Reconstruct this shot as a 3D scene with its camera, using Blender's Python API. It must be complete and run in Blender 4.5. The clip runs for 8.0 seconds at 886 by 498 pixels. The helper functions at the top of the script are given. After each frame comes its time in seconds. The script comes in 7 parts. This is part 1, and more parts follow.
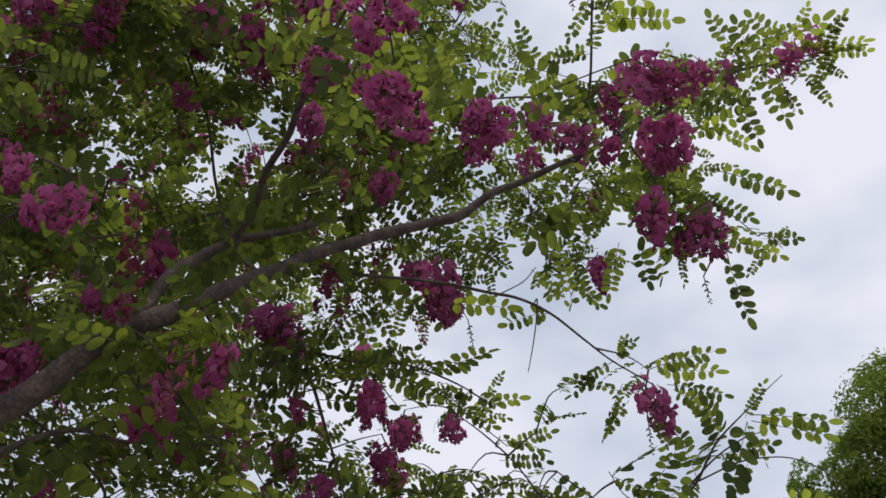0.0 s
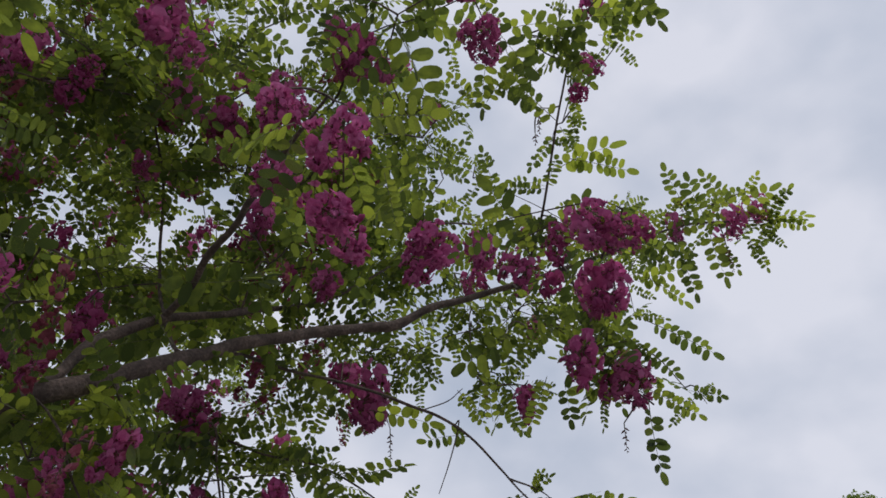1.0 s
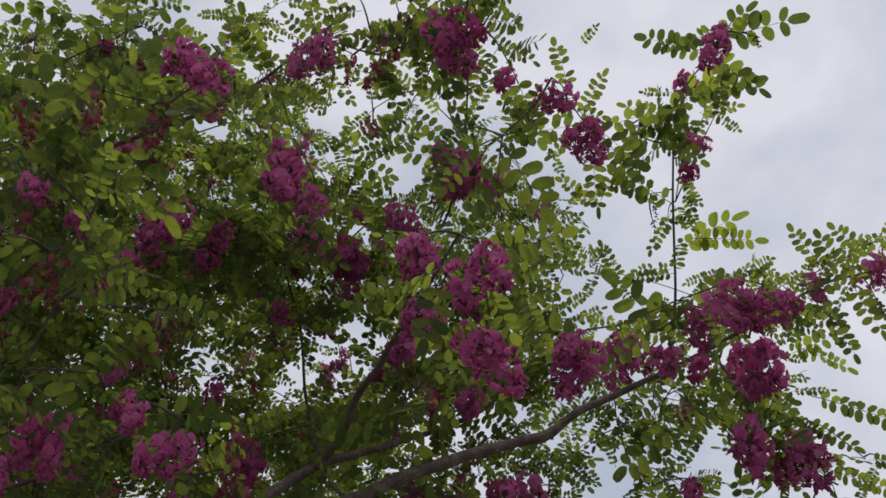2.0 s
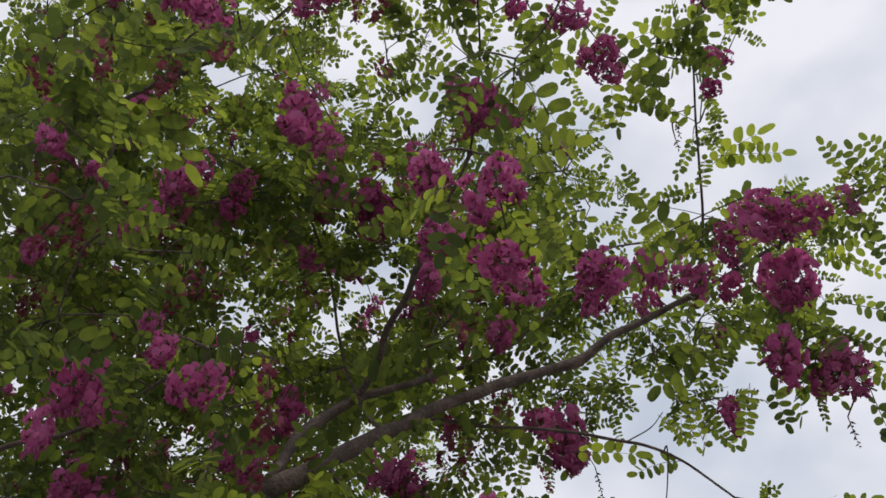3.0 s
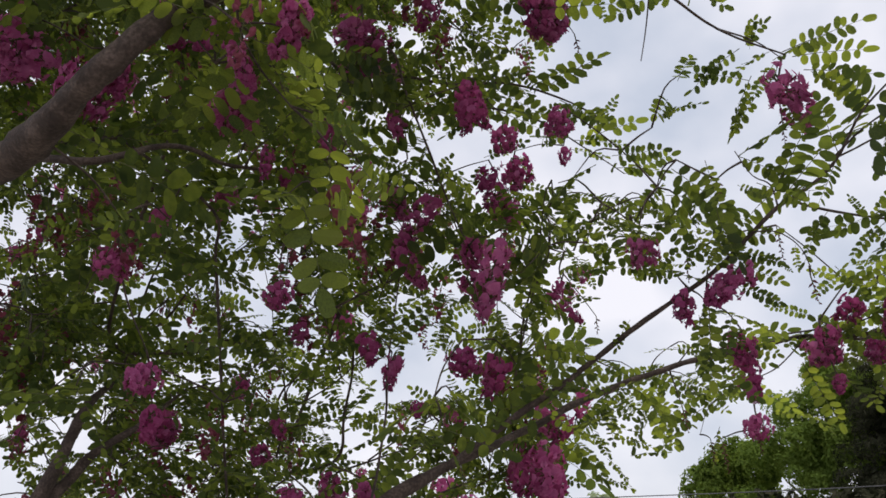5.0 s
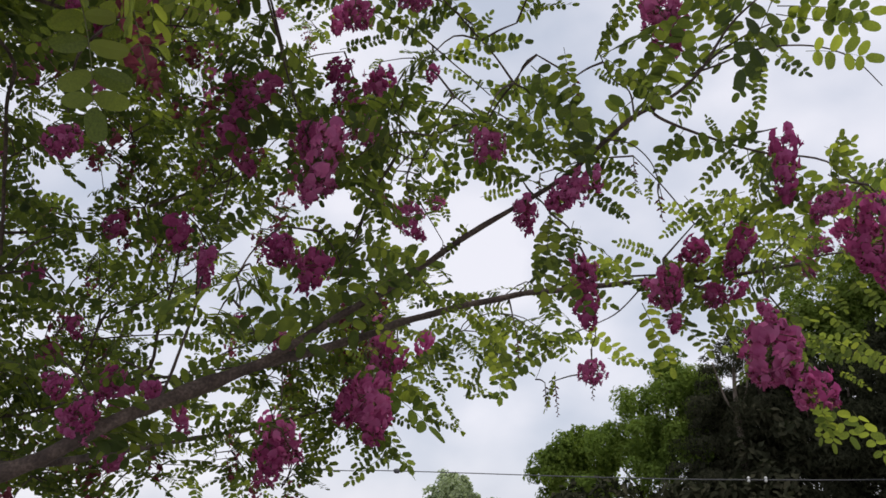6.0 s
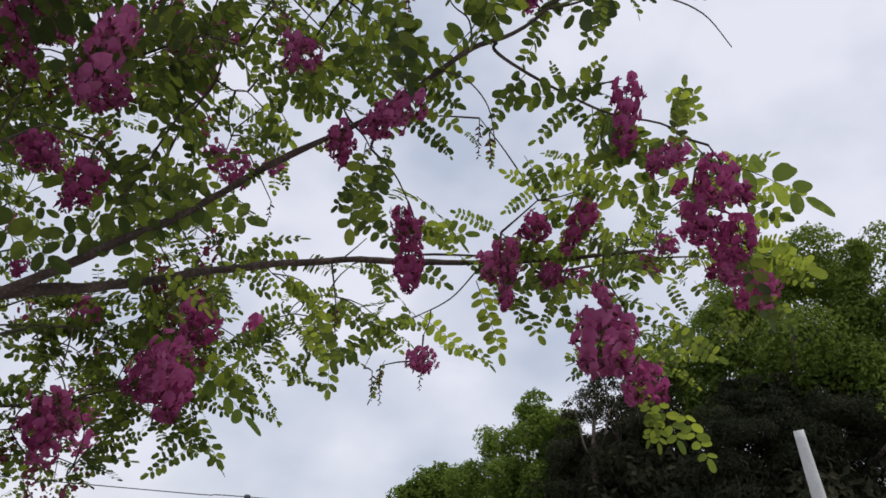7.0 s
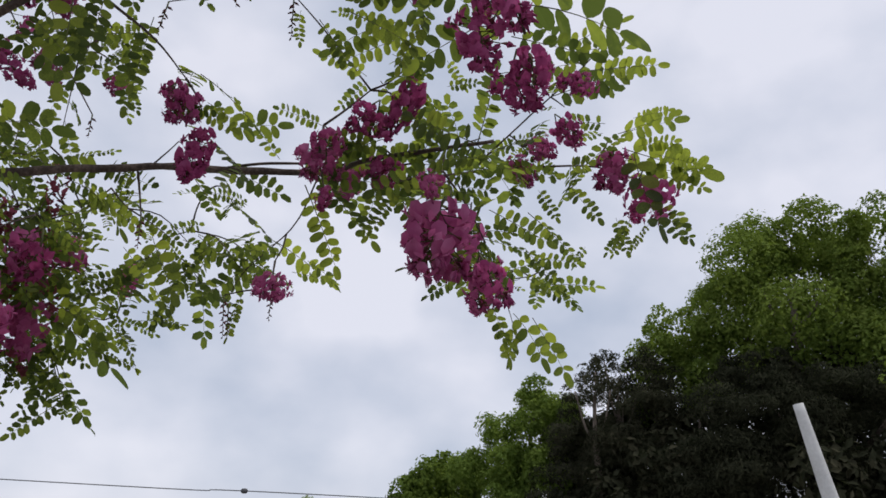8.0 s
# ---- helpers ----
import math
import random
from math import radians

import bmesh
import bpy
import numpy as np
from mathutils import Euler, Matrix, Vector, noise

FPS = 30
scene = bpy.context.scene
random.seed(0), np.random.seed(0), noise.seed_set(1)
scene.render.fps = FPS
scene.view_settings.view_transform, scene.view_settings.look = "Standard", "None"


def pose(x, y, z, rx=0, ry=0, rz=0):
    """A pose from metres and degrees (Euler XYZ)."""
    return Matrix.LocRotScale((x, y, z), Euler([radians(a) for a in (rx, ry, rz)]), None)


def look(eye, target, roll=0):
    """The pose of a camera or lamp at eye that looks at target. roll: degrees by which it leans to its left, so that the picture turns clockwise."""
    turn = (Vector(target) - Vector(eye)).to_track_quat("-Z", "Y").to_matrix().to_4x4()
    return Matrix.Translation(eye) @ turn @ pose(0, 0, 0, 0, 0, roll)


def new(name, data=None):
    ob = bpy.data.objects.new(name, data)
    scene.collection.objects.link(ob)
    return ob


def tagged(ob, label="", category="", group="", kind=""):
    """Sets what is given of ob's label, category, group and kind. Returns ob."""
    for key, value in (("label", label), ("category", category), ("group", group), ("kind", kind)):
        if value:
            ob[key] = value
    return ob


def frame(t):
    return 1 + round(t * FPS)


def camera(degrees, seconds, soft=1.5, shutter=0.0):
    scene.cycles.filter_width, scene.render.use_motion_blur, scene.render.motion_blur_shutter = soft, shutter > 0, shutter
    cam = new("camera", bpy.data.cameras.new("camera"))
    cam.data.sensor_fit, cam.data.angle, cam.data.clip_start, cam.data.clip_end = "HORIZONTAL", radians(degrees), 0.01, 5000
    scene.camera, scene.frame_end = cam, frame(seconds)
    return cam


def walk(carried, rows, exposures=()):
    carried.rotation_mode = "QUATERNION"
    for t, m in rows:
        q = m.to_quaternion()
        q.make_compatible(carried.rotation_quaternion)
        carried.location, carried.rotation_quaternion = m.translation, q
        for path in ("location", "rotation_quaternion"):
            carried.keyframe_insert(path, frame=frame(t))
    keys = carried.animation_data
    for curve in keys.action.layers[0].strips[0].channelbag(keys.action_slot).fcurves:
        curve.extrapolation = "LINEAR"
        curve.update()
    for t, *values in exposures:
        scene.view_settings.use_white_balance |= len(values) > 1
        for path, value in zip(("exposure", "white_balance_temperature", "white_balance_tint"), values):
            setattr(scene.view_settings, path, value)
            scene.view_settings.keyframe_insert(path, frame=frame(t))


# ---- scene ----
# ---- camera ----
SOFT = 1.6
EXPOSURES = [(0.0, 0.13, 6600, 10), (1.0, -0.09, 6500, 10), (1.7, -0.1, 6650, 10), (2.8, 0.15, 6820, 9), (3.5, 0.25, 6880, 9), (4.2, 0.30, 6850, 10), (5.5, 0.25, 6800, 11), (7.0, 0.08, 6550, 11), (8.0, 0.03, 6500, 11)]
cam = camera(58.17, 8.0, soft=SOFT)
ROWS = [  # seconds, place, turn
    (0.0, 0.0000, 0.0000, 1.7000, 123.038, 2.516, 1.635),
    (0.3, 0.0227, -0.0117, 1.7076, 124.061, -0.790, -5.444),
    (0.5, 0.0336, -0.0211, 1.7117, 124.814, -2.307, -7.399),
    (0.7, 0.0494, -0.0244, 1.7175, 126.515, -3.347, -9.069),
    (1.0, 0.0336, -0.0405, 1.7288, 129.691, -2.734, -6.282),
    (1.2, 0.0214, -0.0513, 1.7386, 131.469, -2.111, -3.740),
    (1.5, -0.0096, -0.0764, 1.7586, 134.131, -1.670, 0.194),
    (1.7, -0.0175, -0.0861, 1.7590, 135.773, -1.501, 2.728),
    (2.8, -0.0111, -0.0715, 1.7330, 135.305, -0.535, 9.518),
    (3.0, 0.0024, -0.0421, 1.7211, 132.599, -0.238, 9.975),
    (3.2, 0.0074, -0.0208, 1.7031, 129.150, -0.058, 9.943),
    (3.5, -0.0032, 0.0252, 1.6818, 126.285, 1.059, 10.566),
    (4.0, -0.0122, 0.1058, 1.6278, 119.297, 1.989, 11.021),
    (4.2, -0.0181, 0.1326, 1.6052, 117.385, 2.645, 11.204),
    (5.3, 0.0363, 0.2712, 1.4887, 109.348, 1.825, 10.802),
    (5.5, 0.0489, 0.3013, 1.4688, 108.754, 1.536, 7.874),
    (5.8, 0.0680, 0.3717, 1.4064, 109.400, 0.618, 3.348),
    (6.0, 0.0852, 0.4513, 1.4101, 109.221, -1.029, 0.941),
    (6.3, 0.1291, 0.5458, 1.3868, 110.858, -2.015, -1.124),
    (6.5, 0.1518, 0.5956, 1.3596, 111.739, -1.524, -3.802),
    (6.8, 0.1922, 0.6447, 1.3369, 112.099, -2.510, -7.751),
    (7.0, 0.2283, 0.6689, 1.3291, 112.072, -3.324, -8.781),
    (7.2, 0.2892, 0.6956, 1.3155, 112.118, -3.988, -9.990),
    (7.5, 0.4150, 0.7568, 1.2904, 111.983, -4.534, -10.612),
    (7.7, 0.4833, 0.8377, 1.2972, 112.072, -4.239, -10.528),
    (8.0, 0.6062, 0.8738, 1.2542, 111.538, -1.511, -7.604),
]
walk(cam, [(t, pose(*place)) for t, *place in ROWS], exposures=EXPOSURES)

# ---- light: an overcast sky with thin bright cloud, and the sun diffused behind it ----
SUN_UP, SUN_ROUND = 70.0, 105.0
world = bpy.data.worlds.new("world")
scene.world = world
world.use_nodes = True


def sky():
    nt = world.node_tree
    nt.nodes.clear()
    add, link = nt.nodes.new, nt.links.new
    out = add("ShaderNodeOutputWorld")
    mix = add("ShaderNodeMixShader")
    mix.inputs[0].default_value = 0.9
    clear = add("ShaderNodeBackground")
    clear.inputs[1].default_value = 0.1
    atmosphere = add("ShaderNodeTexSky")
    atmosphere.sky_type = "NISHITA"
    atmosphere.sun_disc = False
    atmosphere.sun_elevation = radians(SUN_UP)
    atmosphere.sun_rotation = radians(SUN_ROUND)
    link(atmosphere.outputs[0], clear.inputs[0])
    cloud = add("ShaderNodeBackground")
    cloud.inputs[1].default_value = 0.80
    where = add("ShaderNodeTexCoord")
    stretch = add("ShaderNodeMapping")
    stretch.inputs["Scale"].default_value = (1.6, 1.6, 2.3)
    link(where.outputs["Generated"], stretch.inputs[0])
    big, fine = add("ShaderNodeTexNoise"), add("ShaderNodeTexNoise")
    for tex, scale, detail in ((big, 2.1, 3.0), (fine, 6.0, 4.0)):
        tex.inputs["Scale"].default_value = scale
        tex.inputs["Detail"].default_value = detail
        tex.inputs["Roughness"].default_value = 0.5
        link(stretch.outputs[0], tex.inputs["Vector"])
    both = add("ShaderNodeMix")
    both.inputs[0].default_value = 0.22
    link(big.outputs[0], both.inputs[2])
    link(fine.outputs[0], both.inputs[3])
    ramp = add("ShaderNodeValToRGB")
    ramp.color_ramp.elements[0].position = 0.36
    ramp.color_ramp.elements[0].color = (0.61, 0.685, 0.84, 1)
    ramp.color_ramp.elements[1].position = 0.60
    ramp.color_ramp.elements[1].color = (0.99, 1.01, 1.125, 1)
    link(both.outputs[0], ramp.inputs[0])
    link(ramp.outputs[0], cloud.inputs[0])
    link(clear.outputs[0], mix.inputs[1])
    link(cloud.outputs[0], mix.inputs[2])
    link(mix.outputs[0], out.inputs[0])


sky()
sun = new("sun", bpy.data.lights.new("sun", "SUN"))
sun.data.energy = 1.3
sun.data.angle = radians(18)
sun.data.color = (1.0, 0.96, 0.9)
sun.matrix_world = look((30 * math.sin(radians(SUN_ROUND)), 30 * math.cos(radians(SUN_ROUND)), 30 * math.tan(radians(SUN_UP))), (0, 0, 0))


# ---- materials ----
def material(name):
    m = bpy.data.materials.new(name)
    m.use_nodes = True
    m.node_tree.nodes.clear()
    return m, m.node_tree.nodes.new, m.node_tree.links.new


def ramp_node(add, stops):
    ramp = add("ShaderNodeValToRGB")
    while len(ramp.color_ramp.elements) < len(stops):
        ramp.color_ramp.elements.new(0.5)
    for el, (at, col) in zip(ramp.color_ramp.elements, stops):
        el.position, el.color = at, (*col, 1)
    return ramp


def blade_material(name, faces, through_light, share, rough, noise_scale, gloss=0.35, spread=0.5):
    """Thin leaf or petal: a coloured skin that lets part of the light through."""
    m, add, link = material(name)
    out = add("ShaderNodeOutputMaterial")
    island, thing = add("ShaderNodeNewGeometry"), add("ShaderNodeObjectInfo")
    mean = add("ShaderNodeMath")
    mean.operation = "ADD"
    link(island.outputs["Random Per Island"], mean.inputs[0])
    link(thing.outputs["Random"], mean.inputs[1])
    half = add("ShaderNodeMath")
    half.operation = "MULTIPLY"
    half.inputs[1].default_value = 0.5
    link(mean.outputs[0], half.inputs[0])
    where = add("ShaderNodeTexCoord")
    grain = add("ShaderNodeTexNoise")
    grain.inputs["Scale"].default_value = noise_scale
    grain.inputs["Detail"].default_value = 4
    link(where.outputs["Object"], grain.inputs["Vector"])
    jitter = add("ShaderNodeMath")
    jitter.operation = "MULTIPLY_ADD"
    jitter.inputs[1].default_value = spread
    link(grain.outputs[0], jitter.inputs[0])
    shift = add("ShaderNodeMath")
    shift.operation = "SUBTRACT"
    shift.inputs[1].default_value = spread / 2
    link(half.outputs[0], shift.inputs[0])
    link(shift.outputs[0], jitter.inputs[2])
    skin, glow = ramp_node(add, faces), ramp_node(add, through_light)
    link(jitter.outputs[0], skin.inputs[0])
    link(jitter.outputs[0], glow.inputs[0])
    body = add("ShaderNodeBsdfPrincipled")
    body.inputs["Roughness"].default_value = rough
    body.inputs["Specular IOR Level"].default_value = gloss
    link(skin.outputs[0], body.inputs["Base Color"])
    relief = add("ShaderNodeBump")
    relief.inputs["Strength"].default_value = 0.25
    relief.inputs["Distance"].default_value = 0.002
    link(grain.outputs[0], relief.inputs["Height"])
    link(relief.outputs[0], body.inputs["Normal"])
    passed = add("ShaderNodeBsdfTranslucent")
    link(glow.outputs[0], passed.inputs[0])
    mix = add("ShaderNodeMixShader")
    mix.inputs[0].default_value = share
    link(body.outputs[0], mix.inputs[1])
    link(passed.outputs[0], mix.inputs[2])
    link(mix.outputs[0], out.inputs[0])
    return m


def rough_material(name, stops, scale, rough=0.85, bump=0.4, depth=0.004, stretch=(1, 1, 1)):
    m, add, link = material(name)
    out, body = add("ShaderNodeOutputMaterial"), add("ShaderNodeBsdfPrincipled")
    where, place = add("ShaderNodeTexCoord"), add("ShaderNodeMapping")
    place.inputs["Scale"].default_value = stretch
    link(where.outputs["Object"], place.inputs[0])
    coarse, fine = add("ShaderNodeTexNoise"), add("ShaderNodeTexNoise")
    for tex, s in ((coarse, scale), (fine, scale * 7)):
        tex.inputs["Scale"].default_value = s
        tex.inputs["Detail"].default_value = 6
        link(place.outputs[0], tex.inputs["Vector"])
    mix = add("ShaderNodeMix")
    mix.inputs[0].default_value = 0.45
    link(coarse.outputs[0], mix.inputs[2])
    link(fine.outputs[0], mix.inputs[3])
    ramp = ramp_node(add, stops)
    link(mix.outputs[0], ramp.inputs[0])
    link(ramp.outputs[0], body.inputs["Base Color"])
    body.inputs["Roughness"].default_value = rough
    relief = add("ShaderNodeBump")
    relief.inputs["Strength"].default_value = bump
    relief.inputs["Distance"].default_value = depth
    link(mix.outputs[0], relief.inputs["Height"])
    link(relief.outputs[0], body.inputs["Normal"])
    link(body.outputs[0], out.inputs[0])
    return m


LEAF = blade_material("leaf_green", [(0.2, (0.032, 0.052, 0.023)), (0.5, (0.066, 0.098, 0.036)), (0.8, (0.112, 0.145, 0.048))],
                      [(0.24, (0.13, 0.178, 0.032)), (0.5, (0.33, 0.40, 0.05)), (0.76, (0.465, 0.535, 0.056))], 0.6, 0.55, 60, 0.25)
PETAL = blade_material("petal_magenta", [(0.1, (0.34, 0.062, 0.185)), (0.5, (0.49, 0.12, 0.295)), (0.9, (0.62, 0.22, 0.43))],
                       [(0.1, (0.48, 0.068, 0.225)), (0.5, (0.60, 0.12, 0.33)), (0.9, (0.72, 0.21, 0.45))], 0.54, 0.75, 6, 0.1, 0.8)
FADED = blade_material("faded_petal", [(0.1, (0.12, 0.035, 0.05)), (0.5, (0.24, 0.07, 0.10)), (0.9, (0.40, 0.14, 0.20))],
                       [(0.1, (0.20, 0.04, 0.06)), (0.5, (0.36, 0.08, 0.12)), (0.9, (0.50, 0.15, 0.22))], 0.5, 0.8, 6, 0.1, 0.9)
CALYX = blade_material("calyx_red", [(0.1, (0.10, 0.03, 0.03)), (0.9, (0.20, 0.06, 0.06))], [(0.1, (0.16, 0.03, 0.03)), (0.9, (0.25, 0.06, 0.05))], 0.25, 0.6, 80)
STALK = rough_material("green_stalk", [(0.3, (0.07, 0.10, 0.03)), (0.7, (0.14, 0.12, 0.05))], 40, 0.7, 0.2, 0.001)
BARK = rough_material("branch_bark", [(0.3, (0.026, 0.017, 0.0145)), (0.5, (0.07, 0.048, 0.039)), (0.68, (0.175, 0.125, 0.103))], 26, 0.88, 1.0, 0.006)
TRUNK_BARK = rough_material("trunk_bark", [(0.3, (0.06, 0.045, 0.035)), (0.7, (0.24, 0.19, 0.15))], 9, 0.9, 1.0, 0.02, (1, 1, 0.3))
FAR_LEAF = blade_material("far_leaf", [(0.1, (0.07, 0.11, 0.022)), (0.5, (0.125, 0.18, 0.034)), (0.9, (0.21, 0.27, 0.06))],
                          [(0.1, (0.16, 0.25, 0.03)), (0.9, (0.32, 0.43, 0.055))], 0.3, 0.8, 0.7, 0.1, 1.0)
FAR_FRESH = blade_material("far_fresh_leaf", [(0.1, (0.11, 0.165, 0.034)), (0.5, (0.19, 0.26, 0.052)), (0.9, (0.30, 0.37, 0.09))],
                           [(0.1, (0.24, 0.35, 0.05)), (0.9, (0.44, 0.56, 0.09))], 0.35, 0.8, 0.8, 0.1, 1.0)
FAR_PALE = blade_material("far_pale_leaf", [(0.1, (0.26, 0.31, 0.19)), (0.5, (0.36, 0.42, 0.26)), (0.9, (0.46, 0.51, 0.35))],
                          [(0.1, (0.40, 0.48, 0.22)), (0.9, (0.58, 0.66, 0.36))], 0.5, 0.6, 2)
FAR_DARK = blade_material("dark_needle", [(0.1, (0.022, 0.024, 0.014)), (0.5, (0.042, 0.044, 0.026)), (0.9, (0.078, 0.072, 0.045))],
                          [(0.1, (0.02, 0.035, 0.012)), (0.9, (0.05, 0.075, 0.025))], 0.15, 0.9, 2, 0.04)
# unseen ground, kept pale so that it bounces light onto the leaf undersides
GROUND = rough_material("pale_bounce_ground", [(0.3, (0.17, 0.16, 0.14)), (0.55, (0.26, 0.245, 0.22)), (0.75, (0.34, 0.32, 0.295))], 0.8, 0.95, 0.6, 0.05)
CONCRETE = rough_material("pale_concrete", [(0.3, (0.50, 0.50, 0.48)), (0.7, (0.68, 0.68, 0.66))], 3, 0.8, 0.3, 0.004)
WIRE = rough_material("dark_wire", [(0.3, (0.05, 0.05, 0.055)), (0.7, (0.09, 0.09, 0.095))], 5, 0.6, 0.1, 0.001)
CERAMIC = rough_material("white_ceramic", [(0.3, (0.60, 0.60, 0.58)), (0.7, (0.75, 0.75, 0.73))], 6, 0.3, 0.1, 0.001)


# ---- helpers ----
def mesh_of(name, verts, faces, mats, slots=None, smooth=True):
    me = bpy.data.meshes.new(name)
    me.from_pydata(verts, [], faces)
    for m in mats:
        me.materials.append(m)
    if slots is not None:
        me.polygons.foreach_set("material_index", slots)
    if smooth:
        me.polygons.foreach_set("use_smooth", [True] * len(me.polygons))
    me.update()
    return me


def part(name, me, parent, label="", m=None):
    ob = new(name, me)
    ob.parent = parent
    if m is not None:
        ob.matrix_basis = m
    return tagged(ob, label)


def glide(points, steps):
    """A smooth run through control points of any width."""
    pts = [np.array(p, float) for p in points]
    pts = [2 * pts[0] - pts[1], *pts, 2 * pts[-1] - pts[-2]]
    run = []
    for a, b, c, d in zip(pts, pts[1:], pts[2:], pts[3:]):
        for k in range(steps):
            s = k / steps
            run.append(0.5 * (2 * b + (c - a) * s + (2 * a - 5 * b + 4 * c - d) * s * s + (3 * b - a - 3 * c + d) * s ** 3))
    run.append(pts[-2])
    return np.array(run)


def tube(run, sides, verts, faces, knobs=0.0, rng=None):
    """A tapered, slightly uneven stem along run (x, y, z, radius), added to verts and faces."""
    first = len(verts)
    way = np.gradient(run[:, :3], axis=0)
    way /= np.linalg.norm(way, axis=1)[:, None] + 1e-9
    side = np.cross(way[0], (0.3, 0.1, 1.0))
    for n, (p, w) in enumerate(zip(run, way)):
        side = side - w * (side @ w)
        side /= np.linalg.norm(side) + 1e-9
        over = np.cross(w, side)
        for k in range(sides):
            a = 2 * math.pi * k / sides
            r = p[3] * (1 + (knobs * (rng.random() - 0.5) if knobs else 0))
            verts.append(tuple(p[:3] + r * (math.cos(a) * side + math.sin(a) * over)))
        if n:
            for k in range(sides):
                a, b = first + (n - 1) * sides + k, first + (n - 1) * sides + (k + 1) % sides
                faces.append((a, b, b + sides, a + sides))
    faces.append(tuple(first + k for k in reversed(range(sides))))
    faces.append(tuple(first + (len(run) - 1) * sides + k for k in range(sides)))


def toward(d, up):
    """A turn whose x axis runs along d and whose z axis lies near up."""
    x = Vector(d).normalized()
    y = Vector(up).cross(x)
    if y.length < 1e-4:
        y = Vector((0, 1, 0)).cross(x)
    y.normalize()
    z = x.cross(y)
    return Matrix((x, y, z)).transposed()


# ---- leaf and blossom shapes ----
def leaflet(rng, length, width, fine):
    """One blunt oval blade from the origin along x, folded a little along its rib, often notched at the tip."""
    if fine:
        at = (0.0, 0.08, 0.26, 0.52, 0.78, 0.94, 1.0)
        half = (0.0, 0.26, 0.45, 0.50, 0.43, 0.24, 0.0)
    else:
        at, half = (0.0, 0.22, 0.76, 1.0), (0.0, 0.44, 0.46, 0.0)
    fold, curl, twist = rng.uniform(-0.05, 0.28), rng.uniform(-0.22, 0.06), rng.uniform(-0.25, 0.25)
    notch = rng.choice((0.0, 0.0, 0.03, 0.05))
    verts = []
    for s, h in zip(at, half):
        z = curl * length * s * s
        x = s - notch if s == 1.0 else s
        verts.append((x * length, 0, z))
        if h:
            h *= rng.uniform(0.94, 1.06)
            verts.append((s * length, h * width, z + (fold + twist * s) * h * width))
            verts.append((s * length, -h * width, z + (fold - twist * s) * h * width))
    n = len(at)
    faces = [(0, 2, 1), (0, 1, 3)]
    for k in range(1, n - 2):
        a, b = 1 + 3 * (k - 1), 1 + 3 * k
        faces += [(a, a + 1, b + 1, b), (a, b, b + 2, a + 2)]
    a, tip = 1 + 3 * (n - 3), 1 + 3 * (n - 2)
    faces += [(a, a + 1, tip), (a, tip, a + 2)]
    return np.array(verts), faces


def leaf_shape(seed, pairs, fine=True):
    """A feathered leaf one unit long along x: a bent rib, leaflets in pairs and one at the tip."""
    rng = random.Random(seed)
    verts, faces, slots = [], [], []
    sag, sway = rng.uniform(0.03, 0.26), rng.uniform(-0.16, 0.16)

    def rib(s):
        return np.array((s * 0.86, sway * s * s, -sag * s * s + 0.05 * s))

    run = np.array([(*rib(s), 0.006 * (1.2 - s * 0.8)) for s in np.linspace(0, 1, 6 if fine else 3)])
    tube(run, 3, verts, faces)
    slots += [1] * len(faces)
    jobs = []
    hang = rng.uniform(-0.05, 0.4)
    for k in range(pairs):
        s = 0.16 + 0.76 * k / max(1, pairs - 1)
        for side in (1, -1):
            if rng.random() < 0.04:
                continue
            jobs.append((s + rng.uniform(-0.025, 0.025), side * rng.uniform(62, 86), rng.uniform(0.86, 1.1) * (0.80 + 0.3 * math.sin(math.pi * min(1, 0.12 + s * 0.8)))))
    jobs.append((1.0, rng.uniform(-12, 12), 1.1))
    size = 1.16 / (pairs + 0.3)
    for s, turn, big in jobs:
        lv, lf = leaflet(rng, size * big, size * big * rng.uniform(0.52, 0.64), fine)
        tilt = Euler((rng.uniform(-0.35, 0.35), hang + rng.uniform(-0.2, 0.2), radians(turn) + sway * s)).to_matrix()
        lv = lv @ np.array(tilt).T + rib(s)
        first = len(verts)
        verts += [tuple(v) for v in lv]
        faces += [tuple(first + i for i in f) for f in lf]
        slots += [0] * len(lf)
    return verts, faces, slots


LEAF_SHAPES = [leaf_shape(40 + k, pairs) for k, pairs in enumerate((4, 5, 6, 6, 7, 7, 8, 8))]
LEAF_MESHES = [mesh_of("leaf", v, f, (LEAF, STALK), s, False) for v, f, s in LEAF_SHAPES]
THIN_SHAPES = [leaf_shape(70 + k, pairs, False) for k, pairs in enumerate((5, 6, 7, 7, 8, 9))]


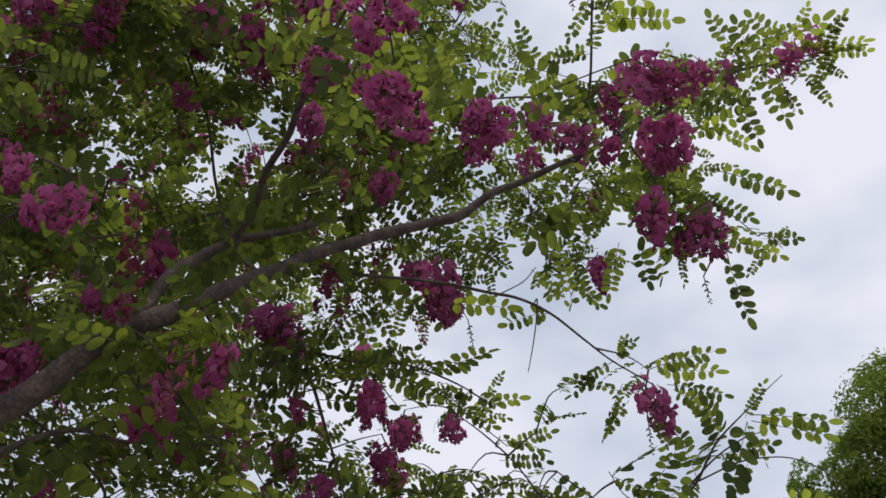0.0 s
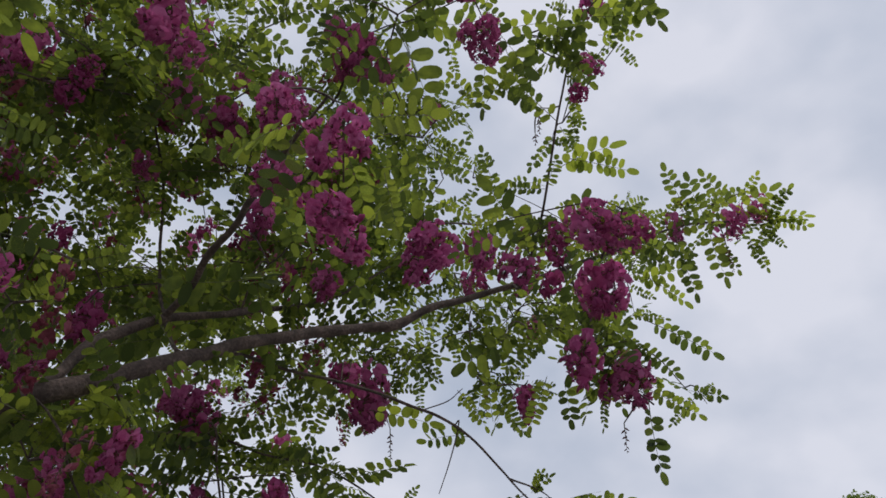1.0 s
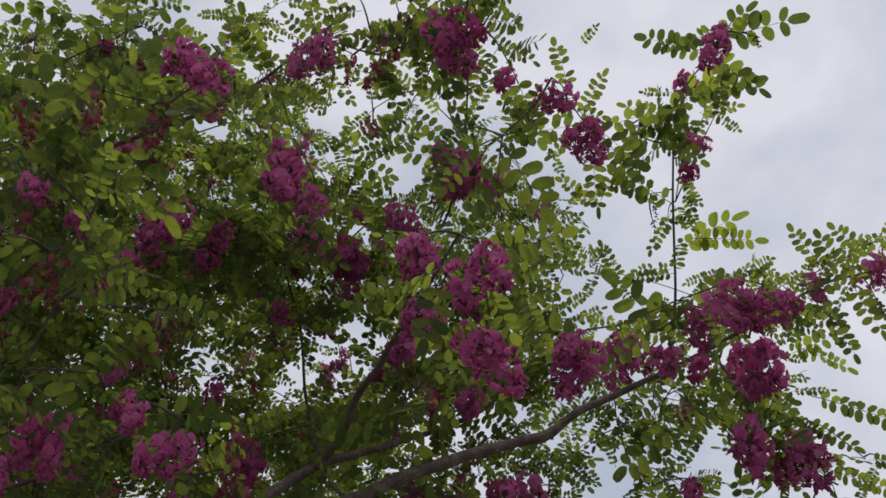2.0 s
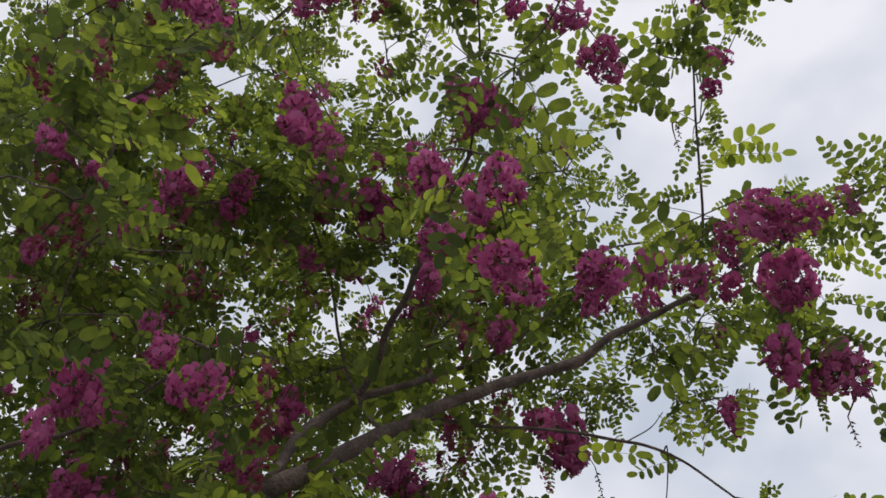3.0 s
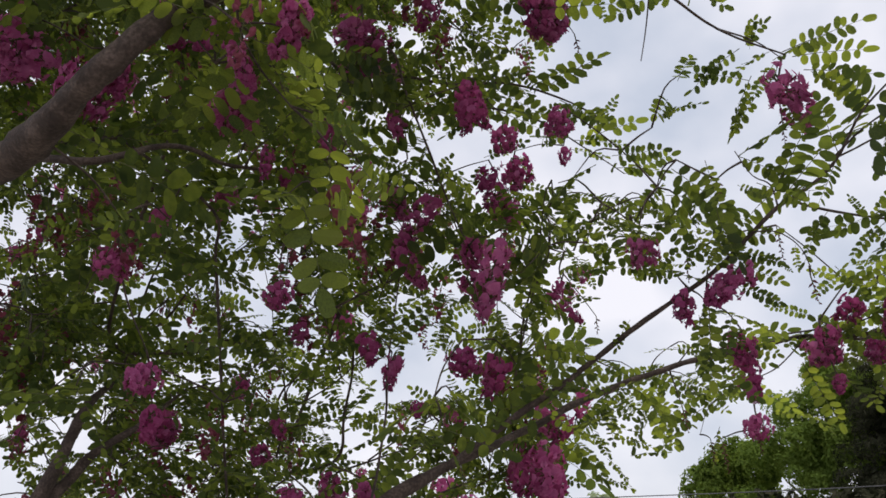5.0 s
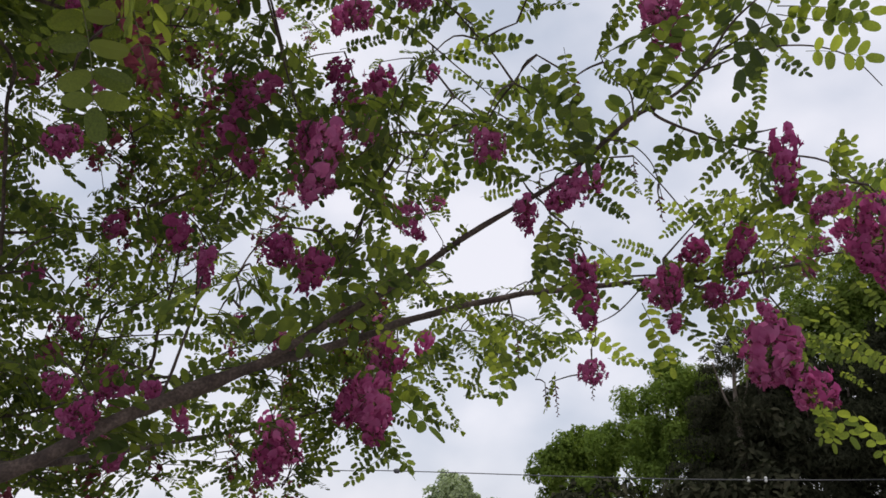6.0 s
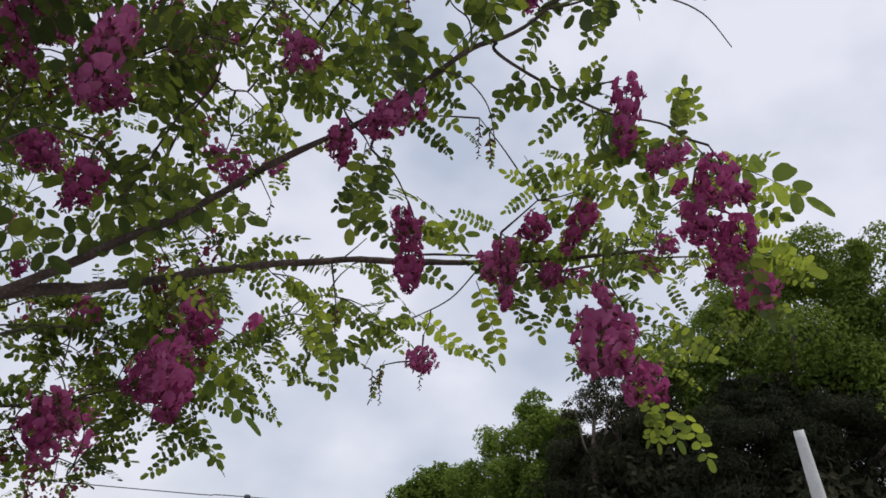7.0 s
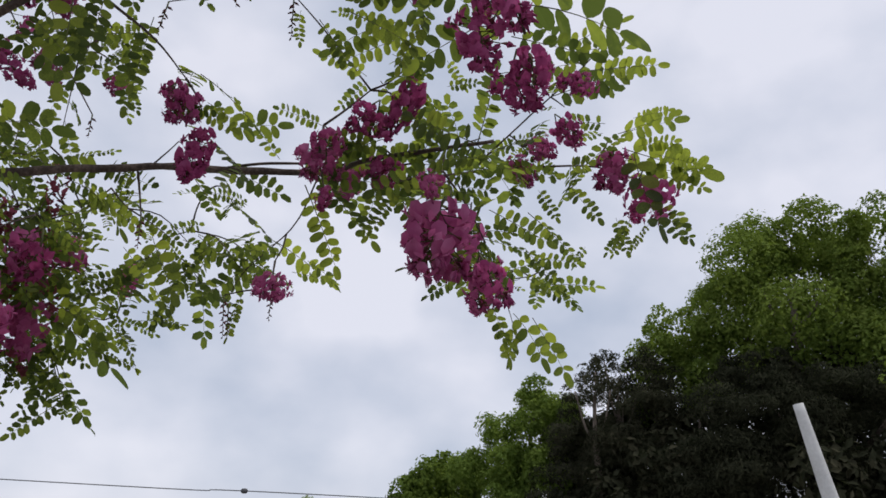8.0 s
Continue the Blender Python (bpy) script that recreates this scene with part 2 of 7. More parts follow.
def blossom_shape(seed, fine=True, coarse=False):
    """A pea blossom one unit across that opens along x: round raised banner, two full wings, keel, and a dark calyx behind."""
    rng = random.Random(seed)
    verts, faces, slots = [], [], []

    def lobe(centre, wide, high, bulge, lean, rings, sides, ruffle, cleft=0.0):
        """A rounded, bulging petal that faces along x and leans back by lean."""
        first = len(verts)
        verts.append((centre[0] + bulge - cleft, centre[1], centre[2]))
        start = rng.uniform(0, 6.3)
        for i in range(1, rings + 1):
            q = i / rings
            for k in range(sides):
                a = 2 * math.pi * k / sides
                wave = 1 + ruffle * math.sin(3 * a + start) * q
                y, z = wide * q * math.cos(a) * wave, high * q * math.sin(a) * wave
                back = bulge * (1 - q ** 2.2) - lean * z - cleft * max(0.0, 1 - abs(y) / wide * 3) + 0.5 * ruffle * wide * math.sin(5 * a + start) * q
                verts.append((centre[0] + back, centre[1] + y, centre[2] + z))
        for k in range(sides):
            faces.append((first, first + 1 + k, first + 1 + (k + 1) % sides))
            slots.append(0)
        for i in range(rings - 1):
            for k in range(sides):
                a, b = first + 1 + i * sides + k, first + 1 + i * sides + (k + 1) % sides
                faces.append((a, a + sides, b + sides, b))
                slots.append(0)

    rings, sides = (3, 11) if fine else (1, 6) if coarse else (2, 6)
    shut = seed % 5 == 4  # a blossom that has not opened yet, slim and pointed
    if shut:
        lobe((0.18, 0, 0.08), 0.2, 0.24, 0.3, -0.6, rings, sides - 2, 0.06)
        lobe((0.2, 0.02, -0.02), 0.15, 0.2, 0.42, -0.9, max(1, rings - 1), sides - 2, 0.05)
    else:
        lobe((0.16, 0, 0.30), rng.uniform(0.46, 0.56), rng.uniform(0.40, 0.5), rng.uniform(0.02, 0.12), rng.uniform(0.1, 0.6), rings, sides, rng.uniform(0.08, 0.16), 0.06)
        for side in (1, -1):
            lobe((0.30, side * rng.uniform(0.13, 0.2), -0.06), rng.uniform(0.20, 0.26), rng.uniform(0.28, 0.36), rng.uniform(0.08, 0.16), rng.uniform(-0.9, -0.3), max(1, rings - 1), sides - 2, 0.1)
    if coarse:
        return verts, faces, slots
    first = len(faces)
    tube(np.array([(0.05, 0, -0.08, 0.06), (0.34, 0, -0.18, 0.10), (0.58, 0, -0.12, 0.05)]) if fine else np.array([(0.2, 0, -0.14, 0.09), (0.58, 0, -0.12, 0.05)]), 5 if fine else 3, verts, faces)
    slots += [0] * (len(faces) - first)
    first = len(faces)
    tube(np.array([(-0.22, 0, 0.0, 0.03), (-0.1, 0, 0.0, 0.09), (0.08, 0, 0.02, 0.14), (0.16, 0, 0.03, 0.12)]) if fine else np.array([(-0.2, 0, 0.0, 0.04), (0.12, 0, 0.02, 0.14)]), 5 if fine else 3, verts, faces)
    slots += [1] * (len(faces) - first)
    return verts, faces, slots


PLAIN_BLOSSOMS = [blossom_shape(k, False) for k in range(5)]
COARSE_BLOSSOMS = [blossom_shape(k, False, True) for k in range(5)]
BLOSSOM_MESHES = [mesh_of("blossom", *blossom_shape(k)[:2], (PETAL, CALYX), blossom_shape(k)[2]) for k in range(5)]


def cluster_layout(seed, kind):
    """Where the blossoms of a hanging bunch one unit wide sit, and the runs of its stalks: one to three racemes side by side."""
    rng = random.Random(seed)
    size = {"full": 0.235, "long": 0.28, "small": 0.34, "faded": 0.32}[kind]
    racemes = {"full": rng.choice((2, 3, 3)), "long": 1, "small": 1, "faded": 1}[kind]
    runs, seats = [], []
    turn_round = rng.uniform(0, 6.283)
    for n in range(racemes):
        a = turn_round + 6.283 * n / racemes
        apart = 0.23 if racemes > 1 else 0.0
        foot = np.array((apart * math.cos(a), apart * math.sin(a), rng.uniform(-0.14, 0.1) if racemes > 1 else 0.0))
        long = {"full": rng.uniform(0.7, 0.95), "long": 1.75, "small": 0.95, "faded": 2.0}[kind]
        wide = {"full": rng.uniform(0.28, 0.35), "long": 0.30, "small": 0.31, "faded": 0.30}[kind]
        count = {"full": 34, "long": 58, "small": 28, "faded": 26}[kind]
        bend = np.array((rng.uniform(-0.25, 0.25), rng.uniform(-0.2, 0.2), 0))

        def axis(s):
            return foot + bend * s * s + (0, 0, 0.5 * long - 0.9 * s * long)

        runs.append(np.array([(*((1 - q) * np.array((0, 0, 0.62)) + q * axis(0)), 0.022) for q in (0.0, 0.5)] + [(*axis(s), 0.018 * (1.25 - s)) for s in np.linspace(0, 1, 7)]))
        for k in range(count):
            s = (k + rng.random() * 0.8) / count
            b = k * 2.4 + rng.uniform(-0.5, 0.5)
            reach = wide * (0.62 + 0.38 * math.sin(math.pi * min(1.0, 0.2 + 0.75 * s))) * (1 - 0.55 * s ** 3)
            out = Vector((math.cos(b), math.sin(b), rng.uniform(-0.6, 0.4) - 0.3 * s - 1.5 * s ** 4))
            turn = toward(out, (rng.uniform(-0.7, 0.7), rng.uniform(-0.7, 0.7), 1))
            open_now = rng.random() < (1.15 - 0.45 * s if kind != "faded" else 0.4)
            which = rng.randrange(4) if open_now else 4
            scale = size * rng.uniform(0.75, 1.15) * (1.0 - 0.3 * s ** 3)
            place = Vector(axis(s)) + out.normalized() * reach * rng.choice((0.45, 0.7, 0.85, 0.95, 1.0, 1.1))
            seats.append((which, Matrix.Translation(place) @ turn.to_4x4() @ Matrix.Scale(scale, 4), axis(s), n))
        for k in range(7 if kind == "full" else 5):  # shut blossoms that hang like a fringe from the lower end
            b, s = rng.uniform(0, 6.283), rng.uniform(0.7, 0.95)
            out = Vector((0.55 * math.cos(b), 0.55 * math.sin(b), -1.0))
            turn = toward(out, (rng.uniform(-1, 1), rng.uniform(-1, 1), 0.2))
            place = Vector(axis(s)) + Vector((math.cos(b), math.sin(b), -0.3)) * wide * rng.uniform(0.2, 0.5)
            seats.append((4, Matrix.Translation(place) @ turn.to_4x4() @ Matrix.Diagonal((1.5 * size, 0.8 * size, 0.8 * size, 1)), axis(min(1.0, s)), n))
    return runs, seats


def cluster_meshes(seed, kind):
    """The racemes of a bunch, its stalk with and without the stems of single blossoms, its seats, and the whole bunch as one shape."""
    runs, seats = cluster_layout(seed, kind)
    petal = FADED if kind == "faded" else PETAL
    racemes, whole, whole_f, whole_s = [], [], [], []

    def gather(shapes, n, verts, faces, slots):
        for which, m, at, of in seats:
            if of == n:
                bv, bf, bs = shapes[which]
                first, mat = len(verts), np.array(m)
                verts += [tuple(v) for v in np.array(bv) @ mat[:3, :3].T + mat[:3, 3]]
                faces += [tuple(first + i for i in f) for f in bf]
                slots += bs

    for n in range(len(runs)):
        verts, faces, slots = [], [], []
        gather(COARSE_BLOSSOMS if kind == "faded" else PLAIN_BLOSSOMS, n, verts, faces, slots)
        petals = len(faces)
        tube(runs[n][2:], 4, verts, faces)
        for which, m, at, of in seats:
            if of == n:
                tube(np.array([(*at, 0.009), (*np.array(m.translation), 0.008)]), 3, verts, faces)
        racemes.append(mesh_of("raceme", verts, faces, (petal, CALYX, STALK), slots + [2] * (len(faces) - petals)))
        gather(COARSE_BLOSSOMS, n, whole, whole_f, whole_s)
    sv, sf, short_v, short_f = [], [], [], []
    for run in runs:
        tube(run, 4, sv, sf)
        tube(run[:3], 4, short_v, short_f)
    for which, m, at, of in seats:
        tube(np.array([(*at, 0.009), (*np.array(m.translation), 0.008)]), 3, sv, sf)
    stalks = mesh_of("stalk", sv, sf, (STALK,)), mesh_of("short_stalk", short_v, short_f, (STALK,))
    return racemes, stalks, seats, (np.array(whole), whole_f, whole_s)


CLUSTERS = {kind: [cluster_meshes(seed * 7 + len(kind), kind) for seed in range(6)] for kind in ("full", "long", "small", "faded")}

# ---- ground ----
def ground():
    n, reach = 40, 900.0
    verts, faces = [], []
    for i in range(n + 1):
        for j in range(n + 1):
            u, v = (i / n * 2 - 1), (j / n * 2 - 1)
            x, y = reach * u * abs(u), reach * v * abs(v)
            verts.append((x, y, 0.15 * noise.noise(Vector((x * 0.05, y * 0.05, 0))) - 0.05 - 0.02))
    for i in range(n):
        for j in range(n):
            a = i * (n + 1) + j
            faces.append((a, a + n + 1, a + n + 2, a + 1))
    ob = new("ground", mesh_of("ground", verts, faces, (GROUND,)))
    tagged(ob, "unseen ground under the trees, pale to bounce light upward", "ground", kind="structure")


ground()

# ---- the flowering locust tree ----
tree = tagged(new("locust_tree"), "flowering locust tree with magenta blossom clusters and feathered green leaves", "tree")
rng = random.Random(5)
SAMPLES, SHOOTS = [], []


def trunk():
    verts, faces = [], []
    run = glide([(-1.52, 1.42, -0.12, 0.13), (-1.50, 1.40, 0.05, 0.10), (-1.47, 1.38, 0.5, 0.082), (-1.44, 1.37, 1.0, 0.075), (-1.43, 1.38, 1.32, 0.055)], 6)
    tube(run, 14, verts, faces, 0.12, rng)
    part("trunk", mesh_of("trunk", verts, faces, (TRUNK_BARK,)), tree)


def branch(name, leafy, *points):
    verts, faces = [], []
    run = glide(points, 9 if name == "limb" else 5)
    for n, p in enumerate(run):
        if name != "twig":
            q = Vector(p[:3])
            knot = max(0.0, noise.noise(q * 7.0 + Vector((3, 1, 2))) - 0.22)
            p[3] *= 1 + 0.16 * noise.noise(q * 15.0) + 0.10 * noise.noise(q * 42.0) + 0.8 * knot
        wob = Vector(noise.noise_vector(Vector(p[:3]) * 9.0)) * min(0.006, 0.6 * p[3] + 0.001)
        p[:3] += wob
    tube(run, 14 if name == "limb" else 8 if name == "branch" else 5, verts, faces, 0.14, rng)
    part(name, mesh_of(name, verts, faces, (BARK,)), tree)
    SAMPLES.extend(run[3:, :4])
    if leafy:
        SHOOTS.append((run, leafy))


LEAVES, BULK = [], []


def leaf(base, tip, up=None):
    """A leaf that can be told apart, a part of its own."""
    base, tip = Vector(base), Vector(tip)
    d = tip - base
    hint = up or (rng.uniform(-0.4, 0.4), 0.45 + rng.uniform(-0.45, 0.45), 0.75 + rng.uniform(-0.2, 0.3))
    LEAVES.append((base, d, hint))


def bulk_leaf(base, d, length, hint):
    BULK.append((base, d, length, hint))


CLUSTER_LIST = []


def cluster(kind, x, y, z, wide):
    CLUSTER_LIST.append((kind, Vector((x, y, z)), wide))


BUD_LIST = []


def buds(x, y, z, long):
    BUD_LIST.append((Vector((x, y, z)), long))


def clump(x, y, z, r, count):
    """A tuft of the crown: thin shoots with leaves, which start near one point."""
    heart = Vector((x, y, z))
    TUFTS.append(heart)
    for _ in range(count):
        q = Vector((rng.gauss(0, 1), rng.gauss(0, 1), rng.gauss(0, 0.8))).normalized()
        base = heart + q * rng.random() * 0.3 * r
        out = (q + Vector((rng.uniform(-0.5, 0.7), rng.uniform(-0.4, 0.4), rng.uniform(-0.6, 0.35)))).normalized()
        length = r * rng.uniform(1.0, 1.8)
        end = base + out * length
        end.z -= 0.25 * length * rng.random()
        SPRAYS.append((heart, end, r))


TUFTS = []
SPRAYS = []
trunk()
branch("limb", 0.50, (-1.42, 1.37, 1.20, 0.0500), (-1.38, 1.37, 1.75, 0.0450), (-1.22, 1.36, 2.12, 0.0410), (-1.05, 1.32, 2.17, 0.0370), (-0.88, 1.25, 2.16, 0.0320), (-0.70, 1.14, 2.18, 0.0225), (-0.62, 1.12, 2.22, 0.0195), (-0.54, 1.14, 2.31, 0.0176), (-0.46, 1.22, 2.40, 0.0166), (-0.36, 1.31, 2.51, 0.0154), (-0.22, 1.42, 2.64, 0.0141), (-0.05, 1.52, 2.76, 0.0119), (0.04, 1.55, 2.80, 0.0107), (0.13, 1.57, 2.88, 0.0096), (0.25, 1.63, 2.97, 0.0086), (0.36, 1.62, 3.02, 0.0073), (0.46, 1.60, 3.06, 0.0061), (0.62, 1.60, 3.15, 0.0049), (0.85, 1.68, 3.34, 0.0035), (1.08, 1.73, 3.44, 0.0025), (1.23, 1.72, 3.46, 0.0015))
branch("limb", 0.30, (-1.40, 1.43, 1.05, 0.0400), (-1.00, 1.62, 1.28, 0.0260), (-0.64, 1.77, 1.48, 0.0154), (-0.55, 1.81, 1.54, 0.0133), (-0.46, 1.87, 1.60, 0.0119), (-0.36, 1.92, 1.66, 0.0108), (-0.26, 1.97, 1.71, 0.0095), (-0.17, 2.06, 1.76, 0.0084), (-0.04, 2.15, 1.83, 0.0079), (0.07, 2.21, 1.88, 0.0075), (0.22, 2.27, 1.93, 0.0071), (0.40, 2.33, 1.97, 0.0062), (0.55, 2.37, 2.00, 0.0056), (0.61, 2.23, 1.96, 0.0048), (0.72, 2.17, 1.96, 0.0040), (0.85, 2.14, 1.98, 0.0030))
branch("branch", 0.60, (-0.54, 1.14, 2.30, 0.0120), (-0.56, 1.16, 2.31, 0.0114), (-0.53, 1.22, 2.40, 0.0110), (-0.50, 1.28, 2.52, 0.0106), (-0.42, 1.36, 2.63, 0.0097), (-0.34, 1.50, 2.75, 0.0084), (-0.23, 1.65, 2.89, 0.0070), (-0.12, 1.72, 2.99, 0.0053), (-0.01, 1.79, 3.14, 0.0035), (0.10, 1.85, 3.31, 0.0022))
branch("branch", 0.12, (-0.42, 1.36, 2.63, 0.0083), (-0.44, 1.36, 2.61, 0.0079), (-0.40, 1.33, 2.65, 0.0079), (-0.34, 1.23, 2.70, 0.0075), (-0.27, 1.10, 2.69, 0.0066), (-0.20, 0.91, 2.61, 0.0053), (-0.14, 0.78, 2.58, 0.0035), (-0.09, 0.70, 2.60, 0.0022))
branch("branch", 0.80, (0.46, 1.60, 3.06, 0.0046), (0.47, 1.59, 3.07, 0.0044), (0.50, 1.52, 2.90, 0.0040), (0.52, 1.50, 2.78, 0.0035), (0.56, 1.48, 2.67, 0.0026), (0.63, 1.48, 2.61, 0.0018))
branch("twig", 0.04, (-0.33, 1.33, 2.54, 0.0047), (-0.34, 1.34, 2.54, 0.0045), (-0.28, 1.46, 2.62, 0.0045), (-0.19, 1.57, 2.66, 0.0042), (-0.04, 1.63, 2.67, 0.0040), (0.10, 1.63, 2.63, 0.0040), (0.17, 1.60, 2.59, 0.0038), (0.24, 1.64, 2.57, 0.0032), (0.32, 1.70, 2.53, 0.0028), (0.37, 1.67, 2.46, 0.0022), (0.44, 1.63, 2.38, 0.0016))
branch("twig", 0.00, (0.20, 1.61, 2.58, 0.0019), (0.21, 1.61, 2.59, 0.0018), (0.20, 1.66, 2.52, 0.0015), (0.18, 1.69, 2.45, 0.0010))
branch("twig", 0.00, (0.13, 1.62, 2.62, 0.0018), (0.18, 1.59, 2.63, 0.0014), (0.21, 1.56, 2.65, 0.0010))
branch("twig", 0.60, (-0.34, 1.34, 2.54, 0.0053), (-0.39, 1.35, 2.56, 0.0050), (-0.52, 1.57, 2.82, 0.0045), (-0.59, 1.66, 3.01, 0.0045), (-0.60, 1.53, 3.16, 0.0040), (-0.63, 1.41, 3.26, 0.0035), (-0.63, 1.32, 3.34, 0.0030), (-0.66, 1.25, 3.52, 0.0020))
branch("twig", 0.60, (-0.60, 1.53, 3.16, 0.0032), (-0.59, 1.52, 3.17, 0.0030), (-0.53, 1.56, 3.23, 0.0025), (-0.45, 1.59, 3.30, 0.0020), (-0.37, 1.61, 3.37, 0.0015))
branch("twig", 0.60, (-0.44, 1.24, 2.42, 0.0053), (-0.40, 1.28, 2.36, 0.0050), (-0.47, 1.75, 2.55, 0.0045), (-0.38, 2.02, 2.62, 0.0040), (-0.19, 2.18, 2.68, 0.0035), (-0.06, 2.25, 2.66, 0.0030), (0.05, 2.28, 2.58, 0.0022), (0.16, 2.31, 2.49, 0.0015))
branch("twig", 0.50, (-0.40, 1.96, 2.60, 0.0032), (-0.38, 1.99, 2.61, 0.0030), (-0.33, 2.04, 2.45, 0.0026), (-0.29, 2.10, 2.30, 0.0020), (-0.25, 2.14, 2.15, 0.0015))
branch("twig", 0.35, (0.34, 1.62, 3.01, 0.0042), (0.35, 1.57, 2.97, 0.0040), (0.37, 1.49, 3.03, 0.0038), (0.38, 1.39, 3.10, 0.0035), (0.39, 1.26, 3.26, 0.0030), (0.41, 1.15, 3.41, 0.0027), (0.43, 1.07, 3.46, 0.0022), (0.51, 0.97, 3.50, 0.0018), (0.55, 0.91, 3.53, 0.0012))
branch("branch", 0.60, (-0.96, 1.29, 2.17, 0.0095), (-1.14, 0.70, 2.37, 0.0079), (-1.01, 0.69, 2.57, 0.0070), (-0.90, 0.74, 2.81, 0.0062), (-0.84, 0.77, 2.91, 0.0053), (-0.75, 0.80, 3.04, 0.0048), (-0.61, 0.83, 3.19, 0.0044), (-0.49, 0.83, 3.36, 0.0035), (-0.36, 0.80, 3.52, 0.0026))
branch("twig", 0.50, (-0.37, 1.61, 3.37, 0.0042), (-0.22, 1.59, 3.61, 0.0040), (-0.15, 1.33, 3.57, 0.0036), (-0.11, 1.10, 3.49, 0.0032), (-0.09, 0.88, 3.40, 0.0026), (-0.08, 0.72, 3.37, 0.0020))
branch("twig", 0.70, (-0.15, 1.32, 3.58, 0.0026), (-0.06, 1.23, 3.53, 0.0022), (0.03, 1.09, 3.39, 0.0018), (0.13, 0.95, 3.29, 0.0014))
branch("twig", 0.60, (-0.66, 1.25, 3.52, 0.0032), (-0.54, 1.46, 3.65, 0.0030), (-0.46, 1.43, 3.70, 0.0026), (-0.32, 1.38, 3.77, 0.0020))
branch("twig", 0.20, (-0.99, 0.85, 2.23, 0.0063), (-1.12, 1.10, 2.38, 0.0060), (-1.06, 1.17, 2.47, 0.0055), (-1.00, 1.25, 2.54, 0.0050), (-0.92, 1.27, 2.60, 0.0040), (-0.69, 1.06, 2.52, 0.0030), (-0.50, 0.83, 2.34, 0.0020))
branch("branch", 0.50, (-1.20, 1.355, 2.13, 0.0120), (-1.16, 1.41, 2.26, 0.0068), (-1.09, 1.56, 2.37, 0.0062), (-1.01, 1.70, 2.45, 0.0055), (-0.97, 1.91, 2.58, 0.0043), (-0.90, 2.21, 2.76, 0.0031))
branch("twig", 0.50, (-0.63, 1.34, 3.33, 0.0037), (-0.80, 1.18, 3.11, 0.0035), (-0.70, 1.25, 3.17, 0.0030), (-0.65, 1.30, 3.22, 0.0026), (-0.65, 1.40, 3.27, 0.0022))
branch("branch", 0.08, (-0.31, 1.94, 1.68, 0.0079), (-0.21, 1.94, 1.75, 0.0075), (-0.14, 1.92, 1.79, 0.0070), (-0.05, 1.90, 1.83, 0.0066), (0.02, 1.87, 1.87, 0.0062), (0.08, 1.84, 1.91, 0.0057), (0.16, 1.81, 1.95, 0.0053), (0.26, 1.77, 2.00, 0.0048), (0.34, 1.73, 2.06, 0.0044), (0.39, 1.71, 2.10, 0.0040), (0.45, 1.70, 2.13, 0.0035), (0.50, 1.68, 2.17, 0.0030), (0.55, 1.64, 2.24, 0.0023), (0.62, 1.60, 2.30, 0.0016), (0.70, 1.57, 2.36, 0.0008))
branch("twig", 0.35, (0.43, 1.71, 2.12, 0.0032), (0.43, 1.72, 2.11, 0.0030), (0.49, 1.75, 2.10, 0.0028), (0.56, 1.78, 2.09, 0.0026), (0.66, 1.81, 2.08, 0.0022), (0.75, 1.78, 2.05, 0.0018), (0.83, 1.78, 1.98, 0.0015))
branch("twig", 0.30, (0.39, 1.71, 2.10, 0.0020), (0.38, 1.69, 2.14, 0.0016), (0.35, 1.68, 2.16, 0.0012), (0.32, 1.65, 2.20, 0.0010))
branch("twig", 0.10, (0.49, 1.68, 2.17, 0.0022), (0.54, 1.68, 2.19, 0.0020), (0.61, 1.66, 2.21, 0.0018), (0.69, 1.65, 2.21, 0.0015), (0.75, 1.64, 2.18, 0.0012), (0.80, 1.65, 2.13, 0.0008))
branch("twig", 0.20, (0.34, 1.72, 2.06, 0.0016), (0.39, 1.74, 2.06, 0.0013), (0.43, 1.76, 2.03, 0.0011), (0.45, 1.79, 1.98, 0.0009))
branch("twig", 0.00, (0.22, 2.27, 1.93, 0.0020), (0.25, 2.26, 1.96, 0.0014), (0.27, 2.25, 1.98, 0.0010))
branch("twig", 0.50, (0.37, 2.32, 1.97, 0.0036), (0.34, 2.35, 1.98, 0.0034), (0.43, 2.35, 2.00, 0.0030), (0.57, 2.35, 2.01, 0.0026), (0.71, 2.36, 2.03, 0.0022), (0.79, 2.37, 2.08, 0.0018), (0.87, 2.40, 2.13, 0.0014))
branch("twig", 0.45, (0.65, 2.36, 2.02, 0.0042), (0.67, 2.32, 1.97, 0.0040), (0.81, 2.39, 2.03, 0.0034), (0.98, 2.44, 2.09, 0.0028), (1.16, 2.47, 2.12, 0.0022), (1.29, 2.49, 2.10, 0.0016))
branch("twig", 0.12, (0.81, 2.39, 2.03, 0.0020), (0.86, 2.45, 1.97, 0.0018), (0.91, 2.48, 1.88, 0.0015), (0.96, 2.51, 1.76, 0.0010), (0.98, 2.53, 1.69, 0.0008))
branch("twig", 0.25, (0.56, 2.34, 1.99, 0.0021), (0.53, 2.33, 1.97, 0.0020), (0.49, 2.48, 1.94, 0.0018), (0.43, 2.64, 1.94, 0.0015), (0.35, 2.75, 1.90, 0.0012), (0.31, 2.77, 1.82, 0.0008))
branch("twig", 0.35, (0.88, 2.41, 2.06, 0.0023), (0.87, 2.40, 2.07, 0.0022), (0.97, 2.33, 2.16, 0.0018), (1.04, 2.22, 2.20, 0.0014), (1.09, 2.16, 2.25, 0.0010))
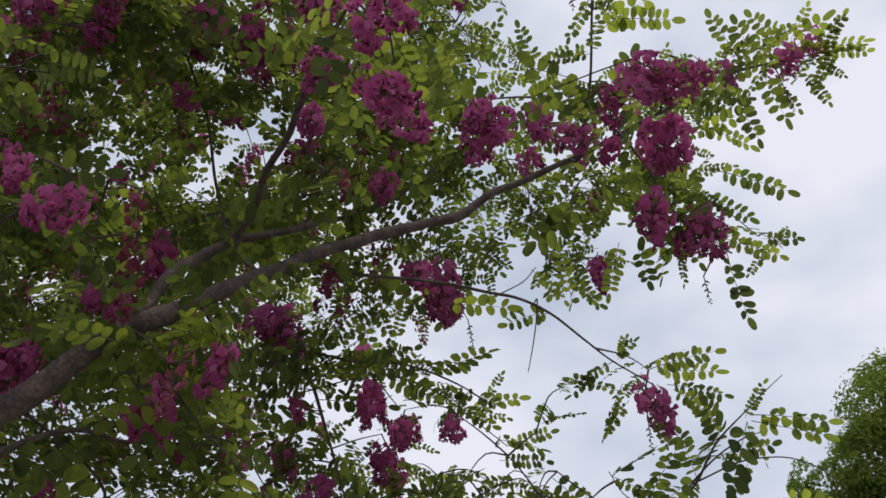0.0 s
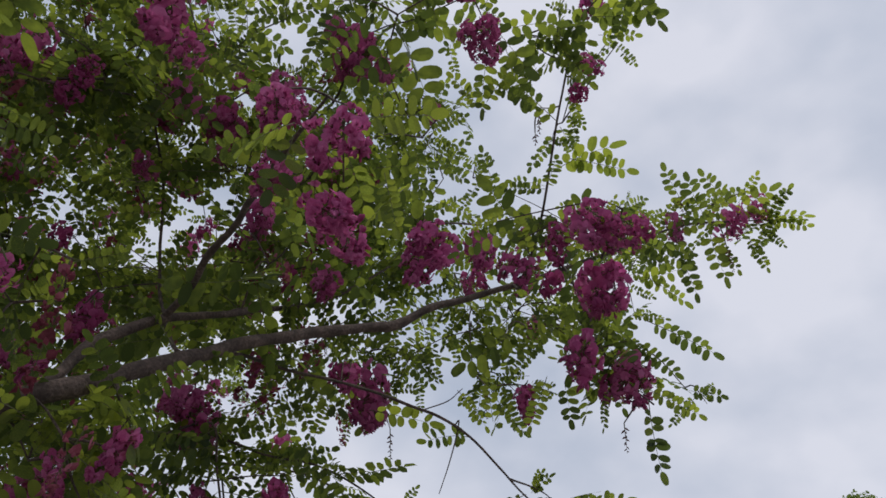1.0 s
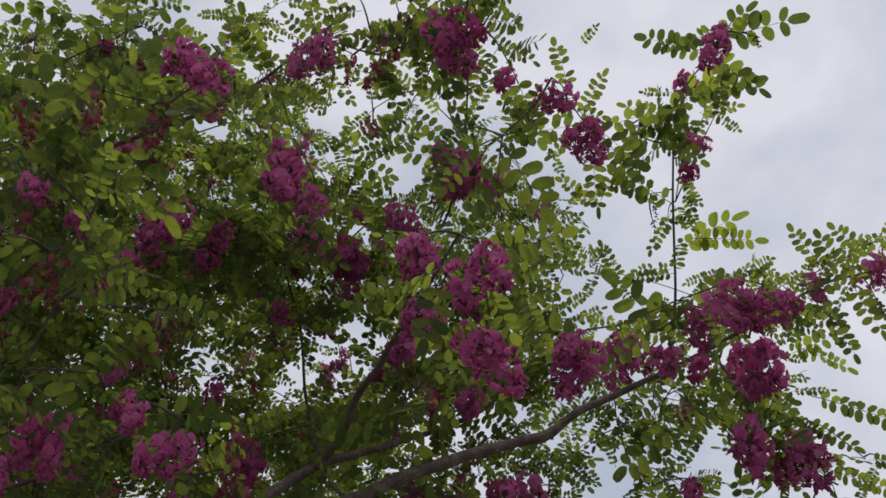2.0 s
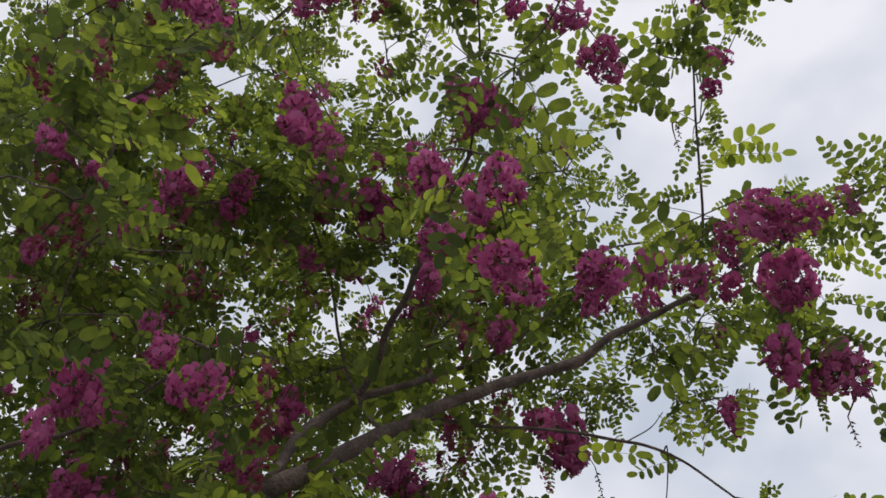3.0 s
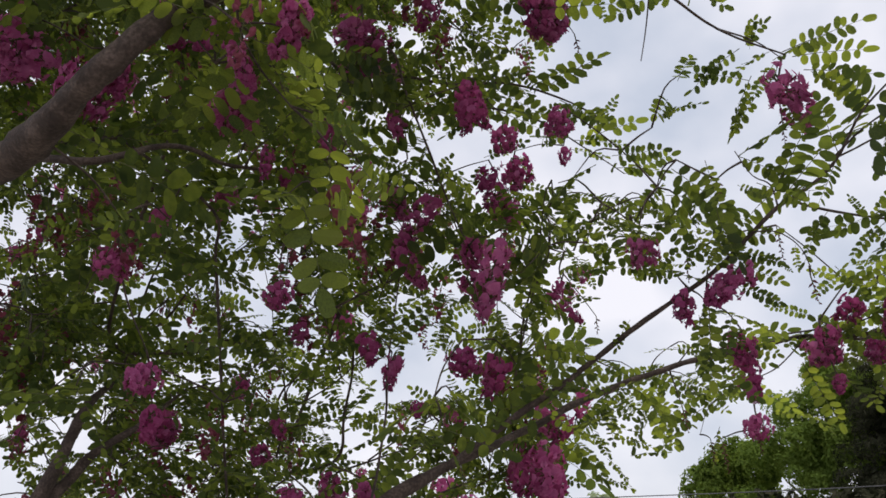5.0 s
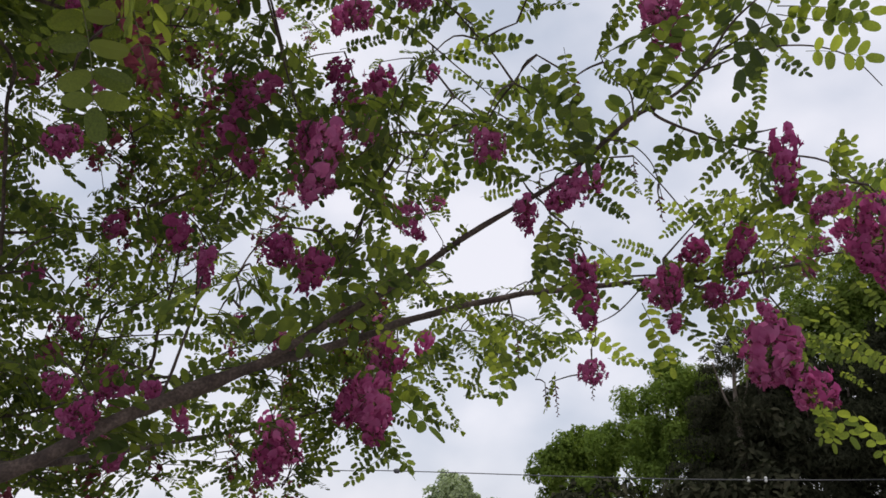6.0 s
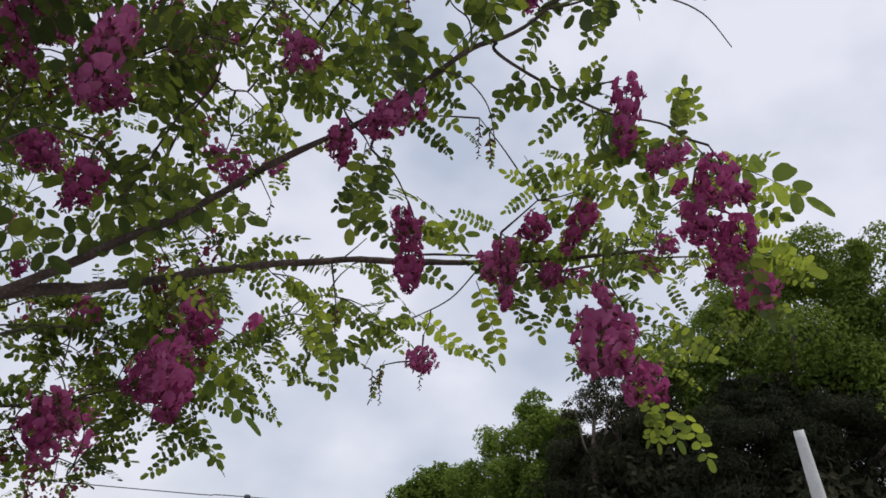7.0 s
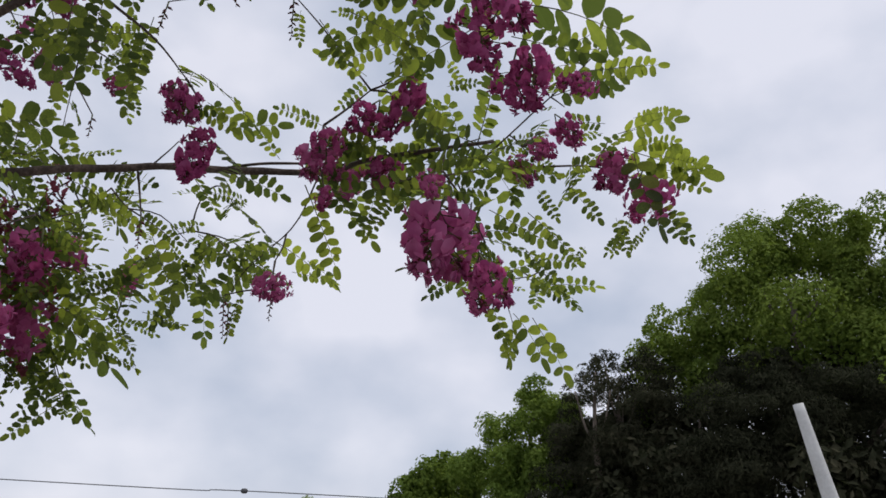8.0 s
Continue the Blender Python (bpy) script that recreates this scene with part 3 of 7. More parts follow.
branch("twig", 0.30, (0.50, 1.69, 2.18, 0.0022), (0.55, 1.68, 2.22, 0.0020), (0.62, 1.67, 2.26, 0.0016), (0.66, 1.66, 2.27, 0.0010))
branch("twig", 0.60, (-0.98, 1.87, 2.55, 0.0053), (-1.30, 2.17, 2.14, 0.0050), (-1.18, 2.27, 2.08, 0.0046), (-1.05, 2.44, 2.14, 0.0042), (-0.94, 2.59, 2.21, 0.0038), (-0.80, 2.72, 2.31, 0.0032), (-0.64, 2.82, 2.47, 0.0022))
branch("branch", 0.50, (-0.80, 2.72, 2.31, 0.0074), (-1.61, 4.13, 1.92, 0.0070), (-1.56, 3.92, 2.06, 0.0062), (-1.40, 3.72, 2.27, 0.0053), (-1.24, 3.77, 2.32, 0.0040), (-1.06, 3.81, 2.41, 0.0031), (-0.86, 3.85, 2.49, 0.0018))
branch("twig", 0.50, (-1.40, 3.72, 2.27, 0.0040), (-1.43, 3.66, 2.45, 0.0030), (-1.43, 3.60, 2.65, 0.0020))
branch("twig", 0.50, (-1.01, 1.70, 2.45, 0.0042), (-0.81, 1.79, 2.28, 0.0040), (-0.82, 1.84, 2.18, 0.0040), (-0.85, 1.95, 2.00, 0.0038), (-0.87, 2.05, 1.76, 0.0034), (-0.86, 2.08, 1.51, 0.0030))
branch("twig", 0.50, (-0.46, 1.66, 2.51, 0.0032), (-0.35, 1.67, 2.56, 0.0030), (-0.33, 1.74, 2.48, 0.0028), (-0.30, 1.81, 2.38, 0.0026), (-0.27, 1.88, 2.27, 0.0023), (-0.23, 1.89, 2.16, 0.0018))
branch("twig", 0.60, (-0.27, 2.11, 2.24, 0.0027), (-0.07, 2.02, 2.28, 0.0026), (-0.06, 2.04, 2.18, 0.0024), (-0.10, 1.99, 2.07, 0.0024), (-0.13, 1.97, 1.96, 0.0022), (-0.15, 1.94, 1.87, 0.0018))
branch("twig", 0.40, (-0.42, 1.89, 1.62, 0.0036), (-0.48, 1.96, 1.62, 0.0034), (-0.48, 2.01, 1.70, 0.0032), (-0.48, 2.09, 1.83, 0.0029), (-0.49, 2.16, 1.98, 0.0024), (-0.47, 2.20, 2.20, 0.0018))
branch("twig", 0.60, (-1.13, 1.47, 2.30, 0.0084), (-0.87, 1.38, 2.21, 0.0080), (-0.82, 1.46, 2.26, 0.0070), (-0.76, 1.54, 2.31, 0.0060), (-0.73, 1.67, 2.33, 0.0050), (-0.66, 1.82, 2.37, 0.0036), (-0.61, 2.04, 2.44, 0.0022))
branch("twig", 0.70, (-0.43, 1.86, 2.58, 0.0042), (-0.44, 1.85, 2.63, 0.0040), (-0.26, 1.92, 2.61, 0.0036), (-0.12, 1.94, 2.60, 0.0032), (0.01, 1.98, 2.56, 0.0026), (0.11, 2.01, 2.50, 0.0020))
branch("branch", 0.40, (-0.86, 2.08, 1.51, 0.0071), (-1.35, 2.37, 1.54, 0.0068), (-1.18, 2.47, 1.64, 0.0053), (-1.10, 2.63, 1.68, 0.0043), (-1.02, 2.77, 1.75, 0.0029), (-0.92, 2.89, 1.88, 0.0019))
branch("branch", 0.40, (-1.45, 1.38, 0.90, 0.0360), (-1.55, 2.02, 1.39, 0.0240), (-1.35, 2.00, 1.61, 0.0215), (-1.29, 2.03, 1.78, 0.0175), (-1.28, 2.09, 1.91, 0.0125), (-1.29, 2.22, 2.01, 0.0042), (-1.27, 2.30, 2.20, 0.0025), (-1.16, 2.42, 2.37, 0.0014))
branch("branch", 0.40, (-1.33, 2.00, 1.64, 0.0180), (-1.29, 2.05, 1.71, 0.0155), (-1.26, 2.11, 1.79, 0.0120), (-1.19, 2.18, 1.86, 0.0080), (-1.10, 2.26, 1.97, 0.0040))
branch("twig", 0.40, (-1.00, 2.79, 1.78, 0.0053), (-0.79, 2.65, 1.80, 0.0050), (-0.76, 2.63, 1.93, 0.0045), (-0.73, 2.61, 2.05, 0.0040), (-0.71, 2.57, 2.16, 0.0030))
branch("twig", 0.60, (-0.53, 1.83, 1.55, 0.0042), (-0.57, 1.88, 1.55, 0.0040), (-0.57, 2.40, 1.70, 0.0034), (-0.48, 2.82, 1.87, 0.0030), (-0.30, 3.15, 1.91, 0.0024), (-0.11, 3.27, 1.90, 0.0016))
branch("branch", 0.60, (-0.86, 2.08, 1.51, 0.0083), (-0.72, 2.09, 1.52, 0.0079), (-0.72, 2.67, 1.61, 0.0070), (-0.60, 3.02, 1.69, 0.0053), (-0.40, 3.25, 1.78, 0.0035), (-0.19, 3.27, 1.80, 0.0022))
branch("twig", 0.15, (-1.54, 2.54, 2.11, 0.0060), (-1.47, 2.53, 2.17, 0.0052), (-1.32, 2.51, 2.27, 0.0043), (-1.22, 2.49, 2.37, 0.0035), (-1.04, 2.48, 2.48, 0.0026), (-0.91, 2.47, 2.54, 0.0018))
branch("twig", 0.10, (-1.40, 2.44, 2.14, 0.0050), (-1.32, 2.38, 2.34, 0.0038), (-1.23, 2.35, 2.48, 0.0027), (-1.18, 2.31, 2.61, 0.0015))
branch("twig", 0.15, (-1.60, 2.63, 2.13, 0.0055), (-1.34, 2.64, 2.20, 0.0045), (-1.10, 2.66, 2.22, 0.0036), (-0.84, 2.68, 2.27, 0.0026), (-0.71, 2.68, 2.34, 0.0017))
branch("twig", 0.00, (-1.09, 2.90, 1.85, 0.0040), (-1.04, 2.86, 2.00, 0.0033), (-1.03, 2.83, 2.07, 0.0026), (-0.95, 2.82, 2.15, 0.0019), (-0.87, 2.80, 2.21, 0.0012))
branch("twig", 0.00, (-1.04, 2.84, 2.03, 0.0030), (-1.04, 2.82, 2.11, 0.0020), (-1.04, 2.79, 2.18, 0.0009))
branch("twig", 0.10, (-1.04, 2.86, 2.00, 0.0035), (-0.87, 2.85, 2.08, 0.0027), (-0.71, 2.83, 2.20, 0.0019), (-0.62, 2.82, 2.27, 0.0011))
branch("twig", 0.10, (-1.07, 2.87, 1.94, 0.0030), (-0.90, 2.88, 1.96, 0.0023), (-0.73, 2.90, 1.97, 0.0016), (-0.58, 2.92, 1.98, 0.0009))
branch("twig", 0.10, (-0.79, 2.65, 1.76, 0.0040), (-0.55, 2.66, 1.82, 0.0026), (-0.38, 2.68, 1.83, 0.0012))
branch("twig", 0.10, (-0.69, 2.65, 1.79, 0.0030), (-0.51, 2.64, 1.89, 0.0020), (-0.41, 2.65, 1.91, 0.0009))
branch("twig", 0.05, (-0.74, 2.40, 2.20, 0.0045), (-0.59, 2.40, 2.26, 0.0034), (-0.52, 2.40, 2.29, 0.0024), (-0.45, 2.38, 2.37, 0.0014))
branch("twig", 0.05, (-0.17, 2.15, 1.91, 0.0035), (-0.14, 2.11, 2.03, 0.0029), (-0.10, 2.08, 2.13, 0.0023), (-0.06, 2.06, 2.20, 0.0017), (-0.06, 2.04, 2.26, 0.0011))
branch("twig", 0.05, (-0.06, 2.06, 2.20, 0.0025), (-0.03, 2.07, 2.19, 0.0016), (0.00, 2.07, 2.19, 0.0008))
STEMS = np.array(SAMPLES)

# blossom clusters, where they hang
cluster("full", -0.05, 0.73, 2.39, 0.100)
cluster("full", -0.06, 0.66, 2.47, 0.093)
cluster("full", -0.15, 0.76, 2.49, 0.062)
cluster("full", -0.24, 1.15, 2.75, 0.073)
cluster("full", -0.38, 1.70, 3.12, 0.120)
cluster("full", -0.14, 1.56, 2.90, 0.077)
cluster("full", 0.08, 1.03, 2.60, 0.102)
cluster("full", 0.19, 1.15, 2.72, 0.093)
cluster("full", 0.31, 1.37, 2.87, 0.104)
cluster("full", 0.39, 1.32, 2.91, 0.093)
cluster("full", 0.43, 1.16, 2.82, 0.107)
cluster("full", 0.49, 1.15, 2.81, 0.089)
cluster("full", 0.49, 1.32, 2.78, 0.133)
cluster("full", 0.44, 1.36, 2.64, 0.115)
cluster("full", 0.59, 1.47, 2.67, 0.132)
cluster("small", 0.54, 1.50, 2.65, 0.079)
cluster("full", 0.85, 1.68, 3.34, 0.098)
cluster("full", 1.15, 1.73, 3.50, 0.107)
cluster("full", 1.06, 1.76, 3.45, 0.134)
cluster("small", -0.60, 1.68, 3.30, 0.106)
cluster("full", -0.62, 1.43, 3.11, 0.086)
cluster("full", -0.58, 1.38, 3.31, 0.148)
cluster("full", -0.46, 1.43, 3.30, 0.125)
cluster("full", -0.72, 1.18, 3.15, 0.092)
cluster("full", -0.48, 0.80, 2.31, 0.079)
cluster("small", -0.53, 0.77, 2.35, 0.043)
cluster("full", -0.73, 1.72, 2.86, 0.112)
cluster("full", -0.41, 1.66, 2.59, 0.123)
cluster("long", 0.01, 1.96, 2.81, 0.120)
cluster("full", -0.07, 1.71, 2.73, 0.088)
cluster("full", -0.36, 1.15, 2.25, 0.079)
cluster("small", -0.38, 1.16, 2.22, 0.052)
cluster("long", -0.18, 1.66, 2.37, 0.070)
cluster("full", -0.53, 2.41, 2.52, 0.129)
cluster("full", -0.15, 2.44, 2.59, 0.111)
cluster("full", -0.20, 2.47, 2.49, 0.114)
cluster("full", 0.50, 1.86, 2.41, 0.139)
cluster("long", -0.63, 1.68, 2.32, 0.052)
cluster("small", -0.32, 2.69, 2.98, 0.081)
cluster("small", -0.82, 1.59, 2.98, 0.066)
cluster("long", -0.36, 2.20, 3.04, 0.092)
cluster("small", 0.00, 2.43, 2.63, 0.055)
cluster("full", -0.85, 1.42, 2.41, 0.089)
cluster("small", -0.23, 1.60, 2.93, 0.061)
cluster("small", -0.76, 1.60, 2.62, 0.085)
cluster("small", 0.42, 1.53, 2.95, 0.064)
cluster("full", 0.24, 1.64, 3.02, 0.075)
cluster("long", 0.40, 1.78, 2.74, 0.057)
cluster("full", -0.49, 1.56, 3.32, 0.098)
cluster("long", -0.52, 1.02, 3.15, 0.138)
cluster("full", -0.83, 1.13, 3.14, 0.143)
cluster("full", -0.44, 0.48, 2.73, 0.098)
cluster("full", -0.40, 0.74, 3.20, 0.115)
cluster("full", -0.10, 0.71, 3.15, 0.125)
cluster("full", -0.12, 1.18, 3.31, 0.131)
cluster("small", -0.18, 1.13, 3.35, 0.068)
cluster("small", -0.05, 1.20, 3.30, 0.060)
cluster("full", 0.16, 0.97, 3.15, 0.109)
cluster("full", 0.09, 0.84, 3.14, 0.097)
cluster("small", 0.09, 1.66, 3.69, 0.075)
cluster("full", 0.46, 1.17, 3.38, 0.082)
cluster("small", 0.44, 1.23, 3.34, 0.067)
cluster("small", 0.46, 1.11, 3.55, 0.070)
cluster("long", 0.46, 0.88, 3.33, 0.084)
cluster("small", -0.01, 0.99, 3.45, 0.064)
cluster("full", -0.75, 0.77, 2.75, 0.055)
cluster("small", -0.87, 1.10, 2.98, 0.081)
cluster("small", -0.75, 1.21, 3.10, 0.074)
cluster("small", -0.74, 1.08, 2.59, 0.059)
cluster("small", -0.77, 0.92, 2.75, 0.051)
cluster("full", -0.57, 1.40, 3.29, 0.125)
cluster("full", -0.46, 1.45, 3.28, 0.086)
cluster("small", -0.81, 0.86, 3.07, 0.074)
cluster("full", -0.80, 0.76, 2.57, 0.048)
cluster("full", -0.80, 0.69, 2.76, 0.066)
cluster("full", -0.87, 1.08, 2.51, 0.119)
cluster("small", -0.91, 1.26, 2.81, 0.061)
cluster("full", -1.03, 1.38, 2.46, 0.139)
cluster("full", -0.90, 1.42, 2.39, 0.128)
cluster("long", -0.45, 1.17, 2.20, 0.043)
cluster("small", -0.63, 1.78, 2.33, 0.042)
cluster("small", -0.82, 1.57, 2.65, 0.088)
cluster("long", 0.41, 1.79, 2.75, 0.067)
cluster("small", -0.96, 1.12, 2.46, 0.080)
cluster("small", -0.87, 1.21, 2.53, 0.051)
cluster("full", -0.80, 1.28, 3.17, 0.077)
cluster("small", -0.41, 1.69, 2.53, 0.068)
cluster("full", 0.28, 1.69, 1.95, 0.089)
cluster("full", 0.20, 1.79, 1.95, 0.078)
cluster("full", 0.13, 1.67, 2.03, 0.065)
cluster("long", -0.17, 1.76, 2.02, 0.092)
cluster("full", -0.18, 1.85, 1.86, 0.094)
cluster("full", -0.24, 1.80, 1.87, 0.069)
cluster("full", -0.56, 1.60, 1.99, 0.067)
cluster("full", -0.74, 1.46, 1.81, 0.071)
cluster("full", -0.76, 1.37, 2.00, 0.063)
cluster("long", -0.48, 2.21, 2.43, 0.097)
cluster("long", -0.17, 1.72, 2.40, 0.063)
cluster("full", -0.12, 1.76, 2.35, 0.073)
cluster("full", -0.00, 1.64, 2.30, 0.063)
cluster("full", -0.19, 2.05, 2.37, 0.110)
cluster("full", -0.88, 2.90, 2.31, 0.127)
cluster("full", -0.56, 1.80, 1.57, 0.086)
cluster("full", -0.61, 1.82, 1.63, 0.059)
cluster("full", -0.58, 1.98, 1.65, 0.077)
cluster("small", -0.51, 2.00, 1.64, 0.054)
cluster("full", -0.22, 2.95, 1.77, 0.167)
cluster("full", -0.62, 3.60, 1.73, 0.191)
cluster("full", -0.47, 2.87, 1.56, 0.103)
cluster("small", -0.19, 3.12, 2.04, 0.127)
cluster("full", 0.65, 2.16, 1.90, 0.068)
cluster("full", 0.54, 2.15, 1.92, 0.086)
cluster("long", 0.63, 1.69, 1.99, 0.070)
cluster("long", 0.67, 2.06, 1.97, 0.071)
cluster("full", 0.76, 2.15, 1.78, 0.175)
cluster("full", 0.44, 2.56, 1.80, 0.090)
cluster("long", 0.35, 2.04, 1.84, 0.074)
cluster("full", 0.33, 1.98, 1.90, 0.065)
cluster("long", -0.37, 1.92, 2.13, 0.079)
cluster("long", -0.51, 1.74, 2.39, 0.066)
cluster("small", -0.78, 1.56, 1.75, 0.056)
cluster("small", -0.49, 2.15, 1.93, 0.056)
cluster("small", -0.85, 2.33, 1.85, 0.051)
cluster("small", -0.94, 2.09, 2.42, 0.072)
cluster("small", -0.95, 1.81, 2.27, 0.063)
cluster("small", -0.82, 2.37, 2.13, 0.075)
cluster("small", -0.36, 1.77, 2.42, 0.057)
cluster("small", -0.94, 2.26, 1.96, 0.064)
cluster("full", 0.755, 1.665, 1.87, 0.112)
cluster("full", 0.81, 1.72, 1.83, 0.095)
cluster("full", 0.68, 1.64, 1.91, 0.066)
cluster("full", 1.18, 2.43, 2.09, 0.120)
cluster("full", 1.27, 2.46, 2.04, 0.125)
cluster("full", 0.84, 2.16, 1.70, 0.110)
cluster("full", 0.62, 2.16, 2.01, 0.085)
cluster("long", -0.36, 1.91, 2.24, 0.088)
cluster("full", -0.23, 1.91, 2.15, 0.090)
cluster("full", -0.21, 1.91, 2.06, 0.082)
cluster("full", -0.18, 2.18, 2.36, 0.084)
cluster("small", -0.47, 1.92, 1.95, 0.067)
cluster("small", -0.43, 1.96, 1.91, 0.058)
cluster("small", 0.55, 2.14, 1.83, 0.041)
cluster("small", -0.47, 2.94, 1.93, 0.106)
cluster("small", 0.73, 2.07, 1.84, 0.049)
cluster("full", 1.02, 2.16, 2.13, 0.071)
cluster("full", 1.04, 2.32, 2.12, 0.080)
cluster("full", 0.96, 2.38, 2.05, 0.074)
cluster("full", 1.01, 2.39, 2.11, 0.063)
cluster("small", 0.76, 2.32, 1.96, 0.046)
cluster("small", 0.59, 2.32, 1.95, 0.066)
cluster("full", 0.01, 2.62, 2.31, 0.063)
cluster("small", -0.04, 3.20, 2.00, 0.090)
cluster("long", -0.04, 2.21, 2.08, 0.072)
cluster("full", -0.04, 2.36, 2.18, 0.073)
cluster("full", -0.16, 2.49, 1.71, 0.162)
cluster("full", -0.12, 2.66, 1.88, 0.127)
cluster("small", -0.13, 2.56, 1.67, 0.125)
cluster("full", -0.38, 2.56, 1.59, 0.135)
cluster("long", -1.98, 1.49, 4.69, 0.055)
cluster("small", -0.78, 1.60, 3.36, 0.060)
cluster("full", -2.37, 3.03, 3.59, 0.070)
cluster("small", -1.39, 2.39, 3.64, 0.069)
cluster("long", -1.32, 1.64, 2.89, 0.055)
cluster("small", -0.94, 1.11, 3.63, 0.053)
cluster("small", -2.13, 2.31, 2.87, 0.067)
cluster("long", -1.81, 2.97, 3.85, 0.061)
cluster("long", -1.22, 1.64, 3.43, 0.054)
cluster("small", -0.46, 2.98, 4.73, 0.080)
cluster("full", -0.18, 1.71, 3.50, 0.075)
cluster("full", -0.62, 2.10, 3.50, 0.051)
cluster("full", -1.22, 1.16, 3.31, 0.057)
cluster("small", -1.12, 2.75, 2.75, 0.078)
cluster("small", -1.02, 2.43, 3.20, 0.064)
cluster("small", -1.65, 2.26, 4.50, 0.074)
cluster("small", -0.95, 2.20, 4.59, 0.061)
cluster("long", -0.85, 1.87, 4.05, 0.084)
cluster("full", -0.50, 1.57, 3.65, 0.080)
cluster("small", -1.65, 2.86, 4.33, 0.046)
cluster("small", -1.17, 1.07, 3.28, 0.054)
cluster("small", -2.26, 1.92, 4.49, 0.076)
cluster("small", -1.87, 3.01, 3.25, 0.062)
cluster("small", -1.99, 2.11, 3.27, 0.068)
cluster("small", -1.65, 2.65, 3.33, 0.068)
cluster("full", -1.64, 2.10, 2.86, 0.072)
cluster("long", -0.69, 1.79, 4.00, 0.079)
cluster("small", -0.92, 3.19, 2.81, 0.073)
cluster("full", -2.20, 1.98, 4.79, 0.084)
cluster("long", 0.66, 1.89, 3.54, 0.074)
cluster("small", 0.42, 1.87, 3.20, 0.070)
cluster("full", -1.17, 2.13, 3.76, 0.056)
cluster("small", -1.24, 1.51, 3.97, 0.064)
cluster("full", -1.33, 1.54, 3.40, 0.049)
cluster("long", -1.23, 2.39, 4.10, 0.061)
cluster("small", -0.46, 2.20, 2.73, 0.046)
cluster("full", -1.81, 2.38, 3.36, 0.076)
cluster("full", -2.55, 3.40, 2.06, 0.047)
cluster("small", -1.61, 2.88, 3.79, 0.060)
cluster("small", -1.44, 1.11, 3.18, 0.067)
cluster("full", -0.33, 0.94, 3.64, 0.065)
cluster("full", -1.92, 2.33, 4.62, 0.057)
cluster("full", -2.32, 2.37, 3.57, 0.049)
cluster("small", -2.05, 1.81, 4.69, 0.083)
cluster("small", -0.95, 2.08, 2.72, 0.057)
cluster("full", -0.70, 1.89, 2.78, 0.051)
cluster("small", -1.93, 2.91, 1.78, 0.084)
cluster("long", -1.93, 2.71, 3.52, 0.058)
cluster("small", -2.07, 3.52, 2.23, 0.081)
cluster("small", -0.59, 2.20, 3.14, 0.060)
cluster("full", -0.02, 1.76, 4.03, 0.071)
cluster("small", -1.63, 1.91, 3.20, 0.070)
cluster("long", -0.13, 1.85, 3.23, 0.062)
cluster("small", -0.95, 2.23, 4.77, 0.082)
cluster("small", -0.83, 2.59, 3.80, 0.084)
cluster("full", -0.32, 2.16, 3.68, 0.067)
cluster("small", -1.10, 1.10, 3.78, 0.077)
cluster("long", -1.30, 2.85, 3.85, 0.046)
cluster("small", -0.74, 2.30, 1.62, 0.047)
cluster("small", -1.80, 2.87, 2.23, 0.064)
cluster("small", -0.68, 2.97, 3.34, 0.069)
cluster("full", -0.24, 2.62, 4.13, 0.075)
cluster("full", -0.96, 3.25, 3.44, 0.069)
cluster("small", -0.90, 2.25, 3.92, 0.084)
cluster("small", -1.13, 1.78, 3.75, 0.070)
cluster("small", -1.49, 1.39, 4.07, 0.069)
cluster("long", -0.92, 1.94, 2.83, 0.052)
cluster("small", 0.85, 2.01, 3.59, 0.058)
cluster("small", 0.74, 2.24, 3.73, 0.079)
cluster("small", -1.15, 1.81, 3.39, 0.057)
cluster("full", -2.64, 2.75, 3.23, 0.049)
cluster("long", -0.72, 2.69, 2.63, 0.084)
cluster("long", -1.18, 1.97, 2.24, 0.057)
cluster("small", -1.03, 1.61, 3.23, 0.071)
cluster("long", -1.06, 1.15, 3.34, 0.055)
cluster("full", -0.93, 2.11, 2.47, 0.072)
cluster("small", -1.45, 3.42, 2.91, 0.049)
cluster("long", -1.66, 1.53, 3.02, 0.083)
cluster("long", -1.80, 1.66, 3.72, 0.063)
cluster("long", -1.23, 2.05, 2.85, 0.048)
cluster("small", -1.08, 2.80, 4.18, 0.080)
cluster("full", -1.01, 2.14, 3.09, 0.056)
cluster("long", -1.42, 1.49, 2.99, 0.046)
cluster("long", -1.28, 1.15, 3.50, 0.058)
cluster("small", -0.86, 1.90, 4.52, 0.080)
cluster("full", -1.18, 1.01, 3.55, 0.077)
cluster("small", -1.45, 2.25, 1.63, 0.077)
cluster("small", -0.57, 3.35, 2.95, 0.069)
cluster("small", -0.99, 3.58, 1.83, 0.057)
cluster("small", -1.10, 1.43, 4.58, 0.064)
cluster("small", -0.67, 2.07, 3.94, 0.057)
cluster("small", -0.84, 1.51, 3.73, 0.046)
cluster("full", -1.29, 2.64, 1.61, 0.051)
cluster("small", -1.65, 2.73, 4.16, 0.064)
cluster("long", -0.13, 1.97, 3.51, 0.067)
cluster("small", -0.49, 2.46, 1.90, 0.046)
cluster("small", -1.93, 2.56, 4.13, 0.078)
cluster("long", -1.67, 3.57, 3.54, 0.067)
cluster("small", -0.16, 0.98, 3.73, 0.079)
cluster("long", -1.48, 2.29, 2.78, 0.050)
cluster("long", -1.03, 2.19, 3.53, 0.047)
cluster("small", -1.33, 0.97, 3.18, 0.081)
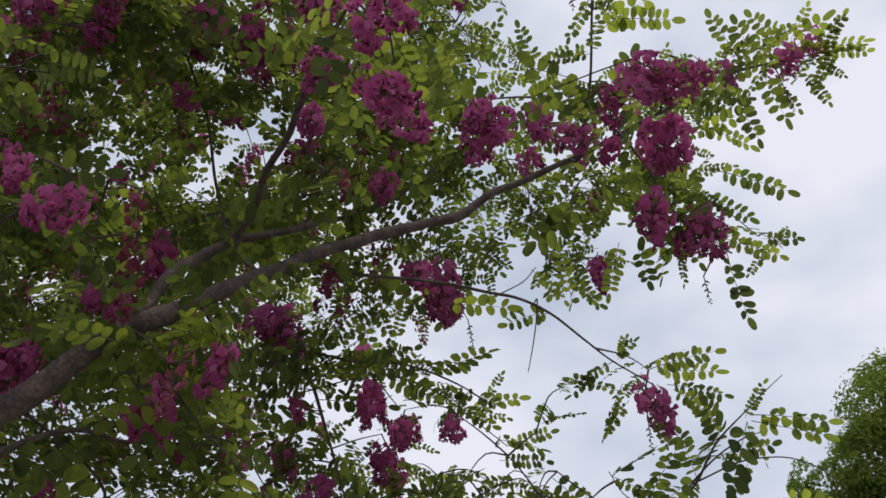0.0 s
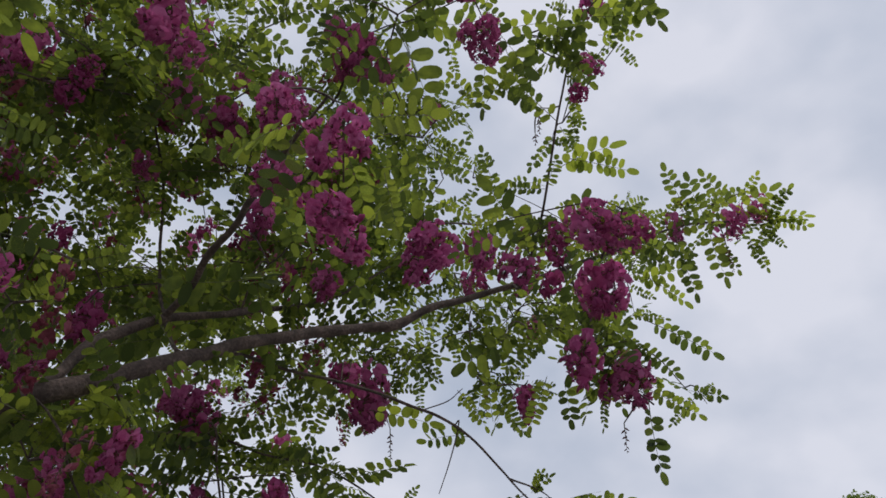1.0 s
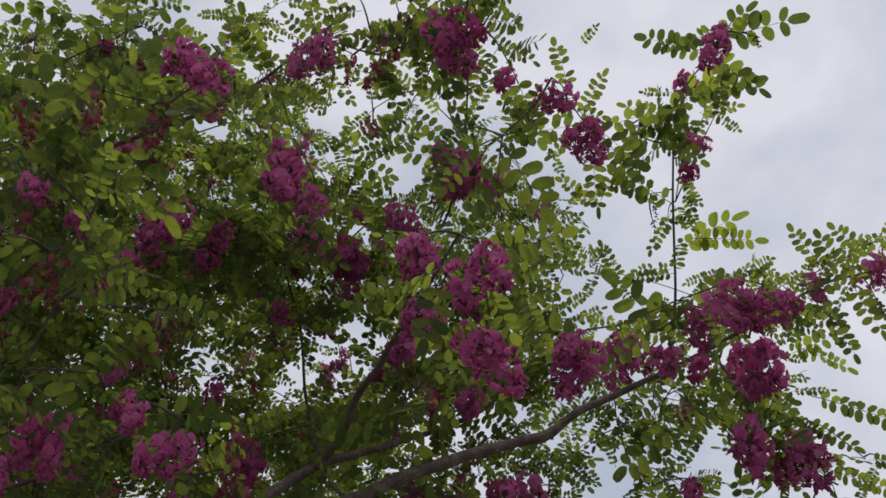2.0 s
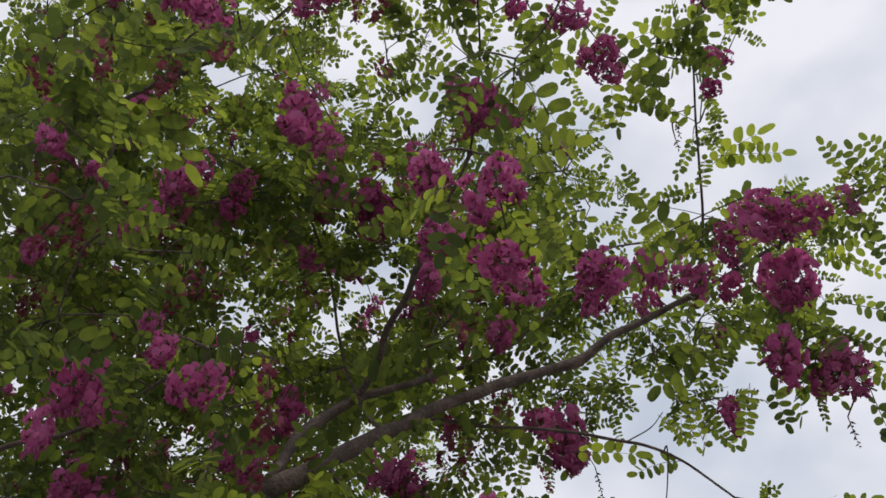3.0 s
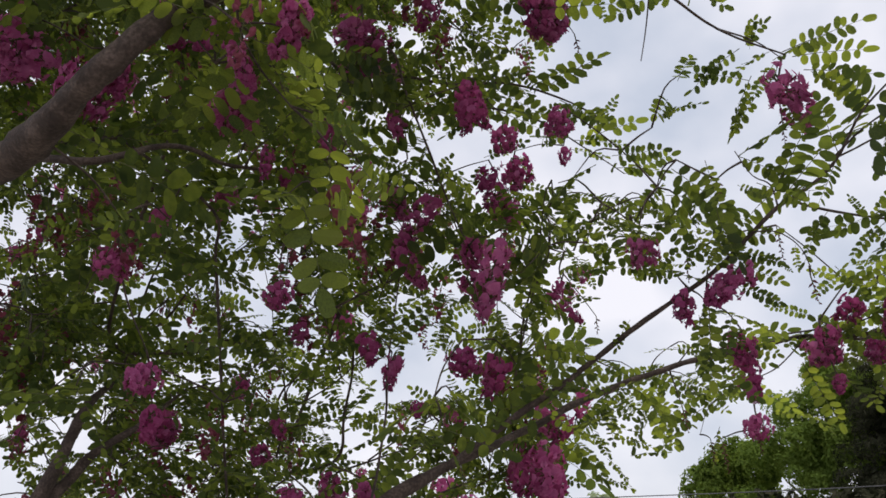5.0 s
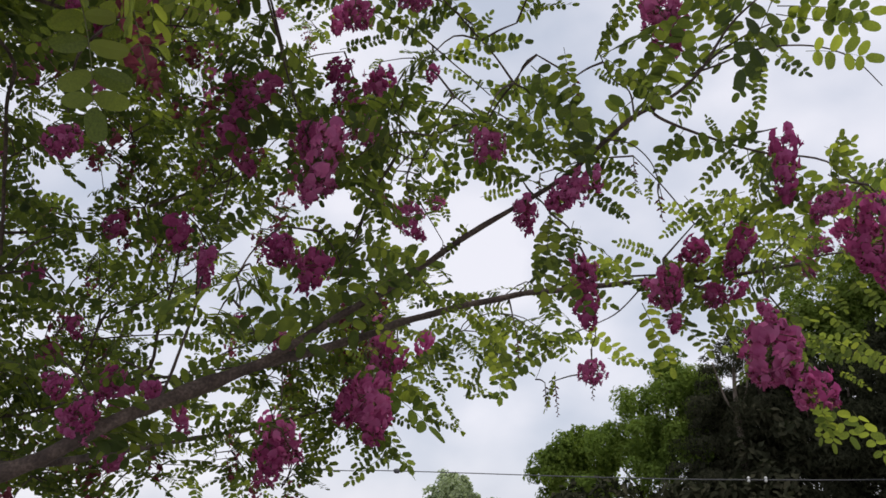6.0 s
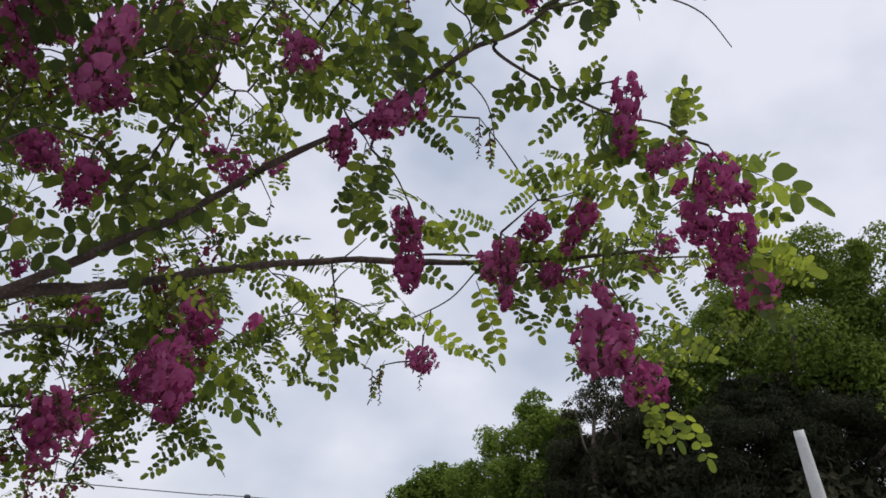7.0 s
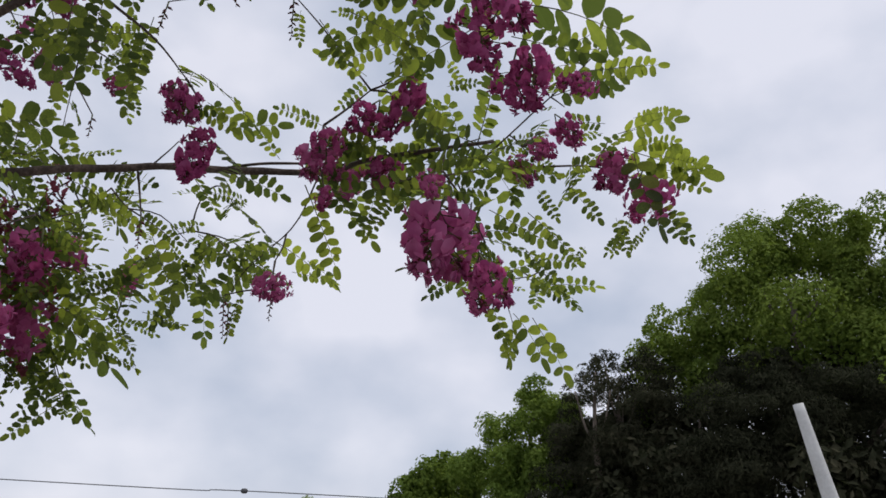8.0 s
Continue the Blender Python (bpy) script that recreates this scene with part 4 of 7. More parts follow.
cluster("full", -1.76, 2.12, 3.74, 0.068)
cluster("full", -2.14, 2.48, 2.79, 0.064)
cluster("small", -1.35, 1.29, 3.23, 0.052)
cluster("full", -1.47, 2.28, 4.64, 0.055)
cluster("small", -1.37, 2.70, 2.50, 0.066)
cluster("full", -1.13, 1.74, 3.63, 0.047)
cluster("small", -0.58, 2.05, 2.78, 0.059)
cluster("small", -2.35, 3.24, 3.18, 0.084)
cluster("full", 0.07, 1.96, 3.46, 0.077)
cluster("long", -1.07, 3.26, 3.43, 0.059)
cluster("full", -0.73, 1.79, 3.27, 0.050)
cluster("small", -1.79, 2.67, 2.47, 0.052)
cluster("long", -1.84, 2.28, 4.60, 0.082)
cluster("full", -1.88, 1.87, 2.98, 0.078)
cluster("small", -2.34, 1.96, 4.45, 0.065)
cluster("small", -0.61, 2.39, 2.68, 0.047)
cluster("small", -1.59, 2.08, 4.54, 0.055)
cluster("small", -0.59, 1.72, 3.37, 0.047)
cluster("full", -0.66, 2.84, 3.65, 0.076)
cluster("long", -2.21, 2.38, 4.11, 0.079)
cluster("full", -1.97, 3.16, 3.51, 0.047)
cluster("full", -0.41, 2.09, 3.51, 0.048)
cluster("full", -2.01, 2.61, 2.60, 0.079)
cluster("small", -1.72, 1.99, 4.68, 0.066)
cluster("small", -1.40, 2.53, 3.74, 0.058)
cluster("small", -1.35, 1.17, 3.00, 0.048)
cluster("small", -1.11, 1.03, 3.30, 0.071)
cluster("long", -1.53, 1.60, 4.73, 0.059)
cluster("small", -1.64, 1.58, 3.33, 0.085)
cluster("full", -1.52, 1.98, 4.02, 0.050)
cluster("small", -1.16, 1.96, 3.56, 0.074)
cluster("long", 0.61, 2.81, 4.20, 0.077)
cluster("small", -1.43, 1.76, 3.72, 0.047)
cluster("small", -1.02, 2.71, 3.64, 0.069)
cluster("full", -0.48, 1.70, 3.57, 0.070)
cluster("small", -0.52, 3.10, 4.16, 0.070)
cluster("small", -1.30, 1.24, 4.15, 0.047)
cluster("small", -1.96, 2.91, 3.02, 0.075)
cluster("small", -0.96, 2.17, 3.91, 0.062)
cluster("long", -0.41, 1.96, 2.68, 0.063)
cluster("small", -1.61, 2.23, 2.49, 0.054)
cluster("full", -0.84, 1.80, 3.98, 0.073)
cluster("long", -2.42, 2.50, 3.22, 0.077)
cluster("full", -2.47, 3.75, 1.88, 0.062)
cluster("small", -1.12, 1.99, 3.10, 0.082)
cluster("small", -2.05, 2.39, 3.44, 0.084)
cluster("full", -0.57, 1.89, 3.29, 0.050)
cluster("small", -1.35, 1.46, 3.12, 0.083)
cluster("small", -1.88, 3.66, 1.74, 0.072)
cluster("full", -1.21, 1.78, 3.30, 0.068)
cluster("full", -0.96, 1.19, 3.47, 0.077)
cluster("long", -1.60, 3.04, 3.00, 0.064)
cluster("full", -2.18, 2.69, 3.51, 0.076)
cluster("full", -0.77, 3.61, 3.67, 0.066)
cluster("small", -1.49, 3.49, 3.68, 0.071)
cluster("full", -1.11, 2.43, 3.78, 0.052)
cluster("full", -1.00, 1.91, 2.85, 0.059)
cluster("full", -0.96, 3.05, 2.27, 0.046)
cluster("small", -1.59, 2.25, 1.86, 0.072)
cluster("full", -1.41, 3.00, 3.69, 0.068)
cluster("long", -2.15, 3.24, 2.73, 0.046)
cluster("full", -0.97, 0.83, 3.47, 0.049)
cluster("full", -0.79, 2.49, 3.68, 0.082)
cluster("long", -0.93, 1.83, 3.73, 0.067)
cluster("long", -1.44, 2.33, 3.09, 0.078)
cluster("long", -0.98, 2.89, 3.09, 0.085)
cluster("small", -0.73, 2.67, 2.77, 0.063)
cluster("small", -1.03, 1.64, 2.90, 0.055)
cluster("small", -1.37, 1.15, 3.60, 0.083)
cluster("small", -1.31, 1.26, 3.80, 0.084)
cluster("small", -2.16, 3.26, 2.90, 0.065)
cluster("long", -1.33, 1.38, 3.63, 0.079)
cluster("small", -1.08, 1.55, 3.97, 0.062)
cluster("small", -2.08, 3.11, 3.81, 0.051)
cluster("long", -0.26, 3.34, 4.32, 0.081)
cluster("small", -2.17, 2.88, 3.81, 0.052)
cluster("small", -1.76, 2.51, 3.90, 0.075)
cluster("long", -1.94, 2.15, 3.42, 0.068)
cluster("long", -1.30, 1.89, 2.91, 0.050)
cluster("small", -0.45, 3.11, 4.13, 0.051)
cluster("small", -1.77, 1.98, 5.09, 0.082)
cluster("small", 0.46, 1.94, 3.10, 0.072)
cluster("small", -2.13, 2.74, 3.21, 0.069)
cluster("small", -0.80, 2.80, 3.29, 0.081)
cluster("small", -1.81, 2.22, 3.40, 0.046)
cluster("long", -2.03, 2.04, 3.79, 0.077)
cluster("small", -0.99, 2.50, 3.34, 0.052)
cluster("small", -0.32, 2.62, 3.75, 0.055)
cluster("long", -1.03, 1.42, 3.52, 0.076)
cluster("small", -1.32, 1.17, 3.36, 0.062)
cluster("long", -1.02, 2.72, 3.57, 0.073)
cluster("full", -1.23, 1.66, 5.10, 0.064)
cluster("full", -0.93, 2.39, 1.79, 0.064)
cluster("small", -0.82, 2.98, 3.69, 0.079)
cluster("full", -2.05, 3.25, 3.62, 0.076)
cluster("long", -1.58, 1.93, 3.20, 0.064)
cluster("full", -1.70, 2.21, 3.12, 0.081)
cluster("small", -0.78, 2.86, 2.40, 0.083)
cluster("long", -1.61, 3.15, 1.75, 0.055)
cluster("long", -1.93, 1.86, 4.45, 0.076)
cluster("full", -0.42, 2.10, 3.17, 0.052)
cluster("small", -1.08, 2.28, 2.86, 0.081)
cluster("full", -0.14, 0.66, 2.51, 0.063)
cluster("full", -0.89, 2.54, 1.68, 0.082)
cluster("full", -0.78, 2.47, 1.57, 0.108)
cluster("small", -0.71, 2.75, 1.68, 0.070)

# leaves that stand out against the sky
leaf((1.14, 1.73, 3.47), (1.29, 1.66, 3.44))
leaf((1.08, 1.70, 3.49), (1.12, 1.61, 3.55))
leaf((1.05, 1.69, 3.45), (0.96, 1.63, 3.56))
leaf((1.16, 1.74, 3.43), (1.24, 1.76, 3.38))
leaf((0.98, 1.73, 3.38), (1.03, 1.82, 3.25))
leaf((1.12, 1.76, 3.41), (1.19, 1.81, 3.31))
leaf((0.87, 1.64, 3.37), (0.81, 1.57, 3.49))
leaf((0.92, 1.63, 3.36), (0.84, 1.57, 3.43))
leaf((0.82, 1.63, 3.26), (0.89, 1.72, 3.09))
leaf((0.62, 1.44, 2.95), (0.74, 1.43, 2.86))
leaf((0.59, 1.36, 2.75), (0.75, 1.35, 2.67))
leaf((0.61, 1.45, 2.63), (0.73, 1.45, 2.57))
leaf((0.61, 1.46, 2.61), (0.64, 1.53, 2.45))
leaf((0.62, 1.45, 2.93), (0.73, 1.40, 2.94))
leaf((0.56, 1.42, 2.75), (0.63, 1.44, 2.70))
leaf((0.52, 1.46, 2.62), (0.50, 1.50, 2.54))
leaf((0.40, 1.52, 2.68), (0.37, 1.61, 2.58))
leaf((0.44, 1.52, 2.66), (0.47, 1.56, 2.59))
leaf((0.40, 1.79, 2.51), (0.27, 1.84, 2.46))
leaf((0.41, 1.78, 2.51), (0.45, 1.76, 2.56))
leaf((0.43, 1.83, 2.53), (0.44, 1.80, 2.58))
leaf((0.48, 1.78, 2.48), (0.65, 1.73, 2.51))
leaf((0.51, 1.82, 2.49), (0.67, 1.80, 2.48))
leaf((0.53, 1.79, 2.43), (0.63, 1.78, 2.34))
leaf((0.53, 1.83, 2.46), (0.68, 1.82, 2.42))
leaf((0.43, 1.86, 2.48), (0.36, 1.93, 2.36))
leaf((0.49, 1.87, 2.42), (0.51, 1.88, 2.31))
leaf((0.64, 1.68, 2.31), (0.69, 1.63, 2.38))
leaf((0.66, 1.69, 2.32), (0.83, 1.65, 2.29))
leaf((0.66, 1.70, 2.31), (0.81, 1.67, 2.25))
leaf((0.62, 1.62, 2.28), (0.57, 1.67, 2.14))
leaf((0.65, 1.70, 2.31), (0.66, 1.73, 2.21))
leaf((0.05, 2.28, 2.60), (0.23, 2.26, 2.62))
leaf((0.11, 2.26, 2.63), (0.17, 2.24, 2.69))
leaf((0.16, 2.31, 2.49), (0.31, 2.27, 2.52))
leaf((0.00, 1.80, 2.70), (0.18, 1.81, 2.68))
leaf((0.07, 1.94, 2.84), (-0.02, 1.99, 2.72))
leaf((0.20, 1.57, 2.65), (0.29, 1.60, 2.58))
leaf((0.22, 1.76, 2.83), (0.19, 1.71, 2.91))
leaf((-0.15, 2.05, 2.73), (-0.11, 1.99, 2.83))
leaf((0.29, 1.61, 2.60), (0.26, 1.56, 2.70))
leaf((0.26, 1.45, 3.19), (0.23, 1.38, 3.27))
leaf((0.42, 1.38, 3.22), (0.54, 1.29, 3.27))
leaf((0.43, 1.36, 3.24), (0.61, 1.33, 3.19))
leaf((0.39, 1.42, 3.19), (0.30, 1.42, 3.22))
leaf((0.19, 1.10, 3.11), (0.24, 1.02, 3.17))
leaf((0.20, 1.18, 3.17), (0.10, 1.13, 3.23))
leaf((0.20, 1.07, 3.14), (0.31, 1.09, 3.09))
leaf((0.47, 1.11, 3.43), (0.57, 1.10, 3.42))
leaf((0.45, 1.08, 3.46), (0.61, 1.04, 3.43))
leaf((0.43, 1.07, 3.47), (0.58, 1.02, 3.47))
leaf((0.43, 1.27, 3.32), (0.46, 1.34, 3.26))
leaf((0.39, 1.12, 3.44), (0.29, 1.10, 3.49))
leaf((0.15, 0.92, 3.19), (0.20, 0.84, 3.23))
leaf((0.12, 0.85, 3.18), (0.11, 0.75, 3.22))
leaf((0.21, 0.97, 3.20), (0.32, 0.92, 3.21))
leaf((0.18, 1.03, 3.17), (0.17, 1.13, 3.10))
leaf((0.22, 1.03, 3.22), (0.29, 1.12, 3.13))
leaf((0.16, 0.82, 3.31), (0.20, 0.79, 3.32))
leaf((0.47, 0.91, 3.43), (0.65, 0.85, 3.38))
leaf((0.48, 0.92, 3.42), (0.54, 0.83, 3.45))
leaf((0.48, 0.94, 3.41), (0.58, 1.02, 3.34))
leaf((0.46, 0.93, 3.42), (0.31, 0.92, 3.47))
leaf((0.50, 0.96, 3.39), (0.49, 1.08, 3.34))
leaf((0.44, 1.24, 3.33), (0.44, 1.31, 3.29))
leaf((-0.31, 1.04, 3.63), (-0.28, 0.98, 3.67))
leaf((-0.19, 1.16, 3.57), (-0.25, 1.07, 3.62))
leaf((0.11, 1.25, 3.51), (0.12, 1.31, 3.45))
leaf((-0.25, 1.09, 3.61), (-0.36, 1.02, 3.65))
leaf((-0.51, 2.16, 1.84), (-0.60, 2.14, 1.81))
leaf((-0.05, 1.92, 2.02), (0.04, 1.93, 2.03))
leaf((-0.12, 1.78, 1.98), (-0.07, 1.80, 1.96))
leaf((0.10, 2.29, 1.90), (0.20, 2.30, 1.80))
leaf((0.03, 3.21, 2.00), (0.10, 3.25, 1.88))
leaf((-0.14, 2.93, 1.85), (0.03, 2.96, 1.75))
leaf((-0.23, 3.01, 1.75), (-0.25, 3.00, 1.66))
leaf((-0.06, 1.90, 2.14), (0.02, 1.90, 2.17))
leaf((-0.03, 1.94, 2.02), (-0.00, 1.93, 2.08))
leaf((-0.10, 1.83, 1.90), (0.02, 1.85, 1.88))
leaf((0.16, 2.60, 1.92), (0.22, 2.62, 1.77))
leaf((0.10, 1.83, 1.94), (0.05, 1.84, 1.89))
leaf((-1.08, 2.01, 1.76), (-1.14, 1.99, 1.63))
leaf((-1.12, 1.99, 1.72), (-1.16, 1.95, 1.76))
leaf((0.37, 1.68, 2.17), (0.42, 1.70, 2.13))
leaf((0.28, 1.49, 2.06), (0.33, 1.50, 2.03))
leaf((0.31, 1.49, 2.06), (0.40, 1.51, 2.02))
leaf((0.53, 1.48, 2.07), (0.53, 1.54, 2.01))
leaf((0.61, 1.65, 2.20), (0.58, 1.72, 2.14))
leaf((0.61, 1.64, 2.21), (0.55, 1.65, 2.22))
leaf((0.59, 1.47, 2.08), (0.67, 1.43, 2.06))
leaf((0.55, 1.48, 2.08), (0.59, 1.48, 2.04))
leaf((0.69, 1.65, 1.97), (0.70, 1.62, 2.03))
leaf((0.69, 1.65, 1.97), (0.72, 1.61, 2.01))
leaf((0.68, 1.64, 1.96), (0.72, 1.61, 1.97))
leaf((0.56, 1.77, 2.09), (0.53, 1.75, 2.13))
leaf((0.57, 1.78, 2.08), (0.62, 1.73, 2.14))
leaf((0.55, 1.78, 2.08), (0.46, 1.81, 2.08))
leaf((0.59, 1.77, 2.07), (0.51, 1.83, 2.02))
leaf((0.60, 1.70, 2.02), (0.57, 1.74, 1.94))
leaf((0.62, 1.69, 2.01), (0.68, 1.72, 1.93))
leaf((0.31, 1.69, 2.01), (0.38, 1.70, 1.99))
leaf((0.30, 1.69, 1.99), (0.38, 1.70, 1.95))
leaf((0.29, 1.69, 1.95), (0.37, 1.71, 1.91))
leaf((0.25, 1.79, 1.95), (0.21, 1.83, 1.89))
leaf((0.28, 1.93, 2.02), (0.25, 1.97, 1.90))
leaf((0.27, 1.60, 1.85), (0.26, 1.62, 1.82))
leaf((1.21, 2.37, 2.11), (1.26, 2.42, 1.93))
leaf((0.84, 2.18, 1.71), (0.89, 2.20, 1.61), (0.9, 0.5, 0.1))
leaf((0.81, 1.97, 1.76), (0.91, 1.95, 1.70))
leaf((0.06, 1.92, 1.83), (-0.01, 1.93, 1.81))
leaf((0.06, 1.97, 1.83), (0.16, 1.96, 1.85))
leaf((0.03, 1.68, 1.76), (-0.02, 1.65, 1.80))
leaf((-0.09, 1.71, 1.75), (0.02, 1.69, 1.83))
leaf((0.48, 2.55, 1.84), (0.58, 2.54, 1.82))
leaf((0.36, 2.70, 1.83), (0.32, 2.74, 1.72))
leaf((0.15, 2.44, 1.83), (0.22, 2.47, 1.75))
leaf((-0.07, 2.89, 1.82), (0.04, 2.91, 1.72))
leaf((-0.43, 3.28, 1.74), (-0.34, 3.30, 1.64))
leaf((0.02, 2.10, 1.83), (0.10, 2.11, 1.78))
leaf((-0.10, 2.09, 1.81), (-0.00, 2.11, 1.74))
leaf((0.04, 2.00, 1.80), (0.09, 1.99, 1.84))
leaf((0.06, 2.01, 1.79), (-0.02, 2.00, 1.76))
leaf((0.10, 2.29, 1.89), (0.22, 2.33, 1.82))
leaf((-0.12, 1.93, 1.90), (-0.03, 1.94, 1.91))
leaf((-0.15, 2.33, 2.03), (0.02, 2.34, 2.06))
leaf((0.24, 1.69, 1.84), (0.20, 1.71, 1.80))
leaf((0.25, 1.95, 1.97), (0.25, 1.99, 1.88))
leaf((0.26, 1.58, 2.01), (0.20, 1.58, 2.03))
leaf((0.26, 1.59, 2.00), (0.22, 1.62, 1.96))
leaf((0.27, 1.67, 2.04), (0.33, 1.71, 2.00))
leaf((0.22, 1.65, 1.98), (0.17, 1.64, 1.99))
leaf((0.15, 1.67, 2.04), (0.10, 1.65, 2.06))
leaf((0.65, 2.02, 2.06), (0.72, 2.01, 2.02))
leaf((0.61, 2.08, 2.05), (0.53, 2.06, 2.10))
leaf((1.21, 2.46, 2.21), (1.35, 2.41, 2.23))
leaf((1.21, 2.44, 2.16), (1.40, 2.39, 2.07))
leaf((1.25, 2.45, 2.11), (1.40, 2.41, 2.11))
leaf((1.29, 2.46, 2.05), (1.36, 2.46, 1.95))
leaf((1.23, 2.48, 1.98), (1.18, 2.52, 1.92))
leaf((1.20, 2.48, 2.00), (1.24, 2.50, 1.92))
leaf((0.97, 2.38, 1.95), (1.10, 2.40, 1.85))
leaf((0.97, 2.41, 1.88), (1.05, 2.42, 1.79))
leaf((0.92, 2.30, 1.70), (1.00, 2.31, 1.62), (0.9, 0.5, 0.1))
leaf((0.92, 2.31, 1.68), (0.93, 2.33, 1.61), (0.9, 0.5, 0.1))
leaf((0.81, 2.14, 1.78), (0.68, 2.17, 1.73))
leaf((0.51, 2.25, 1.91), (0.59, 2.31, 1.75))
leaf((0.52, 2.39, 1.81), (0.59, 2.39, 1.77))
leaf((0.68, 2.18, 1.88), (0.63, 2.21, 1.80))
leaf((0.74, 1.98, 2.03), (0.78, 2.00, 1.99))
leaf((0.71, 2.00, 2.06), (0.68, 2.04, 2.01))
leaf((0.68, 1.93, 2.04), (0.56, 1.97, 2.00))
leaf((0.65, 1.92, 2.05), (0.53, 1.95, 2.03))
leaf((0.61, 1.89, 2.03), (0.55, 1.88, 2.03))
leaf((0.49, 2.02, 2.13), (0.48, 2.05, 2.08))
leaf((0.31, 1.98, 1.89), (0.39, 1.99, 1.91))
leaf((0.35, 2.00, 1.91), (0.41, 2.02, 1.88))
leaf((0.46, 2.23, 1.95), (0.40, 2.18, 2.00))
leaf((0.10, 2.78, 1.77), (0.22, 2.82, 1.79))
leaf((-0.01, 2.91, 1.72), (0.11, 2.93, 1.70))
leaf((0.23, 1.66, 1.78), (0.29, 1.70, 1.74))
leaf((0.24, 1.65, 1.80), (0.28, 1.68, 1.77))
leaf((0.41, 1.86, 2.04), (0.43, 1.87, 2.02))
leaf((0.13, 2.15, 2.13), (0.22, 2.15, 2.15))
leaf((1.08, 1.74, 3.46), (1.15, 1.62, 3.52))
leaf((1.15, 1.72, 3.46), (1.22, 1.61, 3.51))
leaf((0.96, 1.72, 3.40), (1.00, 1.62, 3.48))
leaf((0.85, 1.69, 3.33), (0.89, 1.59, 3.40))
leaf((0.79, 1.71, 3.34), (0.85, 1.61, 3.41))
leaf((1.19, 1.74, 3.47), (1.31, 1.70, 3.43))
leaf((1.01, 1.77, 3.40), (1.10, 1.81, 3.29))
leaf((0.57, 1.41, 2.97), (0.61, 1.32, 3.02))
leaf((0.42, 1.28, 2.85), (0.39, 1.22, 2.94))
leaf((0.44, 1.16, 2.82), (0.46, 1.10, 2.87))
leaf((0.33, 1.33, 2.87), (0.28, 1.26, 2.94))
leaf((0.39, 1.31, 2.92), (0.43, 1.24, 3.00))
leaf((0.58, 1.43, 2.81), (0.67, 1.41, 2.80))
leaf((0.59, 1.43, 2.73), (0.69, 1.44, 2.67))
leaf((0.41, 1.78, 2.51), (0.44, 1.76, 2.56))
leaf((0.41, 1.81, 2.44), (0.28, 1.81, 2.49))
leaf((0.44, 1.87, 2.44), (0.37, 1.92, 2.37))
leaf((0.55, 1.78, 2.42), (0.63, 1.81, 2.34))
leaf((-0.11, 0.63, 2.46), (-0.17, 0.60, 2.38))
leaf((-0.11, 0.64, 2.45), (-0.12, 0.68, 2.37))
leaf((0.04, 0.83, 2.57), (-0.03, 0.79, 2.45))
leaf((-0.00, 0.78, 2.54), (0.03, 0.81, 2.44))
leaf((-0.19, 3.01, 1.84), (0.04, 3.06, 1.73))
leaf((-0.22, 3.01, 1.85), (-0.05, 3.02, 1.83))
leaf((-0.20, 3.06, 1.72), (-0.19, 3.09, 1.64))
leaf((-0.35, 2.99, 1.90), (-0.14, 2.99, 1.91))
leaf((-0.39, 2.96, 1.70), (-0.37, 3.00, 1.59))
leaf((1.19, 2.39, 2.17), (1.31, 2.36, 2.21))
leaf((1.23, 2.39, 2.14), (1.32, 2.37, 2.16))
leaf((1.30, 2.40, 2.11), (1.39, 2.39, 2.10))
leaf((1.30, 2.41, 2.08), (1.39, 2.41, 2.05))
leaf((1.21, 2.41, 1.97), (1.16, 2.45, 1.89))
leaf((1.25, 2.41, 1.96), (1.21, 2.44, 1.90))
leaf((1.32, 2.43, 2.01), (1.36, 2.46, 1.94))
leaf((1.06, 2.36, 2.01), (1.12, 2.38, 1.93))
leaf((0.98, 2.33, 1.98), (1.03, 2.34, 1.92))
leaf((0.93, 2.19, 1.66), (1.00, 2.22, 1.56))
leaf((0.87, 2.20, 1.66), (0.91, 2.22, 1.59), (0.9, 0.5, 0.1))
leaf((0.95, 2.24, 1.79), (1.04, 2.23, 1.79))
leaf((0.92, 2.21, 1.75), (0.99, 2.21, 1.72))
leaf((0.37, 2.14, 1.95), (0.47, 2.12, 1.98))
leaf((0.43, 2.63, 1.94), (0.58, 2.64, 1.85))
leaf((0.07, 2.98, 1.85), (0.20, 2.97, 1.82))
leaf((0.03, 2.90, 1.78), (0.12, 2.93, 1.69))
leaf((0.53, 1.92, 2.04), (0.60, 1.95, 1.96))
leaf((0.61, 1.79, 1.94), (0.68, 1.79, 1.93))
leaf((0.73, 1.89, 1.92), (0.78, 1.88, 1.93))
leaf((1.10, 2.40, 1.89), (1.07, 2.42, 1.85))
leaf((0.24, 1.73, 1.92), (0.23, 1.79, 1.78))
leaf((0.28, 1.73, 1.91), (0.25, 1.78, 1.81))
leaf((0.32, 1.69, 2.01), (0.38, 1.69, 1.98))
leaf((0.18, 1.67, 2.08), (0.23, 1.70, 2.01))
leaf((0.29, 1.66, 2.08), (0.27, 1.69, 2.00))
leaf((0.15, 1.70, 2.01), (0.22, 1.69, 2.03))
leaf((0.68, 1.62, 1.91), (0.68, 1.58, 2.01))
leaf((0.68, 1.69, 1.89), (0.64, 1.72, 1.82))
leaf((0.34, 1.71, 1.94), (0.37, 1.72, 1.90))
leaf((0.95, 1.99, 2.09), (1.05, 1.95, 2.14))
leaf((0.99, 2.03, 2.09), (0.90, 2.02, 2.15))
